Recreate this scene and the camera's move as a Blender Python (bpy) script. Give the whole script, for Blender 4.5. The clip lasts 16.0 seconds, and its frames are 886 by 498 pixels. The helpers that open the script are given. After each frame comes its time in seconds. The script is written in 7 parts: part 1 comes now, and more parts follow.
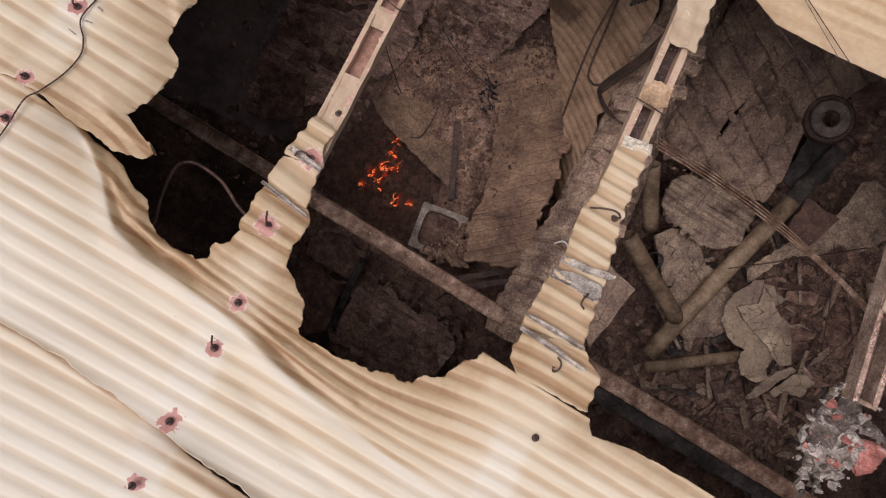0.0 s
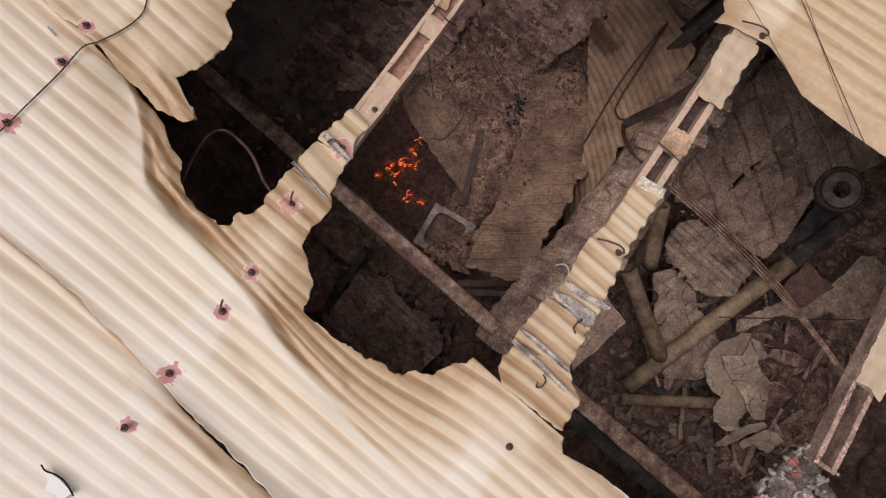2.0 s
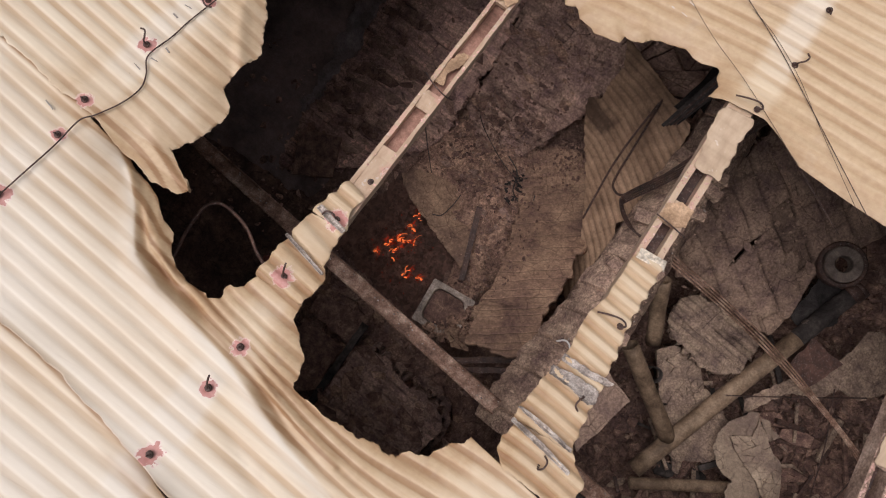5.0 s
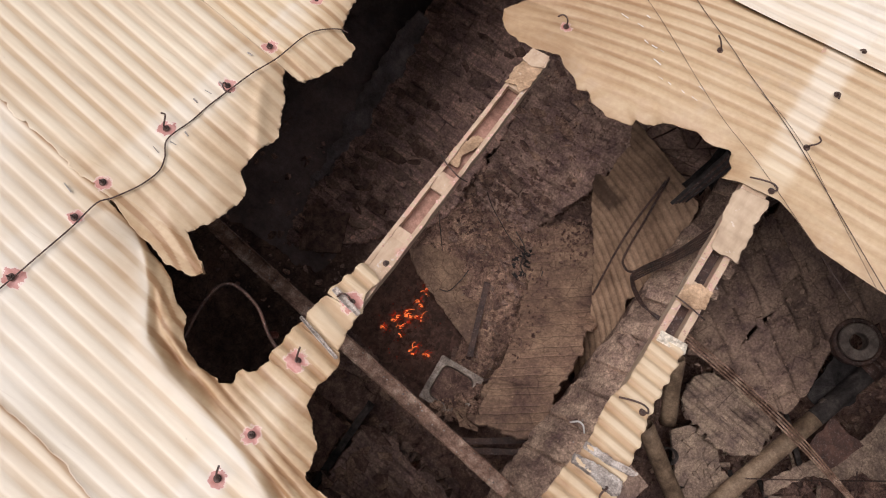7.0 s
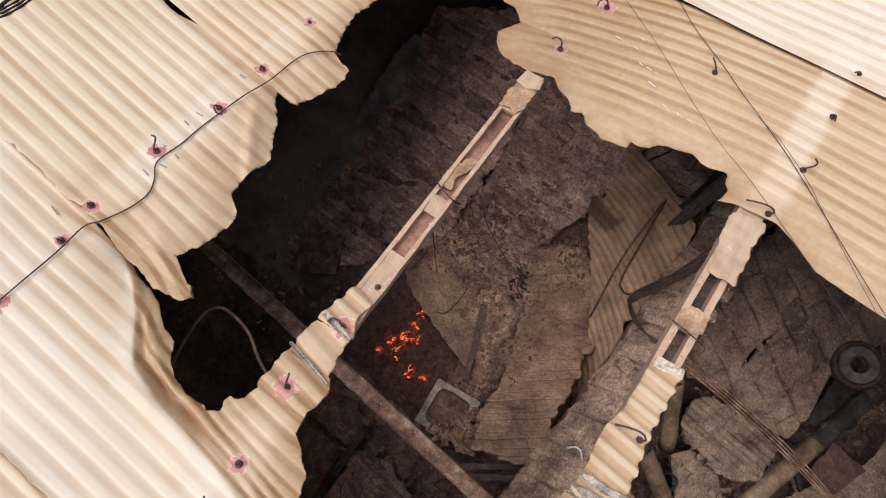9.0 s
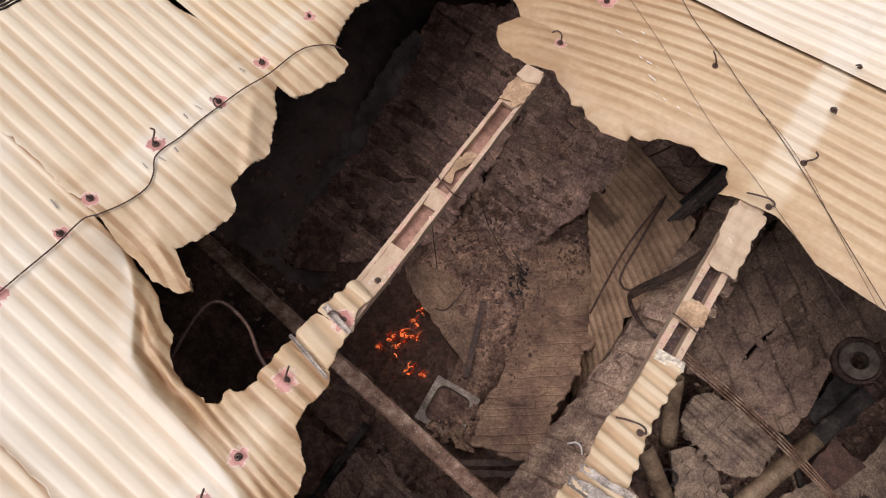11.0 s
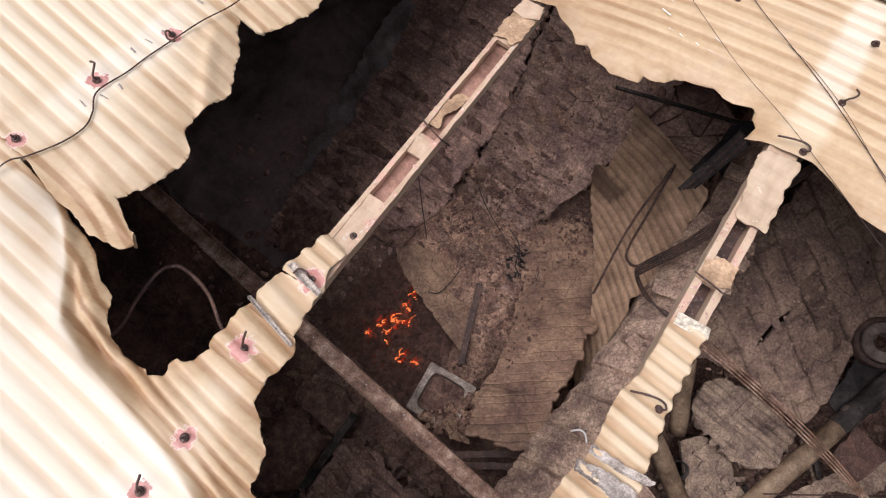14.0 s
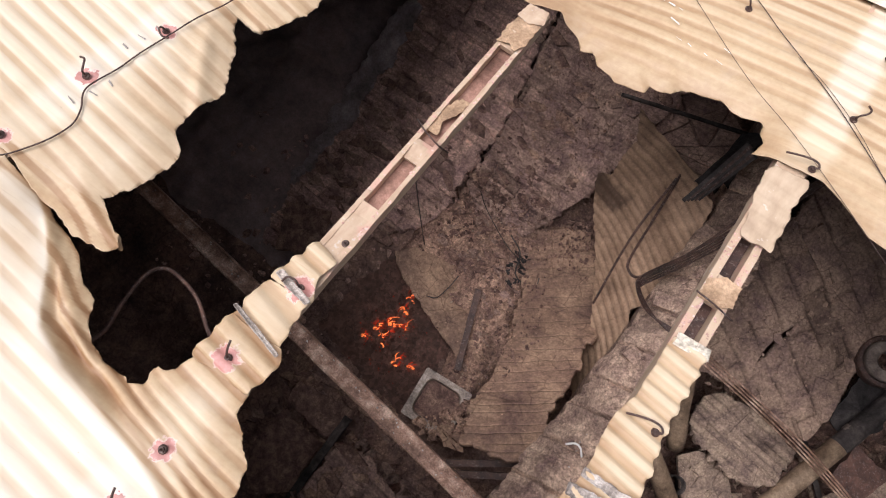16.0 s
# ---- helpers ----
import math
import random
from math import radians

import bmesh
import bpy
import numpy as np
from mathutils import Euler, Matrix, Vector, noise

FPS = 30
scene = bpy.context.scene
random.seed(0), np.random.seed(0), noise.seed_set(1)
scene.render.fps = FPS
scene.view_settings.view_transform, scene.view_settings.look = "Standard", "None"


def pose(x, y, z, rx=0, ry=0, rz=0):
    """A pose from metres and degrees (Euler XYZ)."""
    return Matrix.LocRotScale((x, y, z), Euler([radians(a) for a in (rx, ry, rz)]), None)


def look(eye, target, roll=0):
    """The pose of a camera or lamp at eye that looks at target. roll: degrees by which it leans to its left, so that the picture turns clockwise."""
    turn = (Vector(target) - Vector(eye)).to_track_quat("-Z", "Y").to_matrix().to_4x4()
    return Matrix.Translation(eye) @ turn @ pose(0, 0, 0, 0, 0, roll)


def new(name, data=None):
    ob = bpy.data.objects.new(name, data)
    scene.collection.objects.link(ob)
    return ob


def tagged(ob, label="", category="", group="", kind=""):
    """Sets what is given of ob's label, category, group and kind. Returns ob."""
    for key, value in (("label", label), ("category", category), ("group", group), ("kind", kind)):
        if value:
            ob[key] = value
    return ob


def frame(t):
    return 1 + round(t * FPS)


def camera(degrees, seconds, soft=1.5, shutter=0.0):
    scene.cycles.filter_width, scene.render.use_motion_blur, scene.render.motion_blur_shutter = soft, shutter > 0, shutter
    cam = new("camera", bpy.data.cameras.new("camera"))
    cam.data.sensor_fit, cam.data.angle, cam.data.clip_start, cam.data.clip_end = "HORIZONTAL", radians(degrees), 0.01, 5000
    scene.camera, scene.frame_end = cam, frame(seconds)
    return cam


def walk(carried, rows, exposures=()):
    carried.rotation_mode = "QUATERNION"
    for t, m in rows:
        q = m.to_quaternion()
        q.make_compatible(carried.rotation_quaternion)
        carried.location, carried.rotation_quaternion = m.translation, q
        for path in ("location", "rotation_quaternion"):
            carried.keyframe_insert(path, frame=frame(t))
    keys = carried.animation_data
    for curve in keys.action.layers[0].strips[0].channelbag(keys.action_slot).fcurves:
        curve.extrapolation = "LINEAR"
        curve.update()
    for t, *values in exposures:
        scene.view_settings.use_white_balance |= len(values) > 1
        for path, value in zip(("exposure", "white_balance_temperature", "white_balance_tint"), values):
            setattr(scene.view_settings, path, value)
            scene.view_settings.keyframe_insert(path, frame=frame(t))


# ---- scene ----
EXPOSURES = [(0.0, -0.17, 6450, 13), (3.5, -0.21, 6450, 13), (6.5, 0.04, 6450, 12), (8.0, 0.06, 6450, 12), (11.5, 0.08, 6450, 12), (12.5, 0.24, 6350, 12), (13.5, 0.36, 6200, 12), (16.0, 0.50, 6150, 11)]
cam = camera(65.39, 16.0, 1.1)
# seconds; eye in metres; turn in degrees
PATH = [
    (0, 0.0882, 0.1202, 6.5357, 0.096, 0.230, 24.568),
    (0.5, 0.0469, 0.0852, 6.5451, 0.102, 0.153, 28.806),
    (1, 0.0244, 0.0971, 6.5913, 0.018, 0.124, 33.993),
    (1.5, 0.0179, 0.1117, 6.6379, 0.050, 0.122, 34.141),
    (2, 0.0382, 0.1124, 6.6772, 0.173, 0.133, 34.127),
    (2.5, 0.0549, 0.1105, 6.6820, 0.504, 0.174, 34.151),
    (3, 0.0677, 0.1027, 6.6680, 0.751, 0.197, 34.140),
    (3.5, 0.0775, 0.1095, 6.6580, 1.162, 0.230, 34.158),
    (3.7, 0.0846, 0.1070, 6.6443, 1.851, 0.212, 34.081),
    (5.8, 0.0315, 0.1078, 6.5934, 9.217, 0.272, 34.113),
    (6, 0.0192, 0.1116, 6.5913, 9.818, 0.285, 34.085),
    (6.5, -0.0058, 0.1125, 6.5884, 11.416, 0.276, 34.074),
    (7, -0.0232, 0.1158, 6.5732, 12.503, 0.277, 34.092),
    (7.5, -0.0294, 0.1224, 6.5714, 13.411, 0.256, 34.089),
    (8, -0.0329, 0.1306, 6.5613, 14.094, 0.224, 34.068),
    (8.5, -0.0200, 0.1378, 6.5431, 14.226, 0.216, 34.064),
    (9, -0.0139, 0.1517, 6.5312, 14.199, 0.201, 34.047),
    (11.5, 0.0011, 0.1179, 6.5164, 14.175, 0.170, 33.967),
    (12, 0.0104, 0.1123, 6.5281, 14.159, 0.171, 33.921),
    (12.5, 0.0433, 0.1140, 6.3002, 14.180, 0.116, 33.872),
    (13, 0.0465, 0.1160, 6.0826, 14.186, 0.068, 33.858),
    (13.5, 0.0579, 0.0810, 6.0461, 14.172, 0.070, 33.832),
    (14, 0.0862, 0.0833, 6.0526, 14.143, 0.061, 33.783),
    (14.5, 0.0939, 0.0756, 6.0116, 14.173, 0.051, 33.767),
    (15, 0.0837, 0.1008, 5.9884, 14.139, 0.030, 34.052),
    (15.5, 0.1085, 0.1293, 6.0072, 14.137, 0.008, 34.549),
    (16, 0.0786, 0.1534, 5.9848, 14.099, -0.071, 35.379),
]
walk(cam, [(t, pose(x, y, z, rx, ry, rz)) for t, x, y, z, rx, ry, rz in PATH], EXPOSURES)

# ---- light ----
world = bpy.data.worlds.new("overcast_sky")
scene.world = world
world.use_nodes = True
wn = world.node_tree
sky = wn.nodes.new("ShaderNodeTexSky")
sky.sky_type, sky.sun_disc = "NISHITA", False
sky.sun_elevation, sky.sun_rotation = radians(74), radians(241)
sky.air_density, sky.dust_density = 1.2, 4.0
wn.nodes["Background"].inputs["Strength"].default_value = 0.10
cloud = wn.nodes.new("ShaderNodeHueSaturation")
cloud.inputs["Saturation"].default_value = 0.3
wn.links.new(sky.outputs[0], cloud.inputs["Color"])
wn.links.new(cloud.outputs[0], wn.nodes["Background"].inputs["Color"])
sun = new("sun", bpy.data.lights.new("sun", "SUN"))
sun.data.energy, sun.data.angle, sun.data.color = 2.15, radians(46), (1.0, 0.93, 0.93)
sun.matrix_world = look((-2.2, -1.2, 12.0), (0, 0, 3.4))


# ---- materials ----
class Nodes:
    """A small builder for one node material."""

    def __init__(self, name, rough=0.8, metal=0.0):
        self.m = bpy.data.materials.new(name)
        self.m.use_nodes = True
        self.t = self.m.node_tree
        self.b = self.t.nodes["Principled BSDF"]
        self.b.inputs["Roughness"].default_value = rough
        self.b.inputs["Metallic"].default_value = metal
        self.c = self.t.nodes.new("ShaderNodeTexCoord").outputs["Object"]

    def link(self, a, b):
        self.t.links.new(a, b)

    def scaled(self, sx, sy, sz):
        n = self.t.nodes.new("ShaderNodeMapping")
        n.inputs["Scale"].default_value = (sx, sy, sz)
        self.link(self.c, n.inputs["Vector"])
        return n.outputs[0]

    def noise(self, scale, detail=6.0, rough=0.6, vec=None, dist=0.0):
        n = self.t.nodes.new("ShaderNodeTexNoise")
        n.inputs["Scale"].default_value, n.inputs["Detail"].default_value = scale, detail
        n.inputs["Roughness"].default_value, n.inputs["Distortion"].default_value = rough, dist
        self.link(vec or self.c, n.inputs["Vector"])
        return n.outputs["Fac"]

    def cells(self, scale, out="Distance", feature="F1", vec=None):
        n = self.t.nodes.new("ShaderNodeTexVoronoi")
        n.feature = feature
        n.inputs["Scale"].default_value = scale
        self.link(vec or self.c, n.inputs["Vector"])
        return n.outputs[out]

    def tint(self, scale):
        n = self.t.nodes.new("ShaderNodeTexNoise")
        n.inputs["Scale"].default_value, n.inputs["Detail"].default_value = scale, 4.0
        self.link(self.c, n.inputs["Vector"])
        return n.outputs["Color"]

    def ramp(self, fac, *stops):
        n = self.t.nodes.new("ShaderNodeValToRGB")
        e = n.color_ramp.elements
        while len(e) < len(stops):
            e.new(0.5)
        for s, (at, col) in zip(e, stops):
            s.position = at
            s.color = (*col, 1) if isinstance(col, tuple) else (col, col, col, 1)
        self.link(fac, n.inputs[0])
        return n.outputs[0]

    def mix(self, fac, a, b, how="MIX"):
        n = self.t.nodes.new("ShaderNodeMix")
        n.data_type, n.blend_type = "RGBA", how
        for v, k in ((fac, 0), (a, 6), (b, 7)):
            if isinstance(v, (int, float)):
                n.inputs[k].default_value = v if k == 0 else (v, v, v, 1)
            elif isinstance(v, tuple):
                n.inputs[k].default_value = (*v, 1)
            else:
                self.link(v, n.inputs[k])
        return n.outputs[2]

    def attr(self, name):
        n = self.t.nodes.new("ShaderNodeAttribute")
        n.attribute_name = name
        return n.outputs["Fac"]

    def rand(self):
        return self.t.nodes.new("ShaderNodeObjectInfo").outputs["Random"]

    def color(self, c):
        self.link(c, self.b.inputs["Base Color"])
        return self

    def rough(self, c):
        self.link(c, self.b.inputs["Roughness"])
        return self

    def bump(self, h, strength=0.4, dist=0.01):
        n = self.t.nodes.new("ShaderNodeBump")
        n.inputs["Strength"].default_value, n.inputs["Distance"].default_value = strength, dist
        self.link(h, n.inputs["Height"])
        old = self.b.inputs["Normal"]
        if old.is_linked:
            self.link(old.links[0].from_socket, n.inputs["Normal"])
        self.link(n.outputs[0], old)
        return self


def earthy(name, dark, mid, light, scale=6.0, bump=0.5, dist=0.02, rough=0.92, speck=True, soot_and_shade=False, grit=0.0, streak=0.0):
    """Dusty or sooty mineral surface: blotches, grain, pale specks."""
    n = Nodes(name, rough)
    if grit:
        shift = ((1.02, 0.96, 1.12), (1.03, 1.0, 0.99), (1.03, 1.01, 0.93))
        dark, mid, light = [tuple(v * k for v, k in zip(c, q)) for c, q in zip((dark, mid, light), shift)]
    a = n.noise(scale, 8, 0.65)
    c = n.ramp(a, (0.3, dark), (0.5, mid), (0.72, light))
    g = n.noise(scale * 9, 5, 0.7)
    c = n.mix(0.5, c, n.ramp(g, (0.3, 0.60), (0.7, 1.28)), "MULTIPLY")
    c = n.mix(0.35 if speck else 0.1, c, n.ramp(n.noise(max(40, scale * 9), 3, 0.6), (0.36, 0.5), (0.64, 1.5)), "MULTIPLY")
    c = n.mix(0.3, c, n.ramp(n.noise(scale * 28, 3, 0.7), (0.30, 0.55), (0.62, 1.45)), "MULTIPLY")
    dirt = n.ramp(n.noise(scale * 0.5, 9, 0.75), (0.40, 0.72), (0.62, 1.3))
    c = n.mix(0.8, c, dirt, "MULTIPLY")
    r = n.ramp(n.rand(), (0.0, 0.88), (1.0, 1.08))
    c = n.mix(1.0, c, r, "MULTIPLY")
    if grit:
        warped = n.mix(0.06, n.c, n.tint(4.0), "ADD")
        c = n.mix(grit, c, n.ramp(n.cells(46, "Color", "F1", warped), (0.2, 0.62), (0.8, 1.42)), "MULTIPLY")
        c = n.mix(grit * 0.8, c, n.ramp(n.noise(170, 3, 0.75), (0.32, 0.45), (0.66, 1.55)), "MULTIPLY")
        split = n.ramp(n.cells(scale * 0.55, "Distance", "DISTANCE_TO_EDGE", warped), (0.0, 1.0), (0.02, 0.0))
        gate = n.ramp(n.noise(scale * 0.7, 4, 0.6), (0.5, 0.0), (0.6, 0.75))
        c = n.mix(n.mix(1.0, split, gate, "MULTIPLY"), c, n.mix(1.0, c, (0.35, 0.32, 0.32), "MULTIPLY"))
        chips = n.ramp(n.cells(scale * 2.3, "Distance", "DISTANCE_TO_EDGE", warped), (0.0, 1.0), (0.045, 0.0))
        gate = n.ramp(n.noise(scale * 1.1, 4, 0.6), (0.46, 0.0), (0.56, 0.7))
        c = n.mix(n.mix(1.0, chips, gate, "MULTIPLY"), c, n.mix(1.0, c, (0.40, 0.37, 0.37), "MULTIPLY"))
        fleck = n.ramp(n.cells(scale * 8, "Distance", "F1", warped), (0.10, 1.0), (0.20, 0.0))
        gate = n.ramp(n.noise(scale * 1.7, 4, 0.6), (0.55, 0.0), (0.62, 0.8))
        c = n.mix(n.mix(1.0, fleck, gate, "MULTIPLY"), c, tuple(min(1.0, v * 1.7) for v in light))
    if streak:
        lines = n.noise(1.0, 6, 0.7, n.scaled(streak * 0.16, streak, streak * 0.5))
        c = n.mix(0.55, c, n.ramp(lines, (0.34, 0.5), (0.64, 1.45)), "MULTIPLY")
    if speck:
        s = n.ramp(n.cells(scale * 7), (0.0, 1.0), (0.09, 0.0))
        k = n.ramp(n.noise(scale * 1.3, 3), (0.52, 0.0), (0.62, 1.0))
        c = n.mix(n.mix(1.0, s, k, "MULTIPLY"), c, tuple(min(1.0, v * 1.9) for v in light))
    if soot_and_shade:
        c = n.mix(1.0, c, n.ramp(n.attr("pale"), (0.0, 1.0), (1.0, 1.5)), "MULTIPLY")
        # Darkens sooty patches, and joints whose gap shade is put into the colour.
        c = n.mix(n.attr("soot_and_shade"), c, n.mix(1.0, c, (0.26, 0.25, 0.26), "MULTIPLY"))
    n.color(c)
    n.b.inputs["Specular IOR Level"].default_value = 0.25 if light[0] > 0.1 else 0.08
    n.bump(a, bump, dist).bump(g, bump, dist * 0.3)
    return n.m


def make_sheet_paint(name):
    """Cream paint on corrugated sheet: pale where cool, tan where heated, primer where it flaked."""
    n = Nodes(name, 0.55)
    long = n.noise(1.0, 6, 0.6, n.scaled(1.2, 7, 1.2))
    fine = n.noise(30, 5, 0.65)
    big = n.noise(1.3, 4, 0.5)
    pale = n.ramp(long, (0.3, (0.72, 0.640, 0.530)), (0.7, (0.805, 0.735, 0.630)))
    warm = n.ramp(long, (0.3, (0.67, 0.535, 0.37)), (0.7, (0.75, 0.64, 0.47)))
    tan = n.ramp(fine, (0.3, (0.51, 0.360, 0.218)), (0.7, (0.60, 0.450, 0.280)))
    c = n.mix(n.attr("warm"), pale, warm)
    c = n.mix(n.attr("scorch"), c, tan)
    streak = n.ramp(n.noise(1.0, 7, 0.65, n.scaled(0.9, 16, 0.9)), (0.45, 0.0), (0.75, 0.75))
    c = n.mix(n.mix(1.0, streak, n.ramp(n.attr("warm"), (0.0, 0.25), (1.0, 1.0)), "MULTIPLY"), c, n.mix(1.0, c, (0.82, 0.70, 0.58), "MULTIPLY"))
    c = n.mix(n.attr("singe"), c, n.mix(1.0, c, (0.70, 0.62, 0.57), "MULTIPLY"))
    # Valleys and lap seams: tan dirt plus rib shade put into the colour.
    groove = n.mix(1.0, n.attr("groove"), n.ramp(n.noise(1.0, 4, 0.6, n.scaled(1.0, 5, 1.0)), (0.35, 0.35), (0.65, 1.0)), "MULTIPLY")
    stain_and_shade = n.mix(n.ramp(n.attr("warm"), (0.15, 0.0), (0.8, 1.0)), (0.84, 0.775, 0.70), (0.74, 0.62, 0.51))
    stain_and_shade = n.mix(n.ramp(n.attr("scorch"), (0.2, 0.0), (0.6, 1.0)), stain_and_shade, (0.66, 0.54, 0.45))
    c = n.mix(groove, c, n.mix(1.0, c, stain_and_shade, "MULTIPLY"))
    # Brown lap stains, plus flap shadow and fold creases painted in as dark lines.
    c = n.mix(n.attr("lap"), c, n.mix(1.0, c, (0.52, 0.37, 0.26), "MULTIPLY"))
    scratch = n.ramp(n.noise(1.0, 3, 0.7, n.scaled(4, 120, 4)), (0.62, 0.0), (0.72, 0.30))
    c = n.mix(scratch, c, n.mix(1.0, c, (0.74, 0.68, 0.62), "MULTIPLY"))
    ring = n.mix(1.0, n.attr("bolt"), n.ramp(n.noise(34, 4, 0.6), (0.3, 0.0), (0.7, 0.26)), "ADD")
    c = n.mix(n.ramp(ring, (0.47, 0.55), (0.52, 0.0)), c, (0.80, 0.62, 0.58))
    c = n.mix(n.ramp(ring, (0.44, 1.0), (0.46, 0.0)), c, n.ramp(fine, (0.3, (0.46, 0.19, 0.16)), (0.7, (0.62, 0.33, 0.29))))
    c = n.mix(n.ramp(n.noise(3.2, 9, 0.7), (0.60, 0.0), (0.70, 0.22)), c, (0.45, 0.37, 0.30))
    c = n.mix(n.ramp(n.cells(9), (0.0, 0.8), (0.030, 0.0)), c, (0.25, 0.18, 0.14))
    n.color(c)
    n.rough(n.ramp(long, (0.3, 0.42), (0.7, 0.62)))
    n.bump(fine, 0.15, 0.002).bump(big, 0.2, 0.02)
    return n.m


def make_rust(name, tone=1.0, rough=0.75):
    n = Nodes(name, rough, 0.25)
    a = n.noise(9, 8, 0.7)
    c = n.ramp(a, (0.3, (0.045 * tone, 0.03 * tone, 0.028 * tone)), (0.5, (0.13 * tone, 0.07 * tone, 0.055 * tone)),
               (0.72, (0.26 * tone, 0.14 * tone, 0.10 * tone)))
    s = n.ramp(n.noise(60, 6, 0.7), (0.55, 0.0), (0.68, 0.6))
    c = n.mix(s, c, (0.36, 0.30, 0.27))
    n.color(c).bump(a, 0.5, 0.006).bump(n.noise(70, 4), 0.4, 0.002)
    return n.m


M_SHEET = make_sheet_paint("cream_sheet_paint")
M_EARTH = earthy("sooty_rubble_floor", (0.103, 0.066, 0.054), (0.188, 0.121, 0.098), (0.301, 0.193, 0.155), 4.0, 0.8, 0.05, soot_and_shade=True, grit=0.4)
M_RUBBLE = earthy("burnt_rubble", (0.115, 0.070, 0.055), (0.215, 0.134, 0.107), (0.357, 0.237, 0.190), 11.0, grit=0.3)
M_BLOCK = earthy("dusty_masonry", (0.236, 0.162, 0.125), (0.302, 0.212, 0.164), (0.353, 0.253, 0.197), 5.0, 0.5, 0.014, grit=0.12, soot_and_shade=True)
M_STUCCO = earthy("grey_stucco", (0.169, 0.123, 0.091), (0.275, 0.204, 0.156), (0.368, 0.283, 0.218), 6.0, 0.5, 0.012, grit=0.2, soot_and_shade=True)
M_DUST = earthy("brown_dust", (0.216, 0.133, 0.097), (0.323, 0.208, 0.154), (0.437, 0.296, 0.224), 5.0, 0.7, 0.02, grit=0.55)
M_WALL = earthy("crumbling_wall_top", (0.216, 0.143, 0.105), (0.374, 0.264, 0.200), (0.500, 0.373, 0.292), 7.0, 0.9, 0.03, grit=0.4)
M_BRICK = earthy("sooty_red_brick", (0.228, 0.150, 0.122), (0.308, 0.209, 0.170), (0.372, 0.259, 0.212), 5.0, 0.8, 0.025, grit=0.28, soot_and_shade=True, streak=26)
M_PLASTER = earthy("cracked_plaster", (0.241, 0.176, 0.130), (0.341, 0.261, 0.198), (0.427, 0.338, 0.265), 3.0, 0.3, 0.008, speck=False, grit=0.15)
M_FALLEN = earthy("dirty_fallen_sheet", (0.189, 0.119, 0.082), (0.295, 0.192, 0.135), (0.397, 0.269, 0.193), 3.0, 0.3, 0.01, 0.7, grit=0.18)
M_FALLEN_PALE = earthy("scorched_cream_sheet", (0.320, 0.200, 0.128), (0.440, 0.285, 0.186), (0.530, 0.355, 0.238), 2.0, 0.3, 0.01, 0.65, soot_and_shade=True, speck=False)
M_SOOT = earthy("soot_black", (0.020, 0.018, 0.018), (0.040, 0.035, 0.034), (0.07, 0.060, 0.056), 5.0, 0.6, 0.03, speck=False)
M_RUST = make_rust("rusted_steel", 1.0)
M_BEAM = earthy("dusty_rusted_beam", (0.120, 0.065, 0.044), (0.330, 0.193, 0.138), (0.616, 0.463, 0.359), 9.0, 0.9, 0.010, 0.55)
M_RUSTDARK = make_rust("dark_rusted_iron", 0.6, 0.6)
M_IRON = earthy("dusty_iron", (0.11, 0.085, 0.070), (0.18, 0.142, 0.120), (0.27, 0.218, 0.185), 9.0, 0.3, 0.004, 0.7, speck=False)
M_SOOTBRICK = earthy("sooted_masonry", (0.320, 0.209, 0.173), (0.451, 0.300, 0.248), (0.579, 0.393, 0.326), 5.0, 0.7, 0.02, grit=0.25, soot_and_shade=True, streak=26)
M_CHAR = earthy("charred_masonry", (0.025, 0.021, 0.02), (0.06, 0.05, 0.046), (0.12, 0.098, 0.088), 4.0, 0.6, 0.02)
M_PIPE = earthy("weathered_olive_pipe", (0.122, 0.078, 0.050), (0.252, 0.174, 0.115), (0.355, 0.255, 0.173), 6.0, 0.3, 0.004, 0.6, speck=False)
M_WIRE = make_rust("burnt_wire", 0.5, 0.7)


def make_purlin(name):
    n = Nodes(name, 0.7)
    a = n.noise(5, 7, 0.65, n.scaled(3, 1, 3))
    c = n.ramp(a, (0.3, (0.383, 0.252, 0.164)), (0.5, (0.505, 0.361, 0.248)), (0.7, (0.574, 0.437, 0.312)))
    p = n.ramp(n.noise(11, 6, 0.6), (0.54, 0.0), (0.64, 0.6))
    c = n.mix(p, c, (0.60, 0.34, 0.27))
    w = n.ramp(n.noise(28, 6, 0.7), (0.60, 0.0), (0.66, 0.7))
    c = n.mix(w, c, (0.60, 0.54, 0.48))
    n.color(c).bump(a, 0.3, 0.006).bump(n.noise(60, 4), 0.3, 0.002)
    return n.m


M_FLAKE = earthy("flaking_white_metal", (0.115, 0.086, 0.074), (0.377, 0.320, 0.279), (0.574, 0.525, 0.476), 14.0, 0.5, 0.004, 0.6)
M_PURLIN = make_purlin("scorched_primer_paint")
M_BENT = earthy("scorched_bent_steel", (0.20, 0.125, 0.092), (0.36, 0.245, 0.185), (0.52, 0.385, 0.305), 9.0, 0.5, 0.006)
M_MUD = earthy("tan_mud_crust", (0.281, 0.176, 0.107), (0.380, 0.250, 0.155), (0.462, 0.317, 0.206), 9.0, 0.5, 0.006, speck=False)
M_PINK = earthy("pink_primer_chips", (0.42, 0.22, 0.18), (0.58, 0.36, 0.30), (0.72, 0.56, 0.50), 16.0, 0.5, 0.004, speck=False)
M_SLOT = earthy("slot_inside", (0.184, 0.097, 0.071), (0.306, 0.171, 0.129), (0.394, 0.239, 0.184), 5.0, 0.3, 0.005, speck=False)


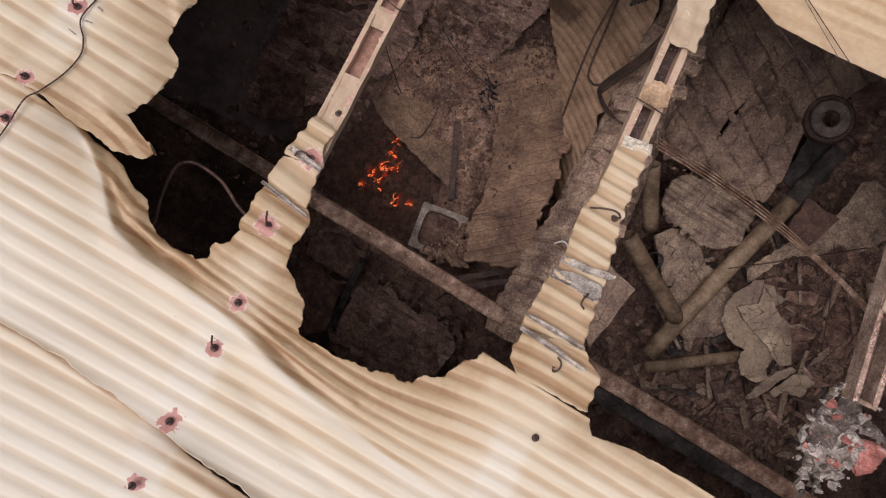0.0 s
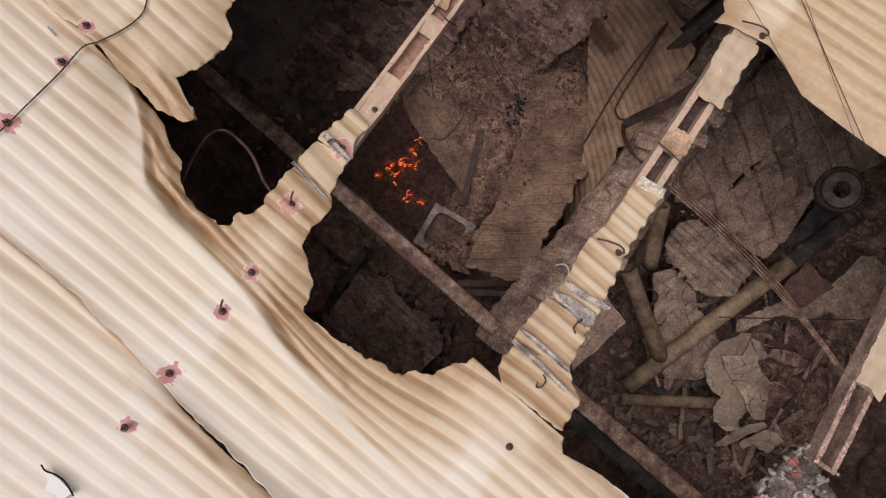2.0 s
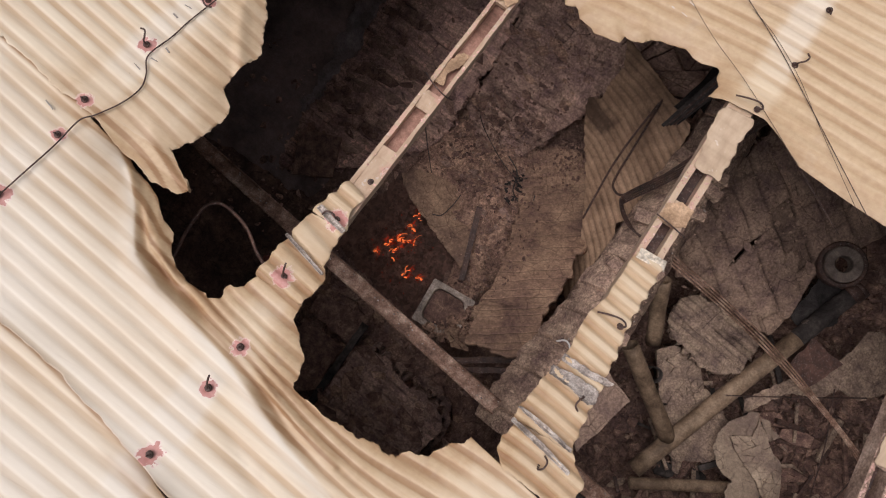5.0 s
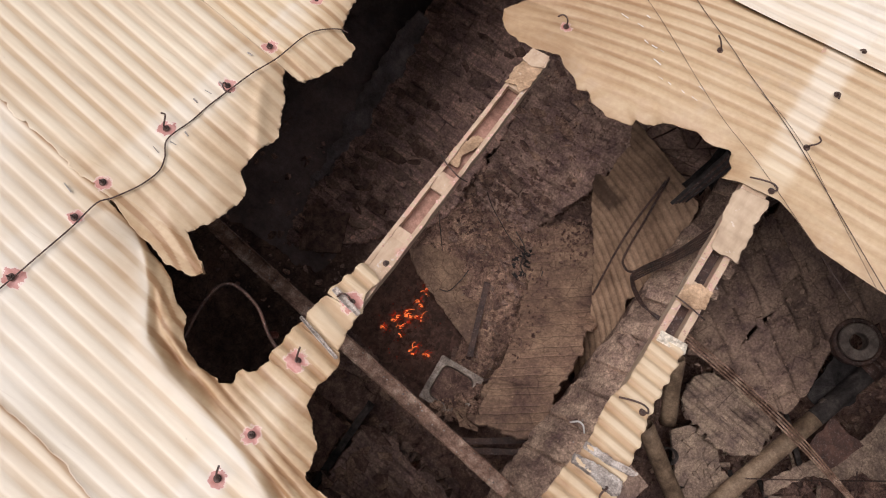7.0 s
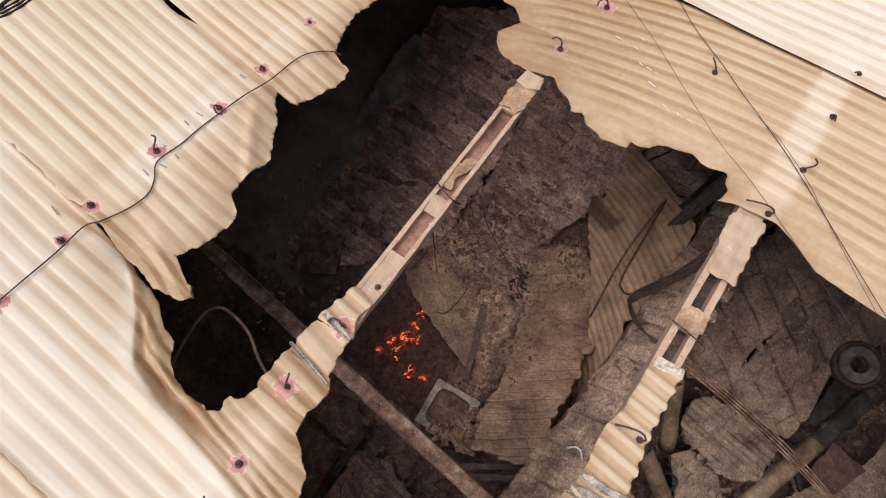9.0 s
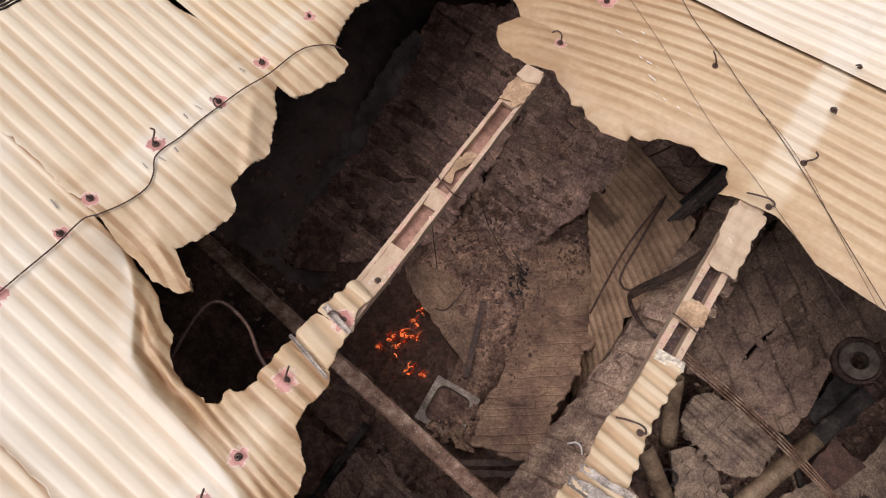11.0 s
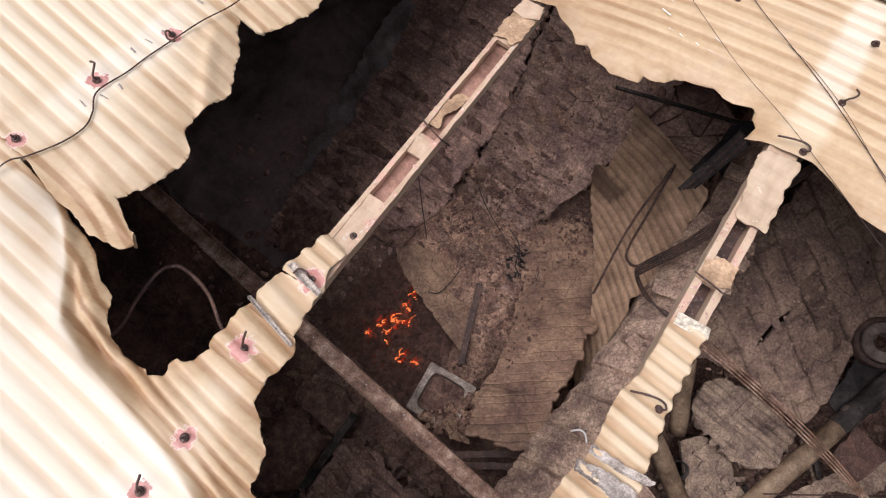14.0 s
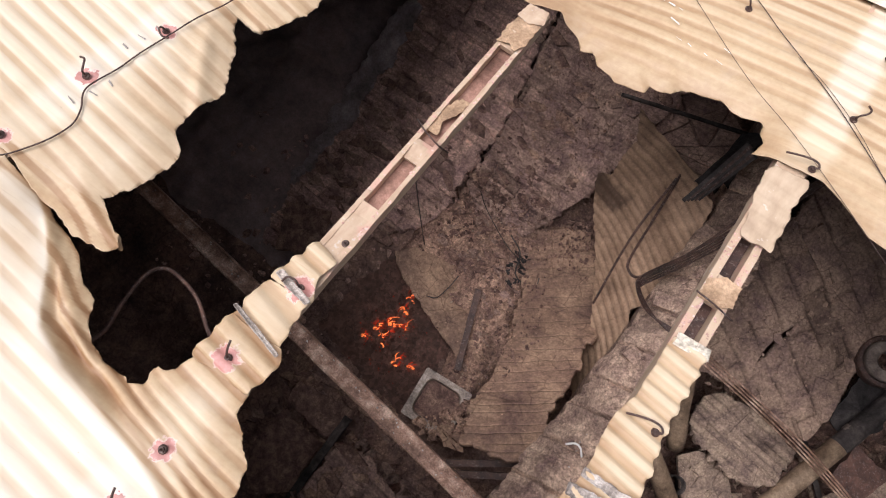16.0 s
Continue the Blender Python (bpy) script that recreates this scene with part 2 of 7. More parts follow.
def make_ember(name):
    n = Nodes(name, 0.95)
    a = n.noise(7, 8, 0.7)
    c = n.ramp(a, (0.3, (0.07, 0.042, 0.034)), (0.55, (0.165, 0.088, 0.066)), (0.75, (0.25, 0.14, 0.105)))
    c = n.mix(0.5, c, n.ramp(n.cells(30, "Color"), (0.2, 0.5), (0.8, 1.5)), "MULTIPLY")
    n.color(c).bump(a, 0.9, 0.05).bump(n.noise(50, 6), 0.7, 0.012)
    return n.m


def make_glow(name, col, power):
    n = Nodes(name, 0.9)
    a = n.noise(26, 4, 0.6)
    n.link(n.ramp(a, (0.35, tuple(v * 0.25 for v in col)), (0.65, col)), n.b.inputs["Emission Color"])
    n.b.inputs["Emission Strength"].default_value = power
    n.b.inputs["Base Color"].default_value = (0.03, 0.01, 0.005, 1)
    return n.m


M_EMBER = make_ember("ember_bed")
M_FLAME = make_glow("flame", (1.0, 0.20, 0.05), 1.7)
M_COAL = make_glow("glowing_coal", (0.9, 0.06, 0.02), 0.45)
M_STEEL = earthy("scraped_steel", (0.16, 0.115, 0.09), (0.34, 0.26, 0.205), (0.56, 0.47, 0.40), 6.0, 0.25, 0.003, 0.4)
M_HOOK = make_rust("burnt_bolt_iron", 0.55, 0.55)


# ---- mesh helpers ----
def link_mesh(name, verts, faces, material, parent=None, smooth=False, label=""):
    me = bpy.data.meshes.new(name)
    me.from_pydata([tuple(v) for v in verts], [], [tuple(f) for f in faces])
    me.materials.append(material)
    if smooth:
        me.polygons.foreach_set("use_smooth", [True] * len(me.polygons))
    me.update()
    ob = new(name, me)
    if parent:
        ob.parent = parent
    if label:
        ob["label"] = label
    return ob


def part(name, bm, material, parent=None, label="", smooth=False):
    me = bpy.data.meshes.new(name)
    bm.to_mesh(me)
    bm.free()
    me.materials.append(material)
    if smooth:
        me.polygons.foreach_set("use_smooth", [True] * len(me.polygons))
    ob = new(name, me)
    if parent:
        ob.parent = parent
    if label:
        ob["label"] = label
    return ob


def thing(name, label, category, group="", m=None, kind=""):
    ob = new(name)
    ob.empty_display_size = 0.1
    if m is not None:
        ob.matrix_world = m
    return tagged(ob, label, category, group, kind)


def box_bm(sx, sy, sz, centre=(0, 0, 0), bevel=0.0, jitter=0.0, seed=0):
    bm = bmesh.new()
    bmesh.ops.create_cube(bm, size=1.0)
    rnd = random.Random(seed)
    for v in bm.verts:
        v.co = Vector((v.co.x * sx, v.co.y * sy, v.co.z * sz)) + Vector(centre)
    if bevel:
        bmesh.ops.bevel(bm, geom=list(bm.edges), offset=bevel, segments=1, affect="EDGES")
    if jitter:
        for v in bm.verts:
            v.co += Vector([rnd.uniform(-jitter, jitter) for _ in range(3)])
    return bm


def smooth_line(points, per=6):
    """Catmull-Rom through a few points."""
    p = [Vector(q) for q in points]
    p = [p[0] * 2 - p[1]] + p + [p[-1] * 2 - p[-2]]
    out = []
    for i in range(1, len(p) - 2):
        for k in range(per):
            t = k / per
            a, b, c, d = p[i - 1:i + 3]
            out.append(0.5 * (2 * b + (c - a) * t + (2 * a - 5 * b + 4 * c - d) * t * t + (3 * b - a - 3 * c + d) * t ** 3))
    return out + [p[-2]]


def tube_bm(points, radius, sides=8, taper=1.0, hollow=0.0):
    """A round bar or pipe along points; hollow gives an open pipe with that wall."""
    bm = bmesh.new()
    pts = [Vector(p) for p in points]
    n = len(pts)
    up = Vector((0.3, 0.2, 1.0))

    def rings(r):
        out = []
        for i, p in enumerate(pts):
            d = (pts[min(i + 1, n - 1)] - pts[max(i - 1, 0)]).normalized()
            u = d.cross(up)
            u = u.normalized() if u.length > 1e-4 else Vector((1, 0, 0))
            v = d.cross(u)
            k = r * (1 + (taper - 1) * i / max(1, n - 1))
            out.append([bm.verts.new(p + k * (math.cos(a) * u + math.sin(a) * v)) for a in [2 * math.pi * j / sides for j in range(sides)]])
        return out

    def skin(rs, flip=False):
        for a, b in zip(rs, rs[1:]):
            for j in range(sides):
                q = [a[j], a[(j + 1) % sides], b[(j + 1) % sides], b[j]]
                bm.faces.new(q[::-1] if flip else q)

    outer = rings(radius)
    skin(outer)
    if hollow:
        inner = rings(radius - hollow)
        skin(inner, True)
        for o, i in ((outer[0], inner[0]), (outer[-1], inner[-1])):
            for j in range(sides):
                bm.faces.new([o[j], i[j], i[(j + 1) % sides], o[(j + 1) % sides]])
    else:
        bm.faces.new(outer[0][::-1])
        bm.faces.new(outer[-1])
    bmesh.ops.recalc_face_normals(bm, faces=list(bm.faces))
    return bm


def chunk_bm(sx, sy, sz, seed, points=14):
    """A broken lump: the hull of random points in a box."""
    rnd = random.Random(seed)
    bm = bmesh.new()
    for _ in range(points):
        v = Vector([rnd.uniform(-1, 1) for _ in range(3)])
        v /= max(abs(v.x), abs(v.y), abs(v.z)) * rnd.uniform(1.0, 1.25)
        bm.verts.new((v.x * sx / 2, v.y * sy / 2, v.z * sz / 2))
    res = bmesh.ops.convex_hull(bm, input=list(bm.verts))
    bmesh.ops.delete(bm, geom=[g for g in res["geom_interior"] if isinstance(g, bmesh.types.BMVert)], context="VERTS")
    return bm


def np_noise(x, y, scale, seed=0, octaves=3):
    """Smooth noise from -1 to 1 on arrays, by turned sine waves."""
    rnd = random.Random(seed)
    out, amp, total = np.zeros_like(x), 1.0, 0.0
    for o in range(octaves):
        s = 2 * math.pi / scale * 2 ** o
        layer = np.zeros_like(x)
        for _ in range(5):
            a, ph = rnd.uniform(0, 2 * math.pi), rnd.uniform(0, 2 * math.pi)
            k = s * rnd.uniform(0.6, 1.4)
            layer += np.sin(k * (x * math.cos(a) + y * math.sin(a)) + ph)
        out += amp * layer / 3.0
        total += amp
        amp *= 0.55
    return out / total


def seg_dist(x, y, poly, closed=False):
    """Distance of points to a polyline."""
    best = np.full(np.shape(x), 1e9)
    q = poly[1:] + (poly[:1] if closed else [])
    for (ax, ay), (bx, by) in zip(poly, q):
        dx, dy = bx - ax, by - ay
        t = np.clip(((x - ax) * dx + (y - ay) * dy) / (dx * dx + dy * dy + 1e-12), 0, 1)
        best = np.minimum(best, np.hypot(x - ax - t * dx, y - ay - t * dy))
    return best


def inside(x, y, poly):
    r = np.zeros(np.shape(x), bool)
    for (ax, ay), (bx, by) in zip(poly, poly[1:] + poly[:1]):
        c = (ay > y) != (by > y)
        r ^= c & (x < (bx - ax) * (y - ay) / (by - ay + 1e-12) + ax)
    return r


def signed(x, y, poly):
    """Distance to a closed outline, positive inside."""
    d = seg_dist(x, y, poly, True)
    return np.where(inside(x, y, poly), d, -d)


def sstep(a, b, v):
    t = np.clip((v - a) / (b - a), 0, 1)
    return t * t * (3 - 2 * t)


# ---- roof: surface, tear outlines ----
PITCH, SKEW = 0.076, 0.13          # rib spacing; ribs run along (1, -SKEW)
PURLINS = (-1.82, -0.635, 0.69, 1.97)
WEST_EDGE = [(-1.72, 3.4), (-1.62, 2.6), (-1.65, 1.90), (-1.68, 1.71), (-1.65, 1.56), (-1.60, 1.42), (-1.48, 1.39), (-1.46, 1.24),
             (-1.56, 1.045), (-1.67, 1.05), (-1.52, 0.85), (-1.43, 0.68), (-1.47, 0.57), (-1.44, 0.45), (-1.35, 0.37), (-1.36, 0.23), (-1.42, 0.08), (-1.35, 0.03), (-1.28, 0.0), (-1.24, -0.03)]
FLAP_END = [(-1.29, -0.06), (-1.35, -0.09), (-1.54, -0.05), (-1.77, 0.02), (-1.90, 0.03), (-3.4, 0.225), (-3.4, -1.0)]
SOUTH_EDGE = [(-1.82, 0.012), (-1.66, -0.026), (-1.55, -0.058), (-1.43, -0.098), (-1.33, -0.13), (-1.25, -0.19), (-1.17, -0.22), (-1.14, -0.27), (-1.06, -0.33), (-0.98, -0.35), (-0.87, -0.35),
              (-0.81, -0.33), (-0.81, -0.26), (-0.76, -0.23), (-0.74, -0.13), (-0.52, -0.13), (-0.50, -0.23), (-0.36, -0.35), (-0.34, -0.47), (-0.16, -0.485), (0.02, -0.48), (0.16, -0.47), (0.31, -0.38),
              (0.37, -0.29), (0.42, -0.22), (0.50, -0.16), (0.56, -0.17), (0.93, -0.24), (1.00, -0.35), (1.18, -0.33), (1.43, -0.35), (1.65, -0.33), (2.7, -0.40)]
NORTH_EDGE = [(2.7, 1.46), (1.33, 1.63), (1.02, 1.67), (0.87, 1.75), (0.78, 1.80), (0.57, 1.79), (0.50, 1.78), (0.52, 1.85), (0.49, 1.89), (0.48, 1.95), (0.35, 1.94), (0.29, 1.97), (0.15, 1.95), (0.11, 1.93),
              (0.09, 1.90), (0.04, 1.87), (-0.01, 1.88), (-0.01, 1.83), (-0.15, 1.81), (-0.18, 1.83), (-0.26, 1.84), (-0.30, 1.90), (-0.36, 1.87), (-0.41, 1.93), (-0.49, 1.94), (-0.54, 1.99), (-0.61, 1.97),
              (-0.69, 1.95), (-0.75, 1.96), (-0.78, 1.95), (-0.82, 1.98), (-0.88, 2.0), (-0.95, 2.06), (-0.98, 2.13), (-0.93, 2.20), (-0.90, 2.25), (-1.0, 2.34), (-1.09, 2.36), (-1.2, 3.4)]
HOLE = WEST_EDGE + SOUTH_EDGE + NORTH_EDGE
FLAP_HOLE = WEST_EDGE + FLAP_END + [(2.7, -1.0)] + NORTH_EDGE
FOLD = [(-1.71, -0.04), (-1.60, -0.05), (-1.47, -0.12), (-1.36, -0.21), (-1.28, -0.30), (-1.20, -0.375), (-1.04, -0.43), (-0.85, -0.46), (-0.68, -0.50), (-0.54, -0.545), (-0.21, -0.66), (0.14, -0.75), (0.6, -0.86)]
FOLD_INNER = [(-1.50, -0.09), (-1.27, -0.23), (-1.10, -0.335), (-0.92, -0.42), (-0.70, -0.45), (-0.40, -0.53), (0.0, -0.62)]
BOLTS = [(-1.83, 0.05), (-1.83, 0.42), (-1.79, 0.78), (-1.80, 1.10), (-1.82, 1.50), (-1.80, -0.14), (-1.78, -0.47), (-0.65, -0.10), (-0.61, -0.44), (-0.61, -0.64), (-0.63, -0.96),
         (-0.64, -1.22), (-0.62, 0.24), (-0.61, 0.48), (0.77, -0.45), (0.72, -0.16), (0.73, 0.20), (0.71, 0.56), (-0.54, 2.58), (-0.61, 2.17), (0.16, 2.45),
         (0.76, 2.47), (0.76, 2.12), (0.72, 1.82), (0.77, 2.76)]


def roof_z(x, y):
    """The sagging roof's height, without ribs."""
    x, y = np.clip(x, -2.6, 2.3), np.clip(y, -1.7, 3.2)
    return 3.5273 - 0.0158 * x - 0.1753 * y + 0.0232 * x * x + 0.0906 * x * y + 0.0111 * y * y


def clipped_grid(xs, ws, keep, height, to_y):
    """A grid over x and w, cut where keep is negative, with its points as arrays."""
    X, W = np.meshgrid(xs, ws, indexing="ij")
    Y = to_y(X, W)
    S = keep(X, Y, W)
    nx, nw = X.shape
    idx = -np.ones(X.shape, int)
    px, pw, faces = [], [], []

    def vert(i, j):
        if idx[i, j] < 0:
            idx[i, j] = len(px)
            px.append(X[i, j]), pw.append(W[i, j])
        return idx[i, j]

    cuts = {}

    def cut(i, j, k, l):
        key = (i, j, k, l) if (i, j) < (k, l) else (k, l, i, j)
        if key not in cuts:
            a, b, c, d = key
            t = S[a, b] / (S[a, b] - S[c, d])
            cuts[key] = len(px)
            px.append(X[a, b] + t * (X[c, d] - X[a, b])), pw.append(W[a, b] + t * (W[c, d] - W[a, b]))
        return cuts[key]

    P = S > 0
    count = P[:-1, :-1].astype(int) + P[1:, :-1] + P[1:, 1:] + P[:-1, 1:]
    for i, j in np.argwhere(count > 0):
        c = [(i, j), (i + 1, j), (i + 1, j + 1), (i, j + 1)]
        if count[i, j] == 4:
            faces.append([vert(*q) for q in c])
            continue
        f = []
        for q, r in zip(c, c[1:] + c[:1]):
            if P[q]:
                f.append(vert(*q))
            if P[q] != P[r]:
                f.append(cut(*q, *r))
        if len(f) > 2:
            faces.append(f)
    px, pw = np.array(px), np.array(pw)
    py = to_y(px, pw)
    return px, py, pw, height(px, py, pw), faces


def rib(ph):
    """Corrugation profile: broad crests, narrower valleys."""
    return 1 - 2 * sstep(0.15, 0.95, 0.5 - 0.5 * np.cos(2 * math.pi * ph / PITCH))


def lap_edge(x):
    """Rib coordinate of the south sheet's lower edge."""
    return -1.139 - 0.089 * np.clip(x, -1.2, 1.2)


def off_purlin(x):
    """0 over a purlin, 1 between two: the sheet cannot sag where it is borne."""
    return sstep(0.07, 0.28, np.min([np.abs(x - p) for p in PURLINS], 0))


def past_fold(x, y):
    """Distance across the fold, positive on the side of the hole."""
    return y - np.interp(x, [p[0] for p in FOLD], [p[1] for p in FOLD])


def rib_phase(x, y, w, sd):
    """Rib coordinate after the sheet was pushed back from the hole on its south-west side."""
    g = sstep(-1.75, -0.95, x) * sstep(0.75, -0.2, x) * sstep(0.3, -0.1, y)
    return w + 0.13 * g * sstep(-0.02, 0.24, past_fold(x, y))


def roof_sheet(x0, x1, w0, w1, keep, label, lift=0.0, du=0.018, dw=PITCH / 12, shape=None, name="roof_sheet", group="corrugated roof sheets", amp=0.0023, soften=-0.65, heat=1.0, tan=0.0, fade=0.10, blush=1.0, top=1.0, bend=0.0):
    """One corrugated sheet between the rib coordinates w0 and w1."""
    xs = np.arange(x0, x1 + du, du)
    ws = np.arange(w0, w1 + dw * 0.5, dw)

    def height(x, y, w):
        sd = -signed(x, y, HOLE)
        z = roof_z(x, y) + lift
        soft = 1 + soften * np.exp(-np.maximum(sd, 0) / (fade if soften < 0 else 0.30))
        z = z + amp * soft * rib(rib_phase(x, y, w, sd) + bend * np.minimum(x - 0.7, 0) ** 2) * (1 - 0.8 * np.exp(-(seg_dist(x, y, FOLD) / 0.035) ** 2)) * (1 - 0.85 * np.exp(-(seg_dist(x, y, FOLD) / 0.15) ** 2) * sstep(-0.75, -1.05, x))
        z = z + 0.005 * np_noise(x, y, 0.9, 5, 2)
        return z + (shape(x, y, w, sd) if shape else 0.0)

    px, py, pw, pz, faces = clipped_grid(xs, ws, keep, height, lambda x, w: w - SKEW * x)
    ob = link_mesh(name, np.stack([px, py, pz], -1), faces, M_SHEET, smooth=True)
    sd = -signed(px, py, HOLE)
    near = np.min([np.abs(px - p + 0.02 * np_noise(px, py, 0.3, 8)) for p in PURLINS], 0)
    cool = (1 - sstep(0.05, 0.11, near)) * (sstep(-0.2, 0.2, px) if bend else 1.0)
    far = sstep(0.45, 1.0, sd / heat + 0.12 * np_noise(px, py, 0.8, 3))
    over, below = past_fold(px, py), pw - lap_edge(px)
    # The fold crest is paled in colour to read as a lit ridge.
    crest = np.exp(-(seg_dist(px, py, FOLD) / 0.045) ** 2) * sstep(0.015, -0.005, over)
    seam = np.exp(-((pw - 2.815) / 0.013) ** 2) * (px > -1.2) + 1.3 * np.exp(-((pw - 0.812) / 0.012) ** 2) * (px < -1.2)
    strip = sstep(-0.004, 0.022, over) * sstep(0.42, 0.15, sd) * sstep(0.9, 0.4, px) * sstep(-1.9, -1.7, px) * (py < 0.05) * (0.75 + 0.25 * np_noise(px, py, 0.15, 77))
    bare = 1 - 0.40 * sstep(0.0, -0.06, over) * sstep(-0.5, -0.9, px) * (pw < -0.1)
    data = {
        "warm": strip + bare * top * (1 - strip) * (1 - 0.95 * crest) * np.clip(1 - 0.85 * far - 0.75 * cool * sstep(0.12, 0.35, sd), 0, 1),
        "scorch": (1 - 0.9 * crest) * np.clip((1 - sstep(0.02, 0.34, sd / (heat * blush) + 0.08 * np_noise(px, py, 0.35, 11))) * (1 - 0.5 * cool), 0, 1) * (0.75 * (1 - 0.8 * tan) if soften > -0.9 else 1.0 - tan) + tan * (1 - 0.8 * cool * (soften < 0)) * (1 - strip) + 0.58 * strip + (0.35 * sstep(0.3, -0.6, px) if bend else 0.0),
        # Mask for the valleys and lap seams that the paint colour darkens.
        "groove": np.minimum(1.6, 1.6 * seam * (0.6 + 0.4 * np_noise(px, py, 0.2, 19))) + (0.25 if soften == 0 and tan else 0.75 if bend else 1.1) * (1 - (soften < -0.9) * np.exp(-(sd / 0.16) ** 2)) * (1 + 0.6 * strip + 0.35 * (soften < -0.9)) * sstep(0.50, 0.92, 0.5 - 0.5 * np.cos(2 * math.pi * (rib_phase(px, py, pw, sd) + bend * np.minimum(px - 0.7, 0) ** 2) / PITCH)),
        "singe": np.clip((0.30 + 0.55 * bool(bend)) * np.exp(-np.maximum(sd, 0) / 0.07) * (0.8 + 0.4 * np_noise(px, py, 0.25, 93, 3)) + (0.65 * sstep(0.1, -0.7, px) * (0.8 + 0.4 * np_noise(px, py, 0.4, 94, 3)) if bend else 0.0), 0, 1),
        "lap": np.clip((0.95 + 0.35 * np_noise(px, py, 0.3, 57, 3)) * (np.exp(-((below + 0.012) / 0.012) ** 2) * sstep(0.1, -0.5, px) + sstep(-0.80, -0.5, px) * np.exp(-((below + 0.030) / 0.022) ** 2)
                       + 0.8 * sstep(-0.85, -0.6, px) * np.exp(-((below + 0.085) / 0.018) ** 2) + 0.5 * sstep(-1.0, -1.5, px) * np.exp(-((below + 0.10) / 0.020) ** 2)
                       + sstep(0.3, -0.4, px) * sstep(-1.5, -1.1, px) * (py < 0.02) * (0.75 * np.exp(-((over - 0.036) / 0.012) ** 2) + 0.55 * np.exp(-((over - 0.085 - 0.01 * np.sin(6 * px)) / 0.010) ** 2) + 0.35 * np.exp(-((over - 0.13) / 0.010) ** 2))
                       # Shadow line of the flap edge, painted onto the south sheet.
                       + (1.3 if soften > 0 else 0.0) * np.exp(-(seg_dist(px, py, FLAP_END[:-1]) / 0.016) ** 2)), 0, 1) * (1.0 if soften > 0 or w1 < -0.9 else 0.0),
        "bolt": np.clip(np.min([np.hypot(px - bx, py - by) / (1.5 + 0.3 * math.sin(40 * bx + 31 * by)) for bx, by in BOLTS if bx < -0.5], 0) / 0.075, 0, 1),
    }
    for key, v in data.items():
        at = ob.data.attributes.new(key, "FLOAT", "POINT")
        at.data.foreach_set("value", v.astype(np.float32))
    mod = ob.modifiers.new("thickness", "SOLIDIFY")
    mod.thickness, mod.offset = 0.003, -1
    return tagged(ob, label, "roofing sheet", group)


def torn(x, y, w, hole=HOLE, fray=1.0):
    """Positive where the roof still stands; the edge frayed at rib and finger size."""
    sd = -signed(x, y, hole)
    clean = 0.25 + 0.75 * sstep(1.05, 0.7, x)
    return sd + fray * clean * (0.016 * np_noise(x, y, 0.17, 21, 4) + 0.012 * np.abs(np_noise(x, y, 0.07, 23, 3)) + 0.003 * np.cos(2 * math.pi * w / PITCH))


def south_shape(x, y, w, sd):
    free = off_purlin(x)
    d = seg_dist(x, y, FOLD)
    over = past_fold(x, y)
    end = sstep(0.10, -0.55, x) * sstep(-1.72, -1.5, x) * (1 - 0.65 * sstep(-1.05, -1.35, x))
    z = (0.012 + 0.024 * free) * end * np.where(over < 0, np.exp(-(over / 0.075) ** 2), np.exp(-(over / 0.020) ** 2))
    for at, high in ((0.055, 0.011), (0.10, 0.010), (0.145, 0.008), (0.19, 0.006)):
        z = z + high * sstep(-0.55, -1.0, x) * end * np.exp(-((over - at - 0.02 * np.sin(6 * x + 30 * at)) / 0.020) ** 2)
    z = z - 0.020 * end * np.exp(-((over - 0.042) / 0.022) ** 2) * free
    z = z + 0.014 * free * np.exp(-(seg_dist(x, y, FOLD_INNER) / 0.018) ** 2)
    z = z - 0.045 * np.exp(-np.maximum(sd, 0) / 0.11) * sstep(-0.75, -1.05, x) * free
    z = z - 0.03 * np.exp(-np.maximum(sd, 0) / 0.12) * free
    z = z - 0.008 * free * np.exp(-(seg_dist(x, y, [(-0.58, -0.68), (-0.2, -0.86), (0.3, -1.05)]) / 0.035) ** 2)
    seam = w - lap_edge(x)
    z = z + (0.014 + 0.030 * sstep(-0.70, -0.45, x) * sstep(1.4, 0.6, x) + 0.004 * np.sin(x * 9)) * np.exp(-np.maximum(seam, 0) / 0.025)
    return z


def north_shape(x, y, w, sd):
    z = -0.06 * np.exp(-np.maximum(sd, 0) / 0.13) * sstep(0.9, 0.3, x) * off_purlin(x)
    z = z + 0.007 * np_noise(x, y, 0.28, 91, 3) * np.exp(-np.maximum(sd, 0) / 0.18) * sstep(1.0, 0.5, x)
    z = z - 0.03 * np.exp(-np.maximum(w - 1.79, 0) / 0.10) * sstep(0.8, 1.2, x)
    z = z - 0.022 * np.exp(-np.maximum(2.83 - w, 0) / 0.06)
    z = z + 0.05 * np.exp(-((x + 0.95) / 0.12) ** 2 - ((y - 2.25) / 0.10) ** 2)
    z = z - 0.035 * np.exp(-np.abs(y - 2.22 + 0.05 * x) / 0.05) * sstep(-0.45, -0.9, x)
    return z


def west_shape(x, y, w, sd):
    z = -0.055 * np.exp(-np.maximum(sd, 0) / 0.11) * off_purlin(x)
    z = z - 0.014 * np.exp(-np.maximum(0.826 - w, 0) / 0.05) * (w < 0.9)
    return z + 0.022 * np.exp(-(((x + 1.55) * 0.8 + (y - 0.72) * 0.6) / 0.03) ** 2) * sstep(-1.75, -1.6, x)


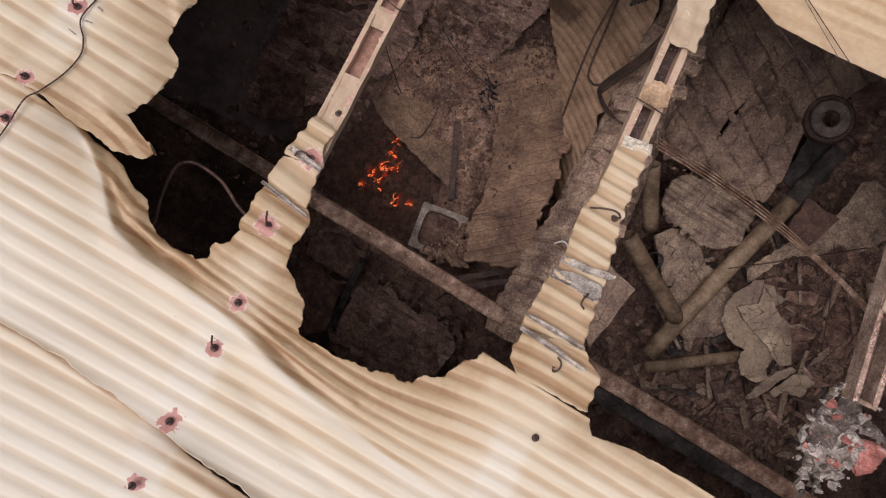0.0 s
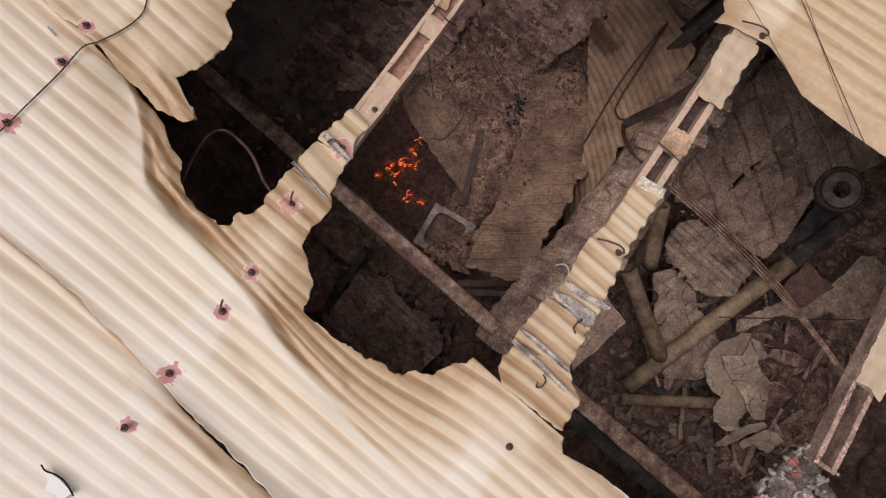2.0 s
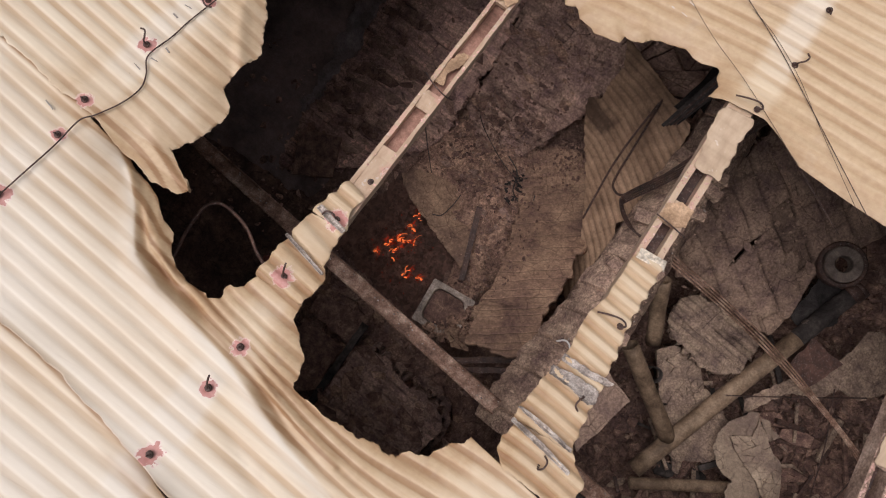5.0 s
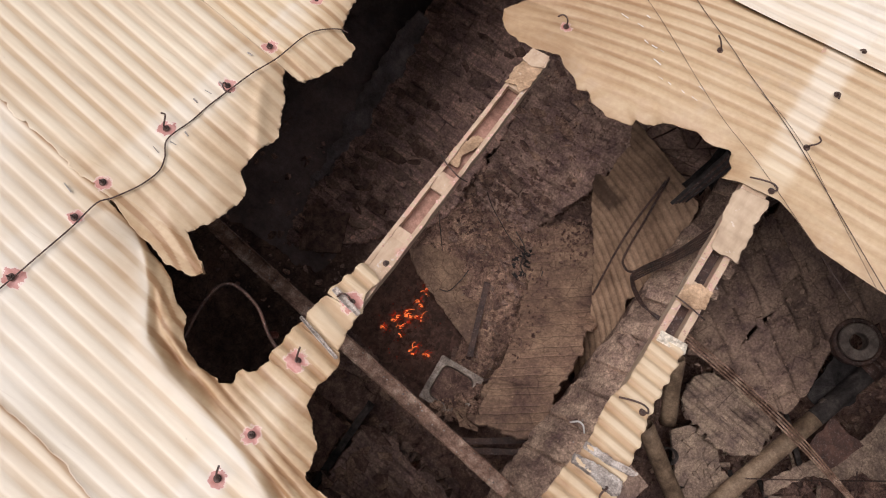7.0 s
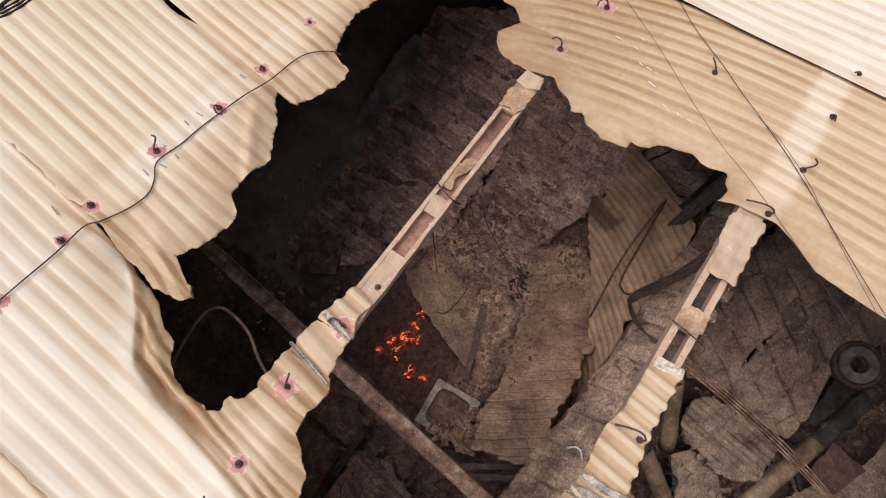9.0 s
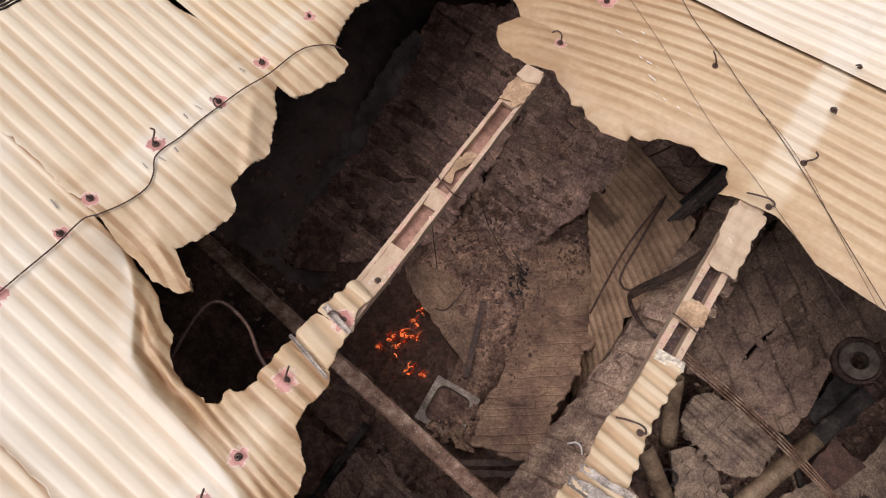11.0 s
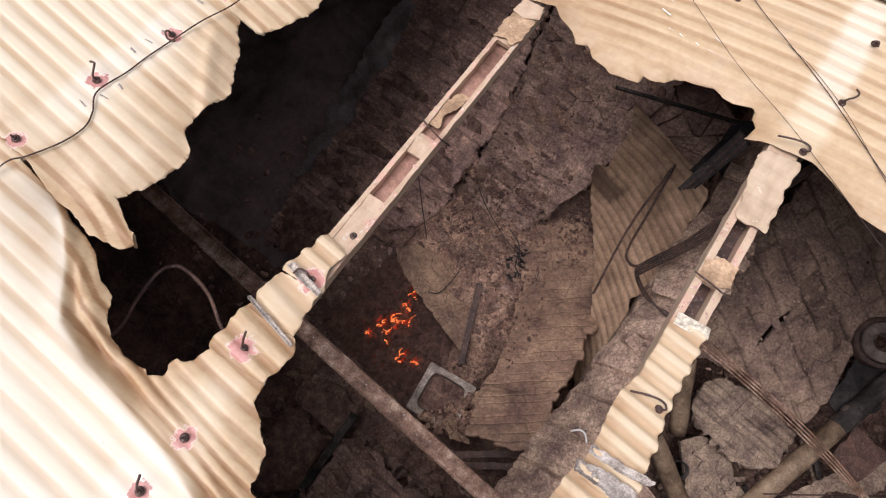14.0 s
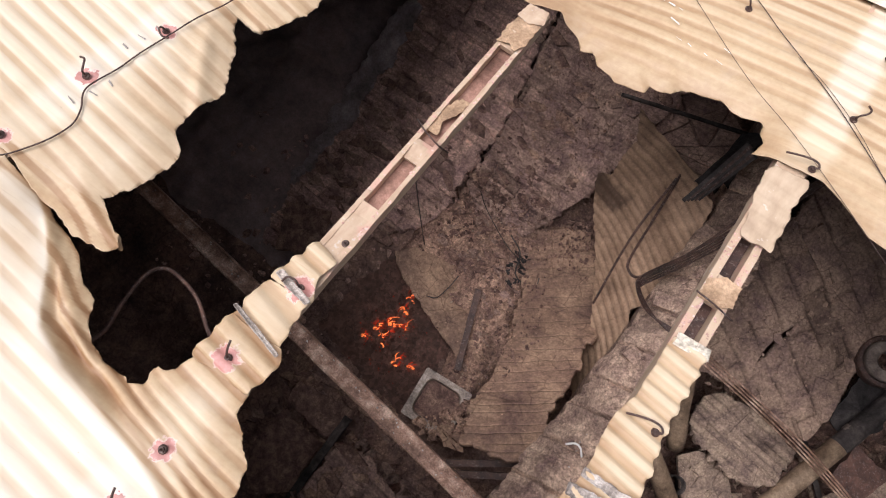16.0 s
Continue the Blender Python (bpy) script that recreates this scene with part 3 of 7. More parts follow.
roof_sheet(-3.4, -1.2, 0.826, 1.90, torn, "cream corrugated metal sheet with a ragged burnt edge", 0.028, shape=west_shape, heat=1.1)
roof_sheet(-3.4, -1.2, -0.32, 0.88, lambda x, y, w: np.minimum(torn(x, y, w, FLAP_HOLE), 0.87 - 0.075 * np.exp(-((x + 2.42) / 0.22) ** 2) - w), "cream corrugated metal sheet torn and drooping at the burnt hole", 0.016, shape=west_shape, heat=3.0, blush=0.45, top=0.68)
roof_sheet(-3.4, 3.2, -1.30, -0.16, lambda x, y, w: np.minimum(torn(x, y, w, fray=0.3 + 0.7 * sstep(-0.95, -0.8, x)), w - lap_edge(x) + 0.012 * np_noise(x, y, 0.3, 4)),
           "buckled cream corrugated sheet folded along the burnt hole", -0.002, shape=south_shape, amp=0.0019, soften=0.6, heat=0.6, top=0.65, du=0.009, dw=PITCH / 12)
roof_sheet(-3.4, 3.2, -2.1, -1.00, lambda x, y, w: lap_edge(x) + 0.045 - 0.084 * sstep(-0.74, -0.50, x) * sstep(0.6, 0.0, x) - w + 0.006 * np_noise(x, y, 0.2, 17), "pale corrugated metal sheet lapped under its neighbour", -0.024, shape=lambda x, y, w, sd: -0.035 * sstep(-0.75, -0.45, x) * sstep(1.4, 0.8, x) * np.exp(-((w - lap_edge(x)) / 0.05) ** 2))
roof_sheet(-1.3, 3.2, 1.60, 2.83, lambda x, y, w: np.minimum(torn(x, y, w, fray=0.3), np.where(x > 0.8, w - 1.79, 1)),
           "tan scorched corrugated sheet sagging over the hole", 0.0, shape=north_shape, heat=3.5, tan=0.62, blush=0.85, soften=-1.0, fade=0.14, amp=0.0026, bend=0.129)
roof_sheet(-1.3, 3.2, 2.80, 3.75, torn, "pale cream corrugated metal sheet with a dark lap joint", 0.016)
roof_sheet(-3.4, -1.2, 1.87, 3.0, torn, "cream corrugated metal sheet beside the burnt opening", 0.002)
# Roofing out of view, added to keep daylight out of the room.
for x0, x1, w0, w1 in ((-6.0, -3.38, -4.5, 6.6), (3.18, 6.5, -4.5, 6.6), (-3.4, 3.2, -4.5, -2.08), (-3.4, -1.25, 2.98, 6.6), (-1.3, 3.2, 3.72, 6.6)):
    roof_sheet(x0, x1, w0, w1, lambda x, y, w: np.ones_like(x), "unseen cream corrugated roofing added to keep the room dark", -0.01, du=0.3, dw=PITCH / 4)


# scraps of sheet left on the purlins
def make_sooty_tan(name):
    n = Nodes(name, 0.6)
    a = n.noise(7, 6, 0.6, n.scaled(3, 1, 3))
    c = n.ramp(a, (0.3, (0.40, 0.285, 0.190)), (0.5, (0.49, 0.36, 0.245)), (0.7, (0.56, 0.425, 0.30)))
    c = n.mix(n.ramp(n.noise(4, 5, 0.6), (0.52, 0.0), (0.66, 0.55)), c, (0.33, 0.225, 0.155))
    c = n.mix(n.ramp(n.noise(24, 4, 0.6), (0.66, 0.0), (0.70, 0.6)), c, (0.72, 0.64, 0.55))
    n.color(c).bump(a, 0.3, 0.006)
    return n.m


M_SOOTYTAN = make_sooty_tan("sooty_tan_sheet")


def scrap(poly, lift, label, amp=0.010, tan=0.0):
    xs = [p[0] for p in poly]
    ws = [p[1] + SKEW * p[0] for p in poly]
    keep = lambda x, y, w: signed(x, y, poly) + (0.003 if tan else 0.009) * np_noise(x, y, 0.10, 31, 4) + 0.003 * np.cos(2 * math.pi * w / PITCH)
    ob = roof_sheet(min(xs) - 0.03, max(xs) + 0.03, min(ws) - 0.03, max(ws) + 0.03, keep, label, lift, du=0.012, name="roof_scrap", group="sheet scraps on the purlins", amp=amp, soften=0.0, tan=tan)
    if tan:
        ob.data.materials[0] = M_SOOTYTAN


scrap([(-0.76, -0.16), (-0.745, 0.03), (-0.52, 0.03), (-0.49, -0.04), (-0.52, -0.16)], 0.012, "torn cream sheet scrap lapped over the purlin")
scrap([(-0.745, 0.01), (-0.74, 0.21), (-0.56, 0.22), (-0.56, 0.13), (-0.53, 0.01)], 0.004, "torn cream sheet scrap bolted to the purlin")
scrap([(-0.745, 0.20), (-0.72, 0.29), (-0.69, 0.43), (-0.58, 0.40), (-0.59, 0.30), (-0.555, 0.22)], 0.010, "curled end of cream sheet scrap on the purlin")
scrap([(0.52, -0.19), (0.54, -0.04), (0.82, -0.03), (0.92, -0.10), (0.93, -0.26), (0.6, -0.24)], 0.014, "creased cream sheet scrap with a lifted hook bolt")
scrap([(0.51, -0.05), (0.55, 0.21), (0.79, 0.20), (0.79, 0.12), (0.81, -0.03)], 0.006, "creased tan sheet scrap across the purlin")
scrap([(0.56, 0.19), (0.57, 0.36), (0.555, 0.50), (0.585, 0.63), (0.60, 0.90), (0.735, 0.89), (0.735, 0.60), (0.76, 0.44), (0.78, 0.28), (0.78, 0.19)], 0.012,
      "narrow cream strip of corrugated sheet on the purlin")


scrap([(0.615, 1.41), (0.60, 1.53), (0.585, 1.60), (0.575, 1.64), (0.585, 1.66), (0.57, 1.72), (0.60, 1.765), (0.745, 1.775), (0.74, 1.70), (0.735, 1.62), (0.745, 1.54), (0.745, 1.40), (0.70, 1.415), (0.66, 1.40)], 0.002, "tan sheet scrap wrapped over the slotted purlin", 0.0012, 0.75)


scrap([(1.885, 0.66), (1.865, 0.78), (1.85, 0.90), (1.83, 1.05), (1.79, 1.5), (1.93, 1.52), (1.99, 1.0), (2.02, 0.72), (2.01, 0.64), (1.95, 0.675)], 0.006, "scorched tan sheet scrap wrapped over the bent purlin", 0.0012, 0.8)


# ---- purlins ----
def purlin(x, y0, y1, slots, label, width=0.115, swing=0.0, at=0.0, deep=0.075, cheek=0.026, bed=0.05, crust=(), inner=None, face=None):
    """A hollow purlin: two cheeks, a floor and cover plates, with slots left open between the plates."""
    ob = thing("purlin", label, "purlin", "roof purlins", kind="structure")

    def run(ya, yb, xa, xb, za, zb, name, material, seed):
        n = max(2, int((yb - ya) / (0.02 if name == "cover_plate" and yb - ya < 1 else 0.06)))
        bm = bmesh.new()
        rnd = random.Random(seed)
        prev = None
        for i in range(n + 1):
            y = ya + (yb - ya) * i / n
            c = x + swing * (y - at)
            z = float(roof_z(np.float64(c), np.float64(y))) - 0.022 - 0.035 * float(sstep(-0.80, -0.98, np.float64(y)))
            j = [rnd.uniform(-0.0025, 0.0025) for _ in range(4)]
            zb_ = zb + (0.012 * noise.noise((y * 14, x, 2.0)) + 0.008 * noise.noise((y * 37, x, 5.0)) if name == "cover_plate" else 0)
            ring = [bm.verts.new((c + xa + j[0], y, z + za)), bm.verts.new((c + xb + j[1], y, z + za)), bm.verts.new((c + xb + j[2], y, z + zb_ + j[3])), bm.verts.new((c + xa, y, z + zb_ + j[3]))]
            if prev:
                for k in range(4):
                    bm.faces.new([prev[k], prev[(k + 1) % 4], ring[(k + 1) % 4], ring[k]])
            else:
                bm.faces.new(ring[::-1])
            prev = ring
        bm.faces.new(prev)
        bmesh.ops.recalc_face_normals(bm, faces=list(bm.faces))
        part(name, bm, material, ob)

    h = width / 2
    face = face or M_PURLIN
    run(y0, y1, -h, -h + cheek, -deep, 0.0, "cheek", face, 1)
    run(y0, y1, h - cheek, h, -deep, 0.0, "cheek", face, 2)
    run(y0, y1, -h + cheek, h - cheek, -deep, -bed, "bottom", inner or M_SLOT, 3)
    edge = y0
    for a, b in list(slots) + [(y1, y1)]:
        if a - edge > 0.01:
            run(edge, a, -h + cheek, h - cheek, -0.03, -0.003, "cover_plate", face, int(a * 100))
        edge = b
    if crust:
        rnd = random.Random(int(x * 100) + 7)
        verts, faces = [], []
        for _ in range(150):
            y = min(y1, rnd.uniform(*crust))
            c = x + swing * (y - at)
            s = rnd.uniform(0.003, 0.011)
            bm = chunk_bm(s, s * rnd.uniform(0.7, 2.2), s * 0.3, rnd.random(), 18)
            q = Matrix.Translation((c + rnd.choice((-1, 1)) * (h - rnd.uniform(0.003, cheek)), y, float(roof_z(np.float64(c), np.float64(y))) - 0.022)) @ Matrix.Rotation(rnd.gauss(0, 0.5), 4, "Z")
            bm.verts.index_update()
            o = len(verts)
            verts += [q @ v.co for v in bm.verts]
            faces += [[v.index + o for v in f.verts] for f in bm.faces]
            bm.free()
        link_mesh("paint_chips", verts, faces, M_PINK, ob)
    return ob


purlin(-1.82, -2.3, 4.0, (), "cream primed steel purlin under the roof sheets")
purlin(-0.635, -2.3, 1.95, ((0.67, 0.93), (1.04, 1.665)), "scorched purlin with pink primer and open slots", cheek=0.021, crust=(0.45, 1.9))
purlin(0.66, -2.3, 4.0, ((0.90, 1.10), (1.225, 1.425)), "scorched purlin with pink primer and open slots", 0.125, cheek=0.032, deep=0.085, bed=0.075, crust=(0.9, 1.45), inner=M_RUSTDARK)
purlin(1.945, 0.26, 4.0, ((0.28, 0.66),), "bent purlin with flaking red primer", 0.115, -0.14, 0.65, 0.09, 0.024, 0.085, crust=(0.26, 0.8), face=M_BENT, inner=M_RUSTDARK)


# ---- room shell ----
def slab(name, x0, x1, y0, y1, z0, z1, material, label, category="wall"):
    ob = part(name, box_bm(x1 - x0, y1 - y0, z1 - z0, ((x0 + x1) / 2, (y0 + y1) / 2, (z0 + z1) / 2)), material)
    return tagged(ob, label, category, kind="structure")


# Outer walls stand out of view, added to close the room off.
slab("wall_west", -6.2, -5.9, -4.9, 7.2, -1.2, 5.2, M_SOOT, "unseen sooty black outer wall added to enclose the room")
slab("wall_east", 6.4, 6.7, -4.9, 7.2, -1.2, 5.2, M_SOOT, "unseen sooty black outer wall added to enclose the room")
slab("wall_south", -5.9, 6.4, -4.9, -4.6, -1.2, 5.2, M_SOOT, "unseen sooty black outer wall added to enclose the room")
slab("wall_north", -5.9, 6.4, 6.9, 7.2, -1.2, 5.2, M_SOOT, "unseen sooty black outer wall added to enclose the room")


def floor_z(x, y):
    """Height of the debris-strewn floor."""
    z = -0.78 + 0.05 * np_noise(x, y, 0.9, 41, 4) + 0.025 * np_noise(x, y, 0.22, 42, 3)
    z = z + 0.70 * sstep(2.2, 3.6, y) * sstep(-1.2, -0.2, x)
    z = z + 0.62 * sstep(0.95, 1.4, x) * (0.7 + 0.3 * np_noise(x, y, 0.7, 43, 2))
    z = z + 0.30 * sstep(-2.2, -3.2, x)
    return z


g = np.arange(-6.0, 6.61, 0.05)
gx, gy = np.meshgrid(g, np.arange(-4.7, 7.0, 0.05), indexing="ij")
gz = floor_z(gx, gy)
ny = gx.shape[1]
ids = np.arange(gx.size).reshape(gx.shape)
quads = np.stack([ids[:-1, :-1], ids[1:, :-1], ids[1:, 1:], ids[:-1, 1:]], -1).reshape(-1, 4)
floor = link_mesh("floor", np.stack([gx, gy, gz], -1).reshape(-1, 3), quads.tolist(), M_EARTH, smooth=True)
# Mask that darkens the floor colour towards its west side.
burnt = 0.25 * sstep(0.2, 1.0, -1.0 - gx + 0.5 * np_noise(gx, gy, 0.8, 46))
floor.data.attributes.new("soot_and_shade", "FLOAT", "POINT").data.foreach_set("value", burnt.reshape(-1).astype(np.float32))
tagged(floor, "sooty rubble-covered floor of the burnt room", "floor", kind="structure")


# ---- steel beam ----
def beam(x0, y0, x1, y1, z, label, width=0.14, burnt=False):
    d = Vector((x1 - x0, y1 - y0, 0))
    m = Matrix.Translation((x0, y0, z)) @ Matrix.Rotation(math.atan2(d.y, d.x), 4, "Z")
    ob = thing("steel_beam", label, "beam", "", m)
    L = d.length
    part("web", box_bm(L, width, 0.014, (L / 2, 0, -0.022), 0.003), M_BEAM, ob)
    for side in (-1, 1):
        n = 60
        bm = bmesh.new()
        prev = None
        rnd = random.Random(side + 5)
        for i in range(n + 1):
            k = rnd.uniform(-0.0022, 0.0022)
            w = width / 2
            ring = [bm.verts.new((L * i / n, side * (w + a) + k * b, z + k * b)) for a, z, b in ((-0.012, -0.015, 0), (-0.012, 0.0, 1), (-0.003, 0.003, 1), (0.003, -0.002, 1), (0.003, -0.12, 0), (-0.012, -0.12, 0))]
            if prev:
                for q in range(6):
                    bm.faces.new([prev[q], prev[(q + 1) % 6], ring[(q + 1) % 6], ring[q]])
            else:
                bm.faces.new(ring[::-1])
            prev = ring
        bm.faces.new(prev)
        bmesh.ops.recalc_face_normals(bm, faces=list(bm.faces))
        part("flange", bm, M_BEAM, ob)
    rnd = random.Random(int(L * 100))
    verts, faces = [], []
    for _ in range(int(L * 45)):
        s = rnd.uniform(0.004, 0.020)
        bm = chunk_bm(s, s * rnd.uniform(0.5, 1), s * 0.3, rnd.random(), 10)
        bm.verts.index_update()
        v0 = Vector((rnd.uniform(0, L), rnd.choice((rnd.uniform(-0.42, 0.42), rnd.gauss(0.42, 0.05))) * width, -0.012))
        o = len(verts)
        verts += [v.co + v0 for v in bm.verts]
        faces += [[v.index + o for v in f.verts] for f in bm.faces]
        bm.free()
    link_mesh("rust_flakes", verts, faces, M_FLAKE, ob)
    if burnt:
        part("ledge", box_bm(L, 0.12, 0.05, (L / 2, -width * 0.5 - 0.062, -0.10), 0.012), M_CHAR, ob)
        verts, faces = [], []
        for _ in range(int(L * 190)):
            s = rnd.uniform(0.012, 0.060)
            bm = chunk_bm(s, s * rnd.uniform(0.4, 1), s * 0.5, rnd.random(), 12)
            bm.verts.index_update()
            v0 = Vector((rnd.uniform(0, L), -width * 0.5 - abs(rnd.gauss(0.05, 0.04)), -0.075))
            o = len(verts)
            verts += [v.co + v0 for v in bm.verts]
            faces += [[v.index + o for v in f.verts] for f in bm.faces]
            bm.free()
        link_mesh("char_crust", verts, faces, M_CHAR, ob)
    return ob


beam(-4.2, 0.46, 0.78, -0.168, 1.36, "rusty steel beam crossing the burnt room", 0.115)
beam(1.35, -0.235, 4.4, -0.60, 1.33, "rusty steel beam with charred flakes over rubble", 0.13, True)

# ---- dividing wall ----
rnd = random.Random(5)
bm = bmesh.new()
n = 420
rows = []
CRACKS = (-0.12, 0.22, 0.52, 0.80, 1.02, 1.30, 1.62, 1.95, 2.4)
for i in range(n + 1):
    y = -0.30 + 4.3 * i / n
    l, r = 0.61 + 0.03 * math.sin(y * 3) + 0.05 * noise.noise((y * 5, 3.0, 0)) + 0.025 * noise.noise((y * 19, 5.0, 0)) + 0.19 * float(sstep(0.0, 1.7, np.float64(y))), 1.28
    row = []
    for k in range(25):
        x = l + (r - l) * k / 24
        z = 1.42 + 0.06 * math.sin(y * 4.1 + x * 3) + 0.035 * noise.noise((x * 6, y * 4, 1)) + 0.030 * noise.noise((x * 14, y * 9, 4)) + 0.014 * noise.noise((x * 45, y * 30, 7)) - 0.27 * (abs(k - 12) / 12) ** 2.2
        z -= 0.045 * max(math.exp(-((y - c - 0.10 * (x - 0.95) - 0.02 * noise.noise((x * 11, c, 2))) / 0.010) ** 2) for c in CRACKS)
        row.append(bm.verts.new((x, y, z)))
    rows.append([bm.verts.new((l + 0.24, y, -0.9))] + row + [bm.verts.new((r - 0.03, y, -0.9))])
for a, b in zip(rows, rows[1:]):
    for k in range(len(a) - 1):
        bm.faces.new([a[k], a[k + 1], b[k + 1], b[k]])
bm.faces.new(rows[0])
bm.faces.new(rows[-1][::-1])
bmesh.ops.recalc_face_normals(bm, faces=list(bm.faces))
tagged(part("wall_inner", bm, M_WALL), "crumbling brick dividing wall with a rubble-strewn top", "wall", kind="structure")


wall_inner = bpy.data.objects["wall_inner"]
rnd = random.Random(9)
brick_shapes = []
for k in range(8):
    bm = box_bm(0.215, 0.10, 0.065, (0, 0, 0), 0.008, 0.006, k)
    me = bpy.data.meshes.new("brick")
    bm.to_mesh(me)
    bm.free()
    me.materials.append(M_WALL)
    brick_shapes.append(me)
for j in range(36):
    for i in range(2):
        y, x = -0.22 + 0.112 * j, 0.90 + 0.22 * i
        if rnd.random() < (0.9 if y < 1.0 else 0.8):
            continue
        b = new("brick", rnd.choice(brick_shapes))
        b.parent = wall_inner
        b.matrix_world = pose(x + rnd.uniform(-0.03, 0.03), y + rnd.uniform(-0.012, 0.012), 1.375 + rnd.uniform(-0.02, 0.02) - 0.05 * (x < 0.9), rnd.uniform(-7, 7), rnd.uniform(-7, 7), rnd.uniform(-16, 16))


# ---- fallen sheet ----
SHEET_CUT = [(-0.04, 3.13), (0.24, 2.94), (0.48, 2.78), (0.6, 2.71), (0.68, 2.62), (0.79, 2.56), (0.84, 2.38), (0.85, 2.12), (0.89, 1.85), (0.81, 1.76), (0.87, 1.64), (0.88, 1.45),
             (0.90, 1.2), (0.91, 0.98), (0.74, 1.15), (0.66, 1.55), (0.42, 1.95), (0.17, 2.30), (0.0, 2.57), (-0.04, 2.66), (0.07, 2.65), (0.06, 2.79), (0.08, 2.91)]
LEAN = Vector((-1.18, -1.0, 1.0)).normalized()


def sheet_z(x, y):
    """The leaning sheet's middle surface: steep, bellied between its ends."""
    return 1.22 + 1.183 * (x - 0.791) + 0.998 * (y - 2.568) + 0.03 * np_noise(x, y, 0.9, 61, 2)


fx, fy, fw, fz, ff = clipped_grid(np.arange(-0.1, 1.0, 0.0055), np.arange(0.9, 3.2, 0.0085),
                                  lambda x, y, w: signed(x, y, SHEET_CUT) + 0.007 * np_noise(x, y, 0.10, 62, 4), lambda x, y, w: sheet_z(x, y), lambda x, w: w)
sweep = np.hypot(fx + 2.23, fy + 1.2) + 0.003 * np_noise(fx, fy, 0.5, 63, 2)
wave = np.cos(2 * math.pi * sweep / 0.043)
pts = np.stack([fx, fy, fz], -1) + (0.0055 * wave * (0.8 + 0.3 * np_noise(fx, fy, 0.4, 66, 2)))[:, None] * np.array(LEAN)
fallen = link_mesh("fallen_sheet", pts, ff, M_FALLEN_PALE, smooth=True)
scar_and_valleys = 1.3 * np.exp(-(seg_dist(fx, fy, [(-0.06, 2.64), (0.24, 2.46)]) / (0.060 + 0.025 * np_noise(fx, fy, 0.12, 64, 3))) ** 2) + 0.30 * sstep(2.7, 3.1, fy) + 0.22 * sstep(1.7, 1.1, fy)
# The rib valleys are darkened too, with random blotches between them.
scar_and_valleys = scar_and_valleys + sstep(-0.55, -0.95, wave) * (0.45 + 0.25 * np_noise(fx, fy, 0.3, 65, 3)) + 0.25 * sstep(0.2, 0.9, np_noise(fx, fy, 0.35, 67, 4))
fallen.data.attributes.new("soot_and_shade", "FLOAT", "POINT").data.foreach_set("value", np.clip(scar_and_valleys, 0, 1).astype(np.float32))
mod = fallen.modifiers.new("thickness", "SOLIDIFY")
mod.thickness, mod.offset = 0.003, -1
tagged(fallen, "scorched cream corrugated sheet leaning on the wall", "fallen sheet")


# ---- fallen masonry ----
def block_meshes(sx, sy, sz, material, count=10, bevel=0.018, jitter=0.012):
    out = []
    for k in range(count):
        bm = box_bm(sx, sy, sz, (0, 0, 0), bevel, jitter, k)
        me = bpy.data.meshes.new("block")
        bm.to_mesh(me)
        bm.free()
        me.materials.append(material)
        out.append(me)
    return out


def tilted(origin, along, up_slope, turn):
    """A frame at origin, turned about z, with grades along its x and y."""
    return Matrix.Translation(origin) @ Matrix.Rotation(radians(turn), 4, "Z") @ Matrix.Rotation(math.atan(up_slope), 4, "X") @ Matrix.Rotation(-math.atan(along), 4, "Y")


def soft_max(low, v, k):
    return low + np.log1p(np.exp(np.clip(k * (v - low), -40, 40))) / k


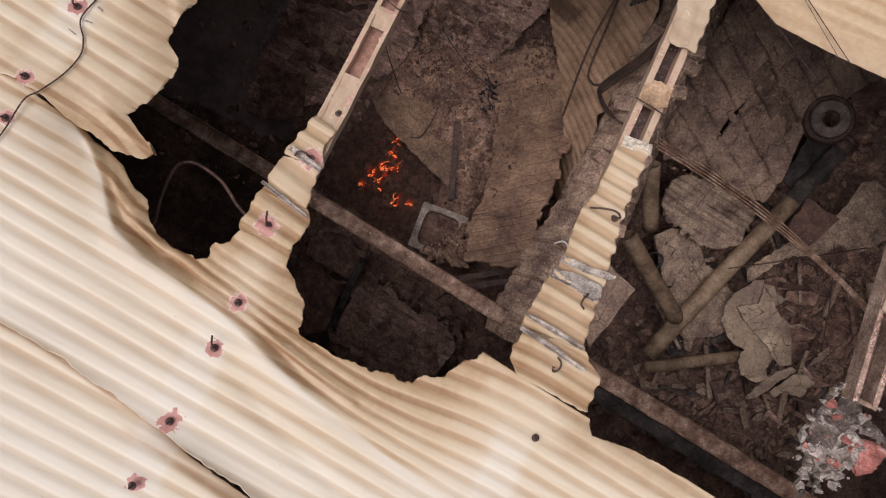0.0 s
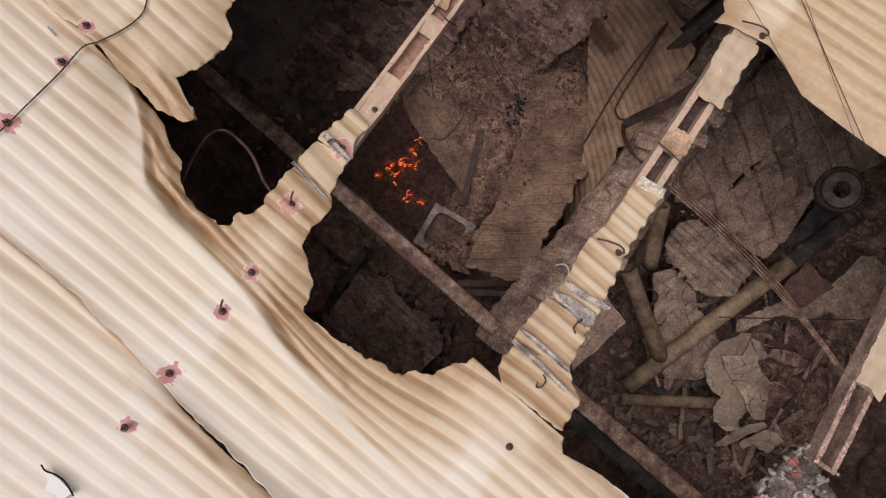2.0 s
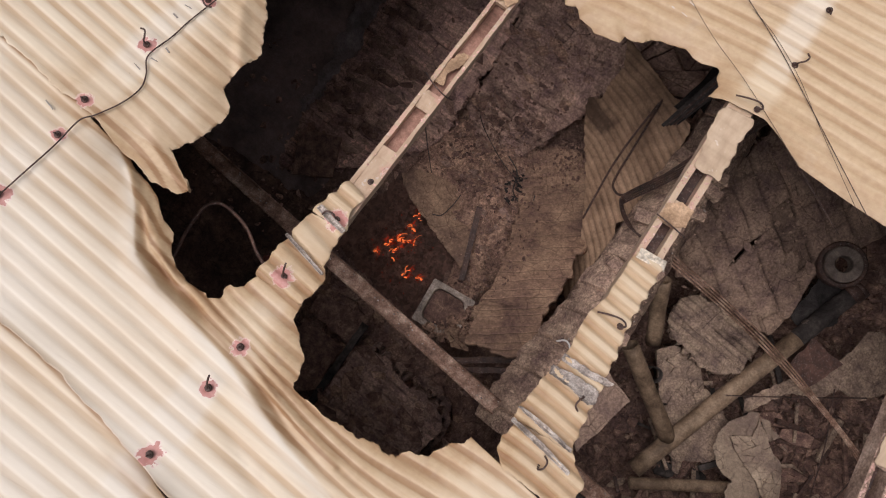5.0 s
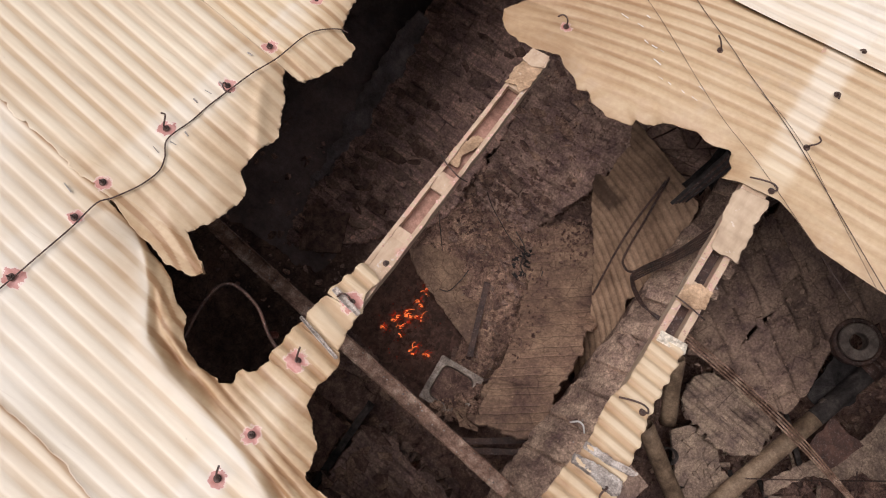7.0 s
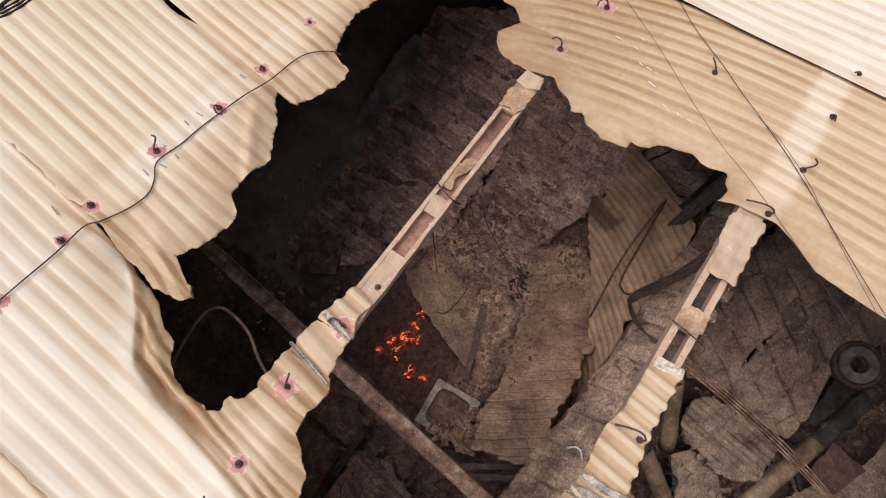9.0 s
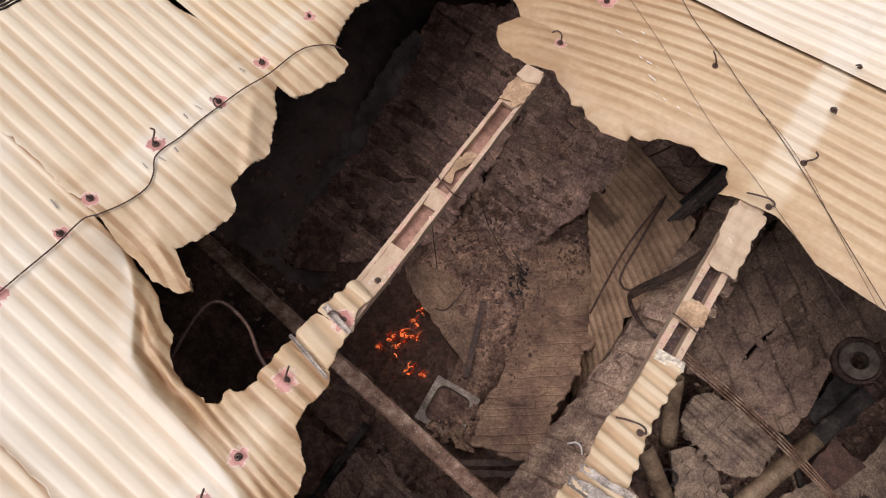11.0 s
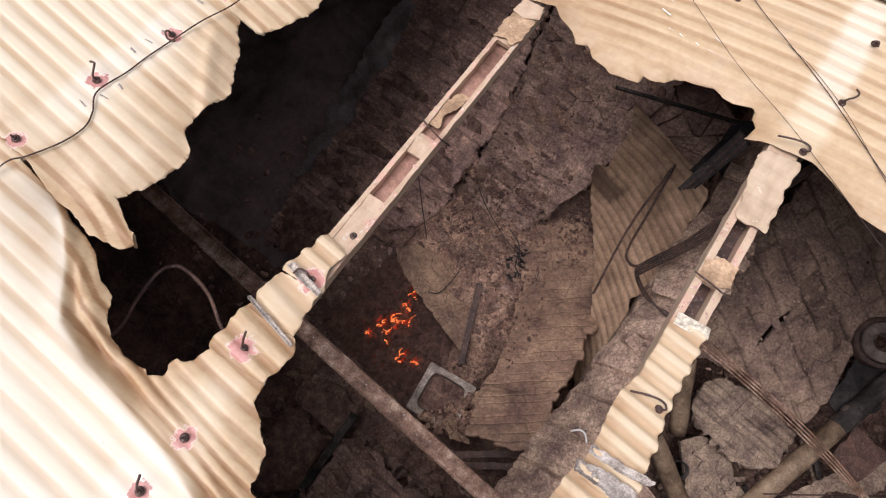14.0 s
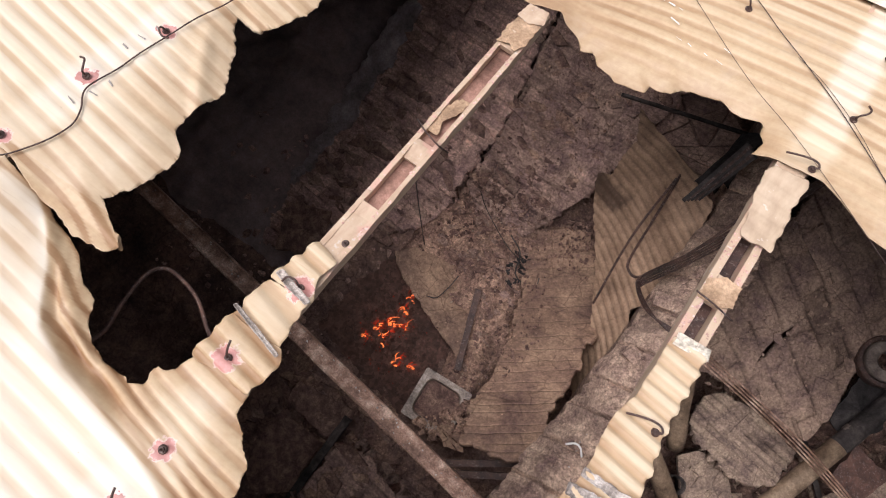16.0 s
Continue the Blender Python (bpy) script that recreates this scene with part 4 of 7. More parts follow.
def masonry_field(label, outline, f, course, length, turn, material, seed, lost=0.5, joint=0.012, rough=0.012, proud=0.010, thick=0.10, crack=None, fray=0.035, step=0.0095, name="fallen_wall_panel", uneven=0.014, wide=0.011):
    """Courses of a fallen wall over the surface f: a mortar-smeared face with worn joints, and the bricks that still stand proud of it."""
    ob = thing(name, label, "masonry panel", "fallen masonry")
    ca, sa = math.cos(radians(turn)), math.sin(radians(turn))
    xs, ys = [p[0] for p in outline], [p[1] for p in outline]
    stagger = lambda k: np.modf(np.abs(np.sin(k * 12.9898 + seed) * 43.7))[0]

    def face(x, y, dirt):
        """Height of the worn face; joints darkened in colour as shaded gaps, dust on single bricks."""
        u, v = x * ca + y * sa, y * ca - x * sa
        row = v / course + 0.09 * np_noise(x, y, 0.7, seed + 5, 2)
        k = np.floor(row)
        col = u / length + stagger(k) + 0.05 * np_noise(x, y, 0.4, seed + 6, 2)
        c = np.floor(col)
        level = np.modf(np.abs(np.sin(k * 127.1 + c * 311.7 + seed) * 437.5))[0]
        bed, cross = np.minimum(row - k, 1 - row + k) * course, np.minimum(col - c, 1 - col + c) * length
        worn = sstep(-0.45, 0.2, np_noise(x, y, 0.5, seed + 7, 3))
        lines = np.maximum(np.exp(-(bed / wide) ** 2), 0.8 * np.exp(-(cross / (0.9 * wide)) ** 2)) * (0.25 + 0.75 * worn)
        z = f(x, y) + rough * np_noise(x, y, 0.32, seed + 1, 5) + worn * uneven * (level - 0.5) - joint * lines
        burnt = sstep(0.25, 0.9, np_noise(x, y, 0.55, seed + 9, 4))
        # Joints and missing bricks coloured dark like shaded gaps; burnt patches are random.
        dirt["soot_and_shade"] = lines * (0.55 + 0.45 * np_noise(x, y, 0.15, seed + 10, 3)) + 0.32 * burnt + 0.5 * worn * (level < 0.08)
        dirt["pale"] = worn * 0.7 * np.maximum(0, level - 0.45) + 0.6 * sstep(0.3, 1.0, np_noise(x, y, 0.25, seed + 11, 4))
        z = z - 0.03 * worn * (level < 0.08) + 0.35 * rough * np.abs(np_noise(x, y, 0.045, seed + 2, 2))
        return z - 0.06 * sstep(0.006, -0.03, signed(x, y, outline))

    split = lambda x, y: np.abs(x - crack[0] - crack[2] * (y - crack[1]) + 0.004 * np_noise(x, y, 0.12, 6)) - 0.036 * sstep(0.26, 0.03, np.abs(y - crack[1])) if crack else np.ones_like(x)
    dirt = {}

    def both(x, y, w):
        return face(x, y, dirt)

    x, y, w, z, fs = clipped_grid(np.arange(min(xs) - 0.06, max(xs) + 0.06, step), np.arange(min(ys) - 0.06, max(ys) + 0.06, step),
                                  lambda x, y, w: np.minimum(split(x, y), signed(x, y, outline) + fray * np_noise(x, y, 0.22, seed + 3, 4)), both, lambda x, w: w)
    bed = link_mesh("mortar_bed", np.stack([x, y, z], -1), fs, material, ob, smooth=True)
    for key in ("soot_and_shade", "pale"):
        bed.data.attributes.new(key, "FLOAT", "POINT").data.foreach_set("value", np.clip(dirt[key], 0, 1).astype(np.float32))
    mod = bed.modifiers.new("thickness", "SOLIDIFY")
    mod.thickness, mod.offset = thick, -1
    rnd = random.Random(seed)
    shapes = block_meshes(length * 0.95, course * 0.90, 0.06, material, 10, 0.010, 0.008)
    cs = [(px * ca + py * sa, py * ca - px * sa) for px, py in outline]
    for k in range(int(min(c[1] for c in cs) / course) - 1, int(max(c[1] for c in cs) / course) + 2):
        off = float(stagger(np.float64(k)))
        for c in range(int(min(c[0] for c in cs) / length) - 2, int(max(c[0] for c in cs) / length) + 3):
            u, v = (c + 0.5 - off) * length, (k + 0.5) * course
            bx, by = u * ca - v * sa, u * sa + v * ca
            if rnd.random() < lost or float(signed(np.array(bx), np.array(by), outline)) < length * 0.35 or float(split(np.array(bx), np.array(by))) < length * 0.5 and abs(by - (crack[1] if crack else 99)) < 0.3:
                continue
            e = 0.03
            h = [float(f(np.float64(bx + dx), np.float64(by + dy))) for dx, dy in ((0, 0), (e, 0), (0, e))]
            up = Vector((-(h[1] - h[0]) / e, -(h[2] - h[0]) / e, 1)).normalized()
            side = Vector((ca, sa, 0))
            side = (side - up * side.dot(up)).normalized()
            fore = up.cross(side)
            m = Matrix((side, fore, up)).transposed().to_4x4()
            b = new("brick", rnd.choice(shapes))
            b.parent = ob
            b.matrix_world = Matrix.Translation(Vector((bx, by, h[0])) + up * (rnd.uniform(0.2, 1.0) * proud - 0.03)) @ m @ pose(0, 0, 0, rnd.gauss(0, 2.2), rnd.gauss(0, 1.6), rnd.gauss(0, 1.5))
    return ob


BLOCK_Z = lambda x, y: 0.62 - 0.36 * ((x - 1.75) * 0.92 - (y - 2.25) * 0.39) + 0.20 * ((x - 1.75) * 0.39 + (y - 2.25) * 0.92)
SLOPE_Z = lambda x, y: soft_max(-0.70, -0.56 + 0.8 * (y - 2.2) + 0.12 * (x + 0.4), 8) + 0.22 * sstep(-0.45, 0.1, x) * sstep(2.3, 2.7, y)
WEST_Z = lambda x, y: soft_max(-0.70, -0.70 + 0.60 * (y - 1.9) + 0.15 * (x + 1.2), 8)
PILE_Z = lambda x, y: -0.20 + 0.035 * np_noise(x, y, 0.8, 117, 2)
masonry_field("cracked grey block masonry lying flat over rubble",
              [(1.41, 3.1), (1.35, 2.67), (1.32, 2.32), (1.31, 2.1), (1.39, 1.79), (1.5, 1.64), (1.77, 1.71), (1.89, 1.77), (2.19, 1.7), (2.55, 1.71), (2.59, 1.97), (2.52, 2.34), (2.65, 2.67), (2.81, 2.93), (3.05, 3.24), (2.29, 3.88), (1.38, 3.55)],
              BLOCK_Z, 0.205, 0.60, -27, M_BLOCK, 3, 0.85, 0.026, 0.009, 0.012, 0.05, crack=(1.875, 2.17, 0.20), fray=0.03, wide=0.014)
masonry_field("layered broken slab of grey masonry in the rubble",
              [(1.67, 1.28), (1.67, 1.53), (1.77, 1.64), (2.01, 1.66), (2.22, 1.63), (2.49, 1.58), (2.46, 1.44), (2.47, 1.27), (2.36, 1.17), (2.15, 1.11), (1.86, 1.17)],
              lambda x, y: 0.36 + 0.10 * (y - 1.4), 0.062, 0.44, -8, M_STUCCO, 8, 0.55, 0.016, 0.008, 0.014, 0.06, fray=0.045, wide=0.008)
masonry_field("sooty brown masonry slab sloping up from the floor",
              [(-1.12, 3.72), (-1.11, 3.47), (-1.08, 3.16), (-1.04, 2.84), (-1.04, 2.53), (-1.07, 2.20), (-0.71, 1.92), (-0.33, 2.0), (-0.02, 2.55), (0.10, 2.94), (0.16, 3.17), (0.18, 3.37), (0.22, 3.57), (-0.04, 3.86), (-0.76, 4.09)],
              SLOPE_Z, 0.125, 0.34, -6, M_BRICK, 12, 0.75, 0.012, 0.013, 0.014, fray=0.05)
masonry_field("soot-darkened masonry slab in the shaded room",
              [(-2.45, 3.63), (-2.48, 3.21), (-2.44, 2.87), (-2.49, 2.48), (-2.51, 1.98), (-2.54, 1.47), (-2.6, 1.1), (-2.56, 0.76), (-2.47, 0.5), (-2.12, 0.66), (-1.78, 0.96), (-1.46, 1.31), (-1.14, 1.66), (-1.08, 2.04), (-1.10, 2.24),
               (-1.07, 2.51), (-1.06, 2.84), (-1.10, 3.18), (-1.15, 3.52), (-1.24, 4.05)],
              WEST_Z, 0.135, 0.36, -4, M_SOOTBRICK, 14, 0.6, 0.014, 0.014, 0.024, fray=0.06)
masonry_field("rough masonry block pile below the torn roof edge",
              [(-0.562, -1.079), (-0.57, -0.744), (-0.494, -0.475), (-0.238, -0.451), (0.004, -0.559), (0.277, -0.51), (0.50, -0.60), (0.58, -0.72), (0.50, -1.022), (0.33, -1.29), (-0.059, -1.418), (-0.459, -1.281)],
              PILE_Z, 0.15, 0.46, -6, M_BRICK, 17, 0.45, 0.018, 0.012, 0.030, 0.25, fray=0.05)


# ---- wall slab leaning beside the fire ----
SLAB_CUT = [(-0.2, 2.17), (0.0, 2.36), (0.21, 2.44), (0.35, 2.3), (0.56, 1.93), (0.71, 1.59), (0.74, 1.46), (0.68, 1.36), (0.73, 1.19), (0.74, 0.98), (0.69, 0.73), (0.72, 0.57), (0.72, 0.4), (0.7, 0.28), (0.58, 0.22), (0.28, 0.12),
            (0.16, 0.39), (0.18, 0.74), (0.15, 1.04), (-0.01, 1.56), (-0.14, 1.91)]
SLAB_TURN = radians(36.3)


def slab_z(x, y):
    """The leaning slab: flat on the heap at its head, rising towards the beam."""
    return soft_max(-0.5, 0.32 - 0.72 * (y - 1.0) + 0.70 * (x - 0.5), 5) + 0.018 * np_noise(x, y, 0.7, 24, 2)


leaning = thing("leaning_wall_slab", "brown course-lined wall slab leaning against the dividing wall", "masonry panel", "fallen masonry")
rnd = random.Random(22)
low = -0.26
while low < 1.95:
    high = low + rnd.choice((0.075, 0.095, 0.11, 0.13)) * (0.75 if low < 0.5 else 1.1)
    shove, lift_, tip = rnd.uniform(-0.022, 0.022), rnd.uniform(-0.002, 0.002), rnd.uniform(-0.003, 0.003)
    across = lambda x, y: y * math.cos(SLAB_TURN) - x * math.sin(SLAB_TURN) + 0.008 * np_noise(x, y, 0.35, 26, 3)

    def kept(x, y, w, low=low, high=high, shove=shove):
        v = across(x, y)
        return np.minimum(np.minimum(v - low - 0.0006, high - 0.0006 - v), signed(x, y, SLAB_CUT) + shove + 0.016 * np_noise(x, y, 0.13, 27, 4))

    def risen(x, y, w, low=low, high=high, lift_=lift_, tip=tip):
        v = across(x, y)
        rim = np.minimum(v - low, high - v)
        return slab_z(x, y) + lift_ + tip * (v - low) / (high - low) + 0.005 * np_noise(x, y, 0.14, 28, 4) - 0.0012 * np.exp(-rim / 0.004)

    cx_, cy_, cw_, cz_, cf_ = clipped_grid(np.arange(-0.3, 0.82, 0.014), np.arange(0.05, 2.5, 0.012), kept, risen, lambda x, w: w)
    low = high
    if len(cf_) < 4:
        continue
    course = link_mesh("course", np.stack([cx_, cy_, cz_], -1), cf_, M_FALLEN, leaning, smooth=True)
    mod = course.modifiers.new("thickness", "SOLIDIFY")
    mod.thickness, mod.offset = 0.035, -1


# ---- pipes ----
def pipe(a, b, r, label, wall=0.008):
    ob = part("pipe", tube_bm([Vector(a).lerp(Vector(b), k / 10) + Vector((0, 0, 0.01 * math.sin(k))) for k in range(11)], r, 18, 1.0, wall), M_PIPE, smooth=True)
    return tagged(ob, label, "pipe", "loose pipes")


long_pipe = thing("pipe", "long weathered olive pipe with a sooty collared end", "pipe", "loose pipes")
sooty = None
foot, head = Vector((2.173, 0.019, 0.18)), Vector((2.917, 2.489, 0.45))
for name, f0, f1, r, material in (("tube", 0.0, 0.72, 0.078, M_PIPE), ("sooty_end", 0.7205, 0.97, 0.0785, M_CHAR), ("collar", 0.955, 1.0, 0.098, M_RUSTDARK), ("collar", 0.775, 0.785, 0.083, M_IRON)):
    tube = part(name, tube_bm([foot.lerp(head, f0 + (f1 - f0) * k / 8) + Vector((0, 0, 0.006 * math.sin(k))) for k in range(9)], r, 20, 1.0, 0.008), material, sooty if name == "collar" else long_pipe, smooth=True)
    sooty = tube if name == "sooty_end" else sooty
pipe((2.222, -0.102, 0.12), (3.242, 0.528, 0.15), 0.055, "short moss-stained pipe lying on rubble")
pipe((1.42, 0.867, 0.75), (2.256, 0.425, 0.25), 0.075, "olive pipe leaning in the rubble")
pipe((1.292, 1.42, 1.05), (1.602, 1.029, 0.60), 0.068, "upright olive pipe stub beside the wall")


# ---- iron wheel ----
def wheel():
    ob = thing("flanged_wheel", "dark iron flanged wheel with a bored hub", "wheel", m=pose(2.624, 2.519, 0.60, 8, -8, 0))

    def ring(r0, r1, z0, z1, name, mat):
        bm = bmesh.new()
        n = 40
        rs = []
        for i in range(n):
            a = 2 * math.pi * i / n
            rs.append([bm.verts.new((r * math.cos(a), r * math.sin(a), z)) for r, z in ((r0, z0), (r1, z0), (r1, z1 - 0.01), (r1 - 0.01, z1), (r0 + 0.008, z1), (r0, z1 - 0.008))])
        for i in range(n):
            a, b = rs[i], rs[(i + 1) % n]
            for k in range(6):
                bm.faces.new([a[k], a[(k + 1) % 6], b[(k + 1) % 6], b[k]])
        bmesh.ops.recalc_face_normals(bm, faces=list(bm.faces))
        part(name, bm, mat, ob, smooth=False)

    ring(0.165, 0.205, -0.12, -0.012, "rim", M_RUSTDARK)
    ring(0.072, 0.16, -0.12, 0.02, "hub", M_IRON)
    return ob


wheel()

# ---- fire ----
pit = [(-1.45, 0.22), (-1.38, 0.8), (-1.2, 1.28), (-0.8, 1.14), (-0.20, 0.86), (-0.25, 0.60), (-0.22, -0.02), (-0.7, 0.02)]
xs, ys = np.arange(-1.6, -0.05, 0.025), np.arange(-0.2, 1.45, 0.02)
ex, ey, ew, ez, ef = clipped_grid(xs, ys, lambda x, y, w: signed(x, y, pit) + 0.05 * np_noise(x, y, 0.2, 51), lambda x, y, w: floor_z(x, y) + 0.05 + 0.02 * np_noise(x, y, 0.1, 52), lambda x, w: w)
tagged(link_mesh("ember_bed", np.stack([ex, ey, ez], -1), ef, M_EMBER, smooth=True), "smouldering reddish-brown bed of embers on the floor", "embers", kind="stuff")


def flame(x, y, size, seed):
    """A cluster of tapered, twisting tongues."""
    rnd = random.Random(seed)
    z = float(floor_z(np.float64(x), np.float64(y))) + 0.05
    ob = thing("flame", "small orange flame licking from the embers", "flame", "flames in the ember bed", Matrix.Translation((x, y, z)))
    for k in range(9):
        a, d = rnd.uniform(0, 6.28), rnd.uniform(0, size * 1.1)
        px, py, h = d * math.cos(a), d * math.sin(a), size * rnd.uniform(0.9, 2.1)
        lean = Vector((rnd.uniform(-0.3, 1.0), rnd.uniform(-0.2, 1.0), 0.7))
        pts = [Vector((px, py, 0)) + lean * h * t + Vector((0.22 * size * math.sin(7 * t + a), 0.22 * size * math.cos(6 * t + a), 0)) for t in (0, 0.15, 0.3, 0.5, 0.7, 0.85, 1.0)]
        bm = tube_bm(pts, size * rnd.uniform(0.08, 0.19), 7, 0.05)
        part("tongue", bm, M_FLAME if k < 4 else M_COAL, ob, smooth=True)
    return ob


for k, (x, y, s) in enumerate(((-0.86, 0.94, 0.045), (-0.83, 0.80, 0.06), (-0.89, 0.60, 0.08), (-0.96, 0.50, 0.06), (-1.01, 0.38, 0.04), (-0.61, 0.36, 0.055), (-0.47, 0.39, 0.045), (-0.78, 0.66, 0.05), (-0.84, 0.46, 0.05))):
    flame(x, y, s, k + 60)
coals = bmesh.new()
rnd = random.Random(71)
for _ in range(70):
    x, y = rnd.gauss(-0.82, 0.15), rnd.gauss(0.58, 0.20)
    c = chunk_bm(rnd.uniform(0.008, 0.024), 0.012, 0.012, rnd.random(), 8)
    z = float(floor_z(np.float64(x), np.float64(y))) + 0.06
    for v in c.verts:
        v.co += Vector((x, y, z))
    tmp = bpy.data.meshes.new("tmp")
    c.to_mesh(tmp)
    c.free()
    coals.from_mesh(tmp)
    bpy.data.meshes.remove(tmp)
tagged(part("glowing_coals", coals, M_COAL), "scattered red glowing coals in the ember bed", "coals", kind="stuff")


# ---- rubble ----
def scatter(name, region, count, lo, hi, material, label, seed, lift=0.0, base=None, flat=0.6):
    """Small broken bits over an outline, one joined mesh."""
    rnd = random.Random(seed)
    kinds = []
    for k in range(14):
        bm = chunk_bm(1, rnd.uniform(0.6, 1.0), flat * rnd.uniform(0.6, 1.2), seed * 31 + k, 11)
        bm.verts.ensure_lookup_table()
        bm.verts.index_update()
        kinds.append((np.array([v.co for v in bm.verts]), [[v.index for v in f.verts] for f in bm.faces]))
        bm.free()
    xs, ys = [p[0] for p in region], [p[1] for p in region]
    verts, faces = [], []
    n = 0
    while n < count:
        x, y = rnd.uniform(min(xs), max(xs)), rnd.uniform(min(ys), max(ys))
        if not bool(inside(np.array(x), np.array(y), region)):
            continue
        n += 1
        s = lo + (hi - lo) * rnd.random() ** 3
        r = np.array(Euler((rnd.uniform(-0.6, 0.6), rnd.uniform(-0.6, 0.6), rnd.uniform(0, 6.28))).to_matrix())
        z = (base(x, y) if base else float(floor_z(np.float64(x), np.float64(y)))) + s * 0.22 + lift
        v, f = kinds[rnd.randrange(len(kinds))]
        o = len(verts)
        verts.extend(((v * s) @ r.T + np.array((x, y, z))).tolist())
        faces.extend([[i + o for i in q] for q in f])
    return tagged(link_mesh(name, verts, faces, material), label, "rubble", kind="stuff")


scatter("ember_crumbs", [(-1.30, 0.35), (-1.1, 1.0), (-0.5, 0.75), (-0.28, 0.55), (-0.35, 0.1), (-0.75, 0.15)], 500, 0.012, 0.06, M_EMBER, "charred crumbs strewn over the ember bed", 72, 0.06)
HEAP = [(-1.15, 1.25), (-0.75, 1.12), (-0.25, 0.82), (-0.15, 0.42), (0.15, 0.42), (0.2, 1.1), (-0.08, 1.75), (-0.2, 2.3), (-0.9, 2.1), (-1.2, 1.7)]
heap_z = lambda x, y: float(floor_z(np.float64(x), np.float64(y))) + 0.14 * max(0.0, 1 - abs(x + 0.45) / 0.9) + rnd.uniform(0, 0.05)
HEAP_FACE = [(-1.22, 1.28), (-1.04, 1.14), (-0.62, 0.94), (-0.24, 0.80), (-0.14, 0.44), (0.18, 0.42), (0.26, 1.15), (-0.02, 1.80), (-0.16, 2.36), (-0.9, 2.36), (-1.22, 1.8)]


def heap_face(x, y, w):
    z = floor_z(x, y) + 0.07 + 0.14 * np.maximum(0, 1 - np.abs(x + 0.45) / 0.9)
    z = z + 0.030 * np_noise(x, y, 0.35, 53, 4) + 0.012 * np.abs(np_noise(x, y, 0.11, 54, 3))
    return z - 0.10 * sstep(0.06, -0.04, signed(x, y, HEAP_FACE))


hx, hy, hw, hz, hf = clipped_grid(np.arange(-1.3, 0.35, 0.014), np.arange(0.35, 2.45, 0.014), lambda x, y, w: signed(x, y, HEAP_FACE) + 0.03 + 0.02 * np_noise(x, y, 0.2, 55), heap_face, lambda x, w: w)
tagged(link_mesh("dust_heap", np.stack([hx, hy, hz], -1), hf, M_DUST, smooth=True), "smooth dusty heap of ash and fallen plaster", "heap", kind="stuff")
scatter("rubble_heap", HEAP, 900, 0.006, 0.05, M_RUBBLE, "small broken plaster bits lying on the heap", 81, 0.06, heap_z)
SEAMS = [(-1.2, 1.7), (-0.2, 1.75), (0.0, 1.2), (0.18, 0.45), (0.34, 0.5), (0.35, 1.2), (0.2, 1.9), (0.45, 2.1), (0.35, 2.5), (0.1, 2.4), (-0.2, 2.6), (-1.1, 2.4)]
scatter("rubble_skirt", SEAMS, 400, 0.015, 0.075, M_RUBBLE, "brown crumbs of plaster round the fallen slabs", 88, -0.02, lambda x, y: max(heap_z(x, y), -0.60 + 0.8 * max(0.0, y - 2.1) + 0.55 * max(0.0, x - 0.15)))
scatter("ash_flakes", HEAP, 90, 0.012, 0.035, M_PLASTER, "pale ash and plaster flakes on the heap", 82, 0.09, heap_z, 0.3)
EAST = [(1.35, -0.6), (4.4, -0.9), (4.6, 3.0), (2.7, 3.0), (2.6, 2.0), (1.8, 1.3), (1.35, 1.0)]
scatter("rubble_field", EAST, 3200, 0.02, 0.16, M_RUBBLE, "charred rubble of brick, wood and plaster", 83)
scatter("rubble_pale", EAST, 320, 0.03, 0.11, M_BLOCK, "pale broken plaster bits among charred rubble", 84, 0.05)
scatter("rubble_dark", [(-3.2, -0.2), (-1.3, -0.2), (-1.2, 1.6), (-2.0, 2.0), (-3.2, 1.6)], 260, 0.02, 0.10, M_SOOTBRICK, "soot-dark rubble in the shaded room", 85)
scatter("rubble_south", [(-1.3, -1.6), (0.9, -1.6), (0.9, -0.1), (-1.3, -0.1)], 500, 0.03, 0.14, M_RUBBLE, "soot-dark rubble under the roof edge", 86)
scatter("wall_top_rubble", [(0.74, -0.25), (1.24, -0.25), (1.24, 3.6), (0.92, 3.6), (0.90, 1.4), (0.76, 0.6)], 450, 0.006, 0.038, M_WALL, "crumbs of mortar and brick on the wall top", 87, 0.0, lambda x, y: 1.43)

# Pale grey that puts the smoke haze into a floor colour.
M_HAZE_GREY = earthy("smoke_haze_grey", (0.200, 0.150, 0.140), (0.260, 0.196, 0.182), (0.311, 0.238, 0.220), 2.0, 0.2, 0.01, speck=False)
# broken plaster edge along the slab in the shaded room
M_LEDGE = earthy("dusty_grey_plaster", (0.209, 0.170, 0.162), (0.330, 0.276, 0.265), (0.429, 0.366, 0.351), 5.0, 0.4, 0.010, speck=False)
LEDGE = [(-2.70, 0.95), (-2.80, 1.62), (-2.70, 2.30), (-2.66, 2.90), (-2.54, 3.32), (-2.36, 3.25), (-2.40, 2.72), (-2.47, 2.45), (-2.44, 2.0), (-2.52, 1.50), (-2.55, 1.05)]
lx_, ly_, lw_, lz_, lf_ = clipped_grid(np.arange(-2.95, -2.2, 0.012), np.arange(0.8, 3.5, 0.012), lambda x, y, w: signed(x, y, LEDGE) + 0.05 * np_noise(x, y, 0.3, 157, 4),
                                       lambda x, y, w: WEST_Z(x, y) + 0.035 + 0.10 * (x + 2.55) + 0.018 * np_noise(x, y, 0.25, 158, 4), lambda x, w: w)
ledge = link_mesh("plaster_edge", np.stack([lx_, ly_, lz_], -1), lf_, M_LEDGE, smooth=True)
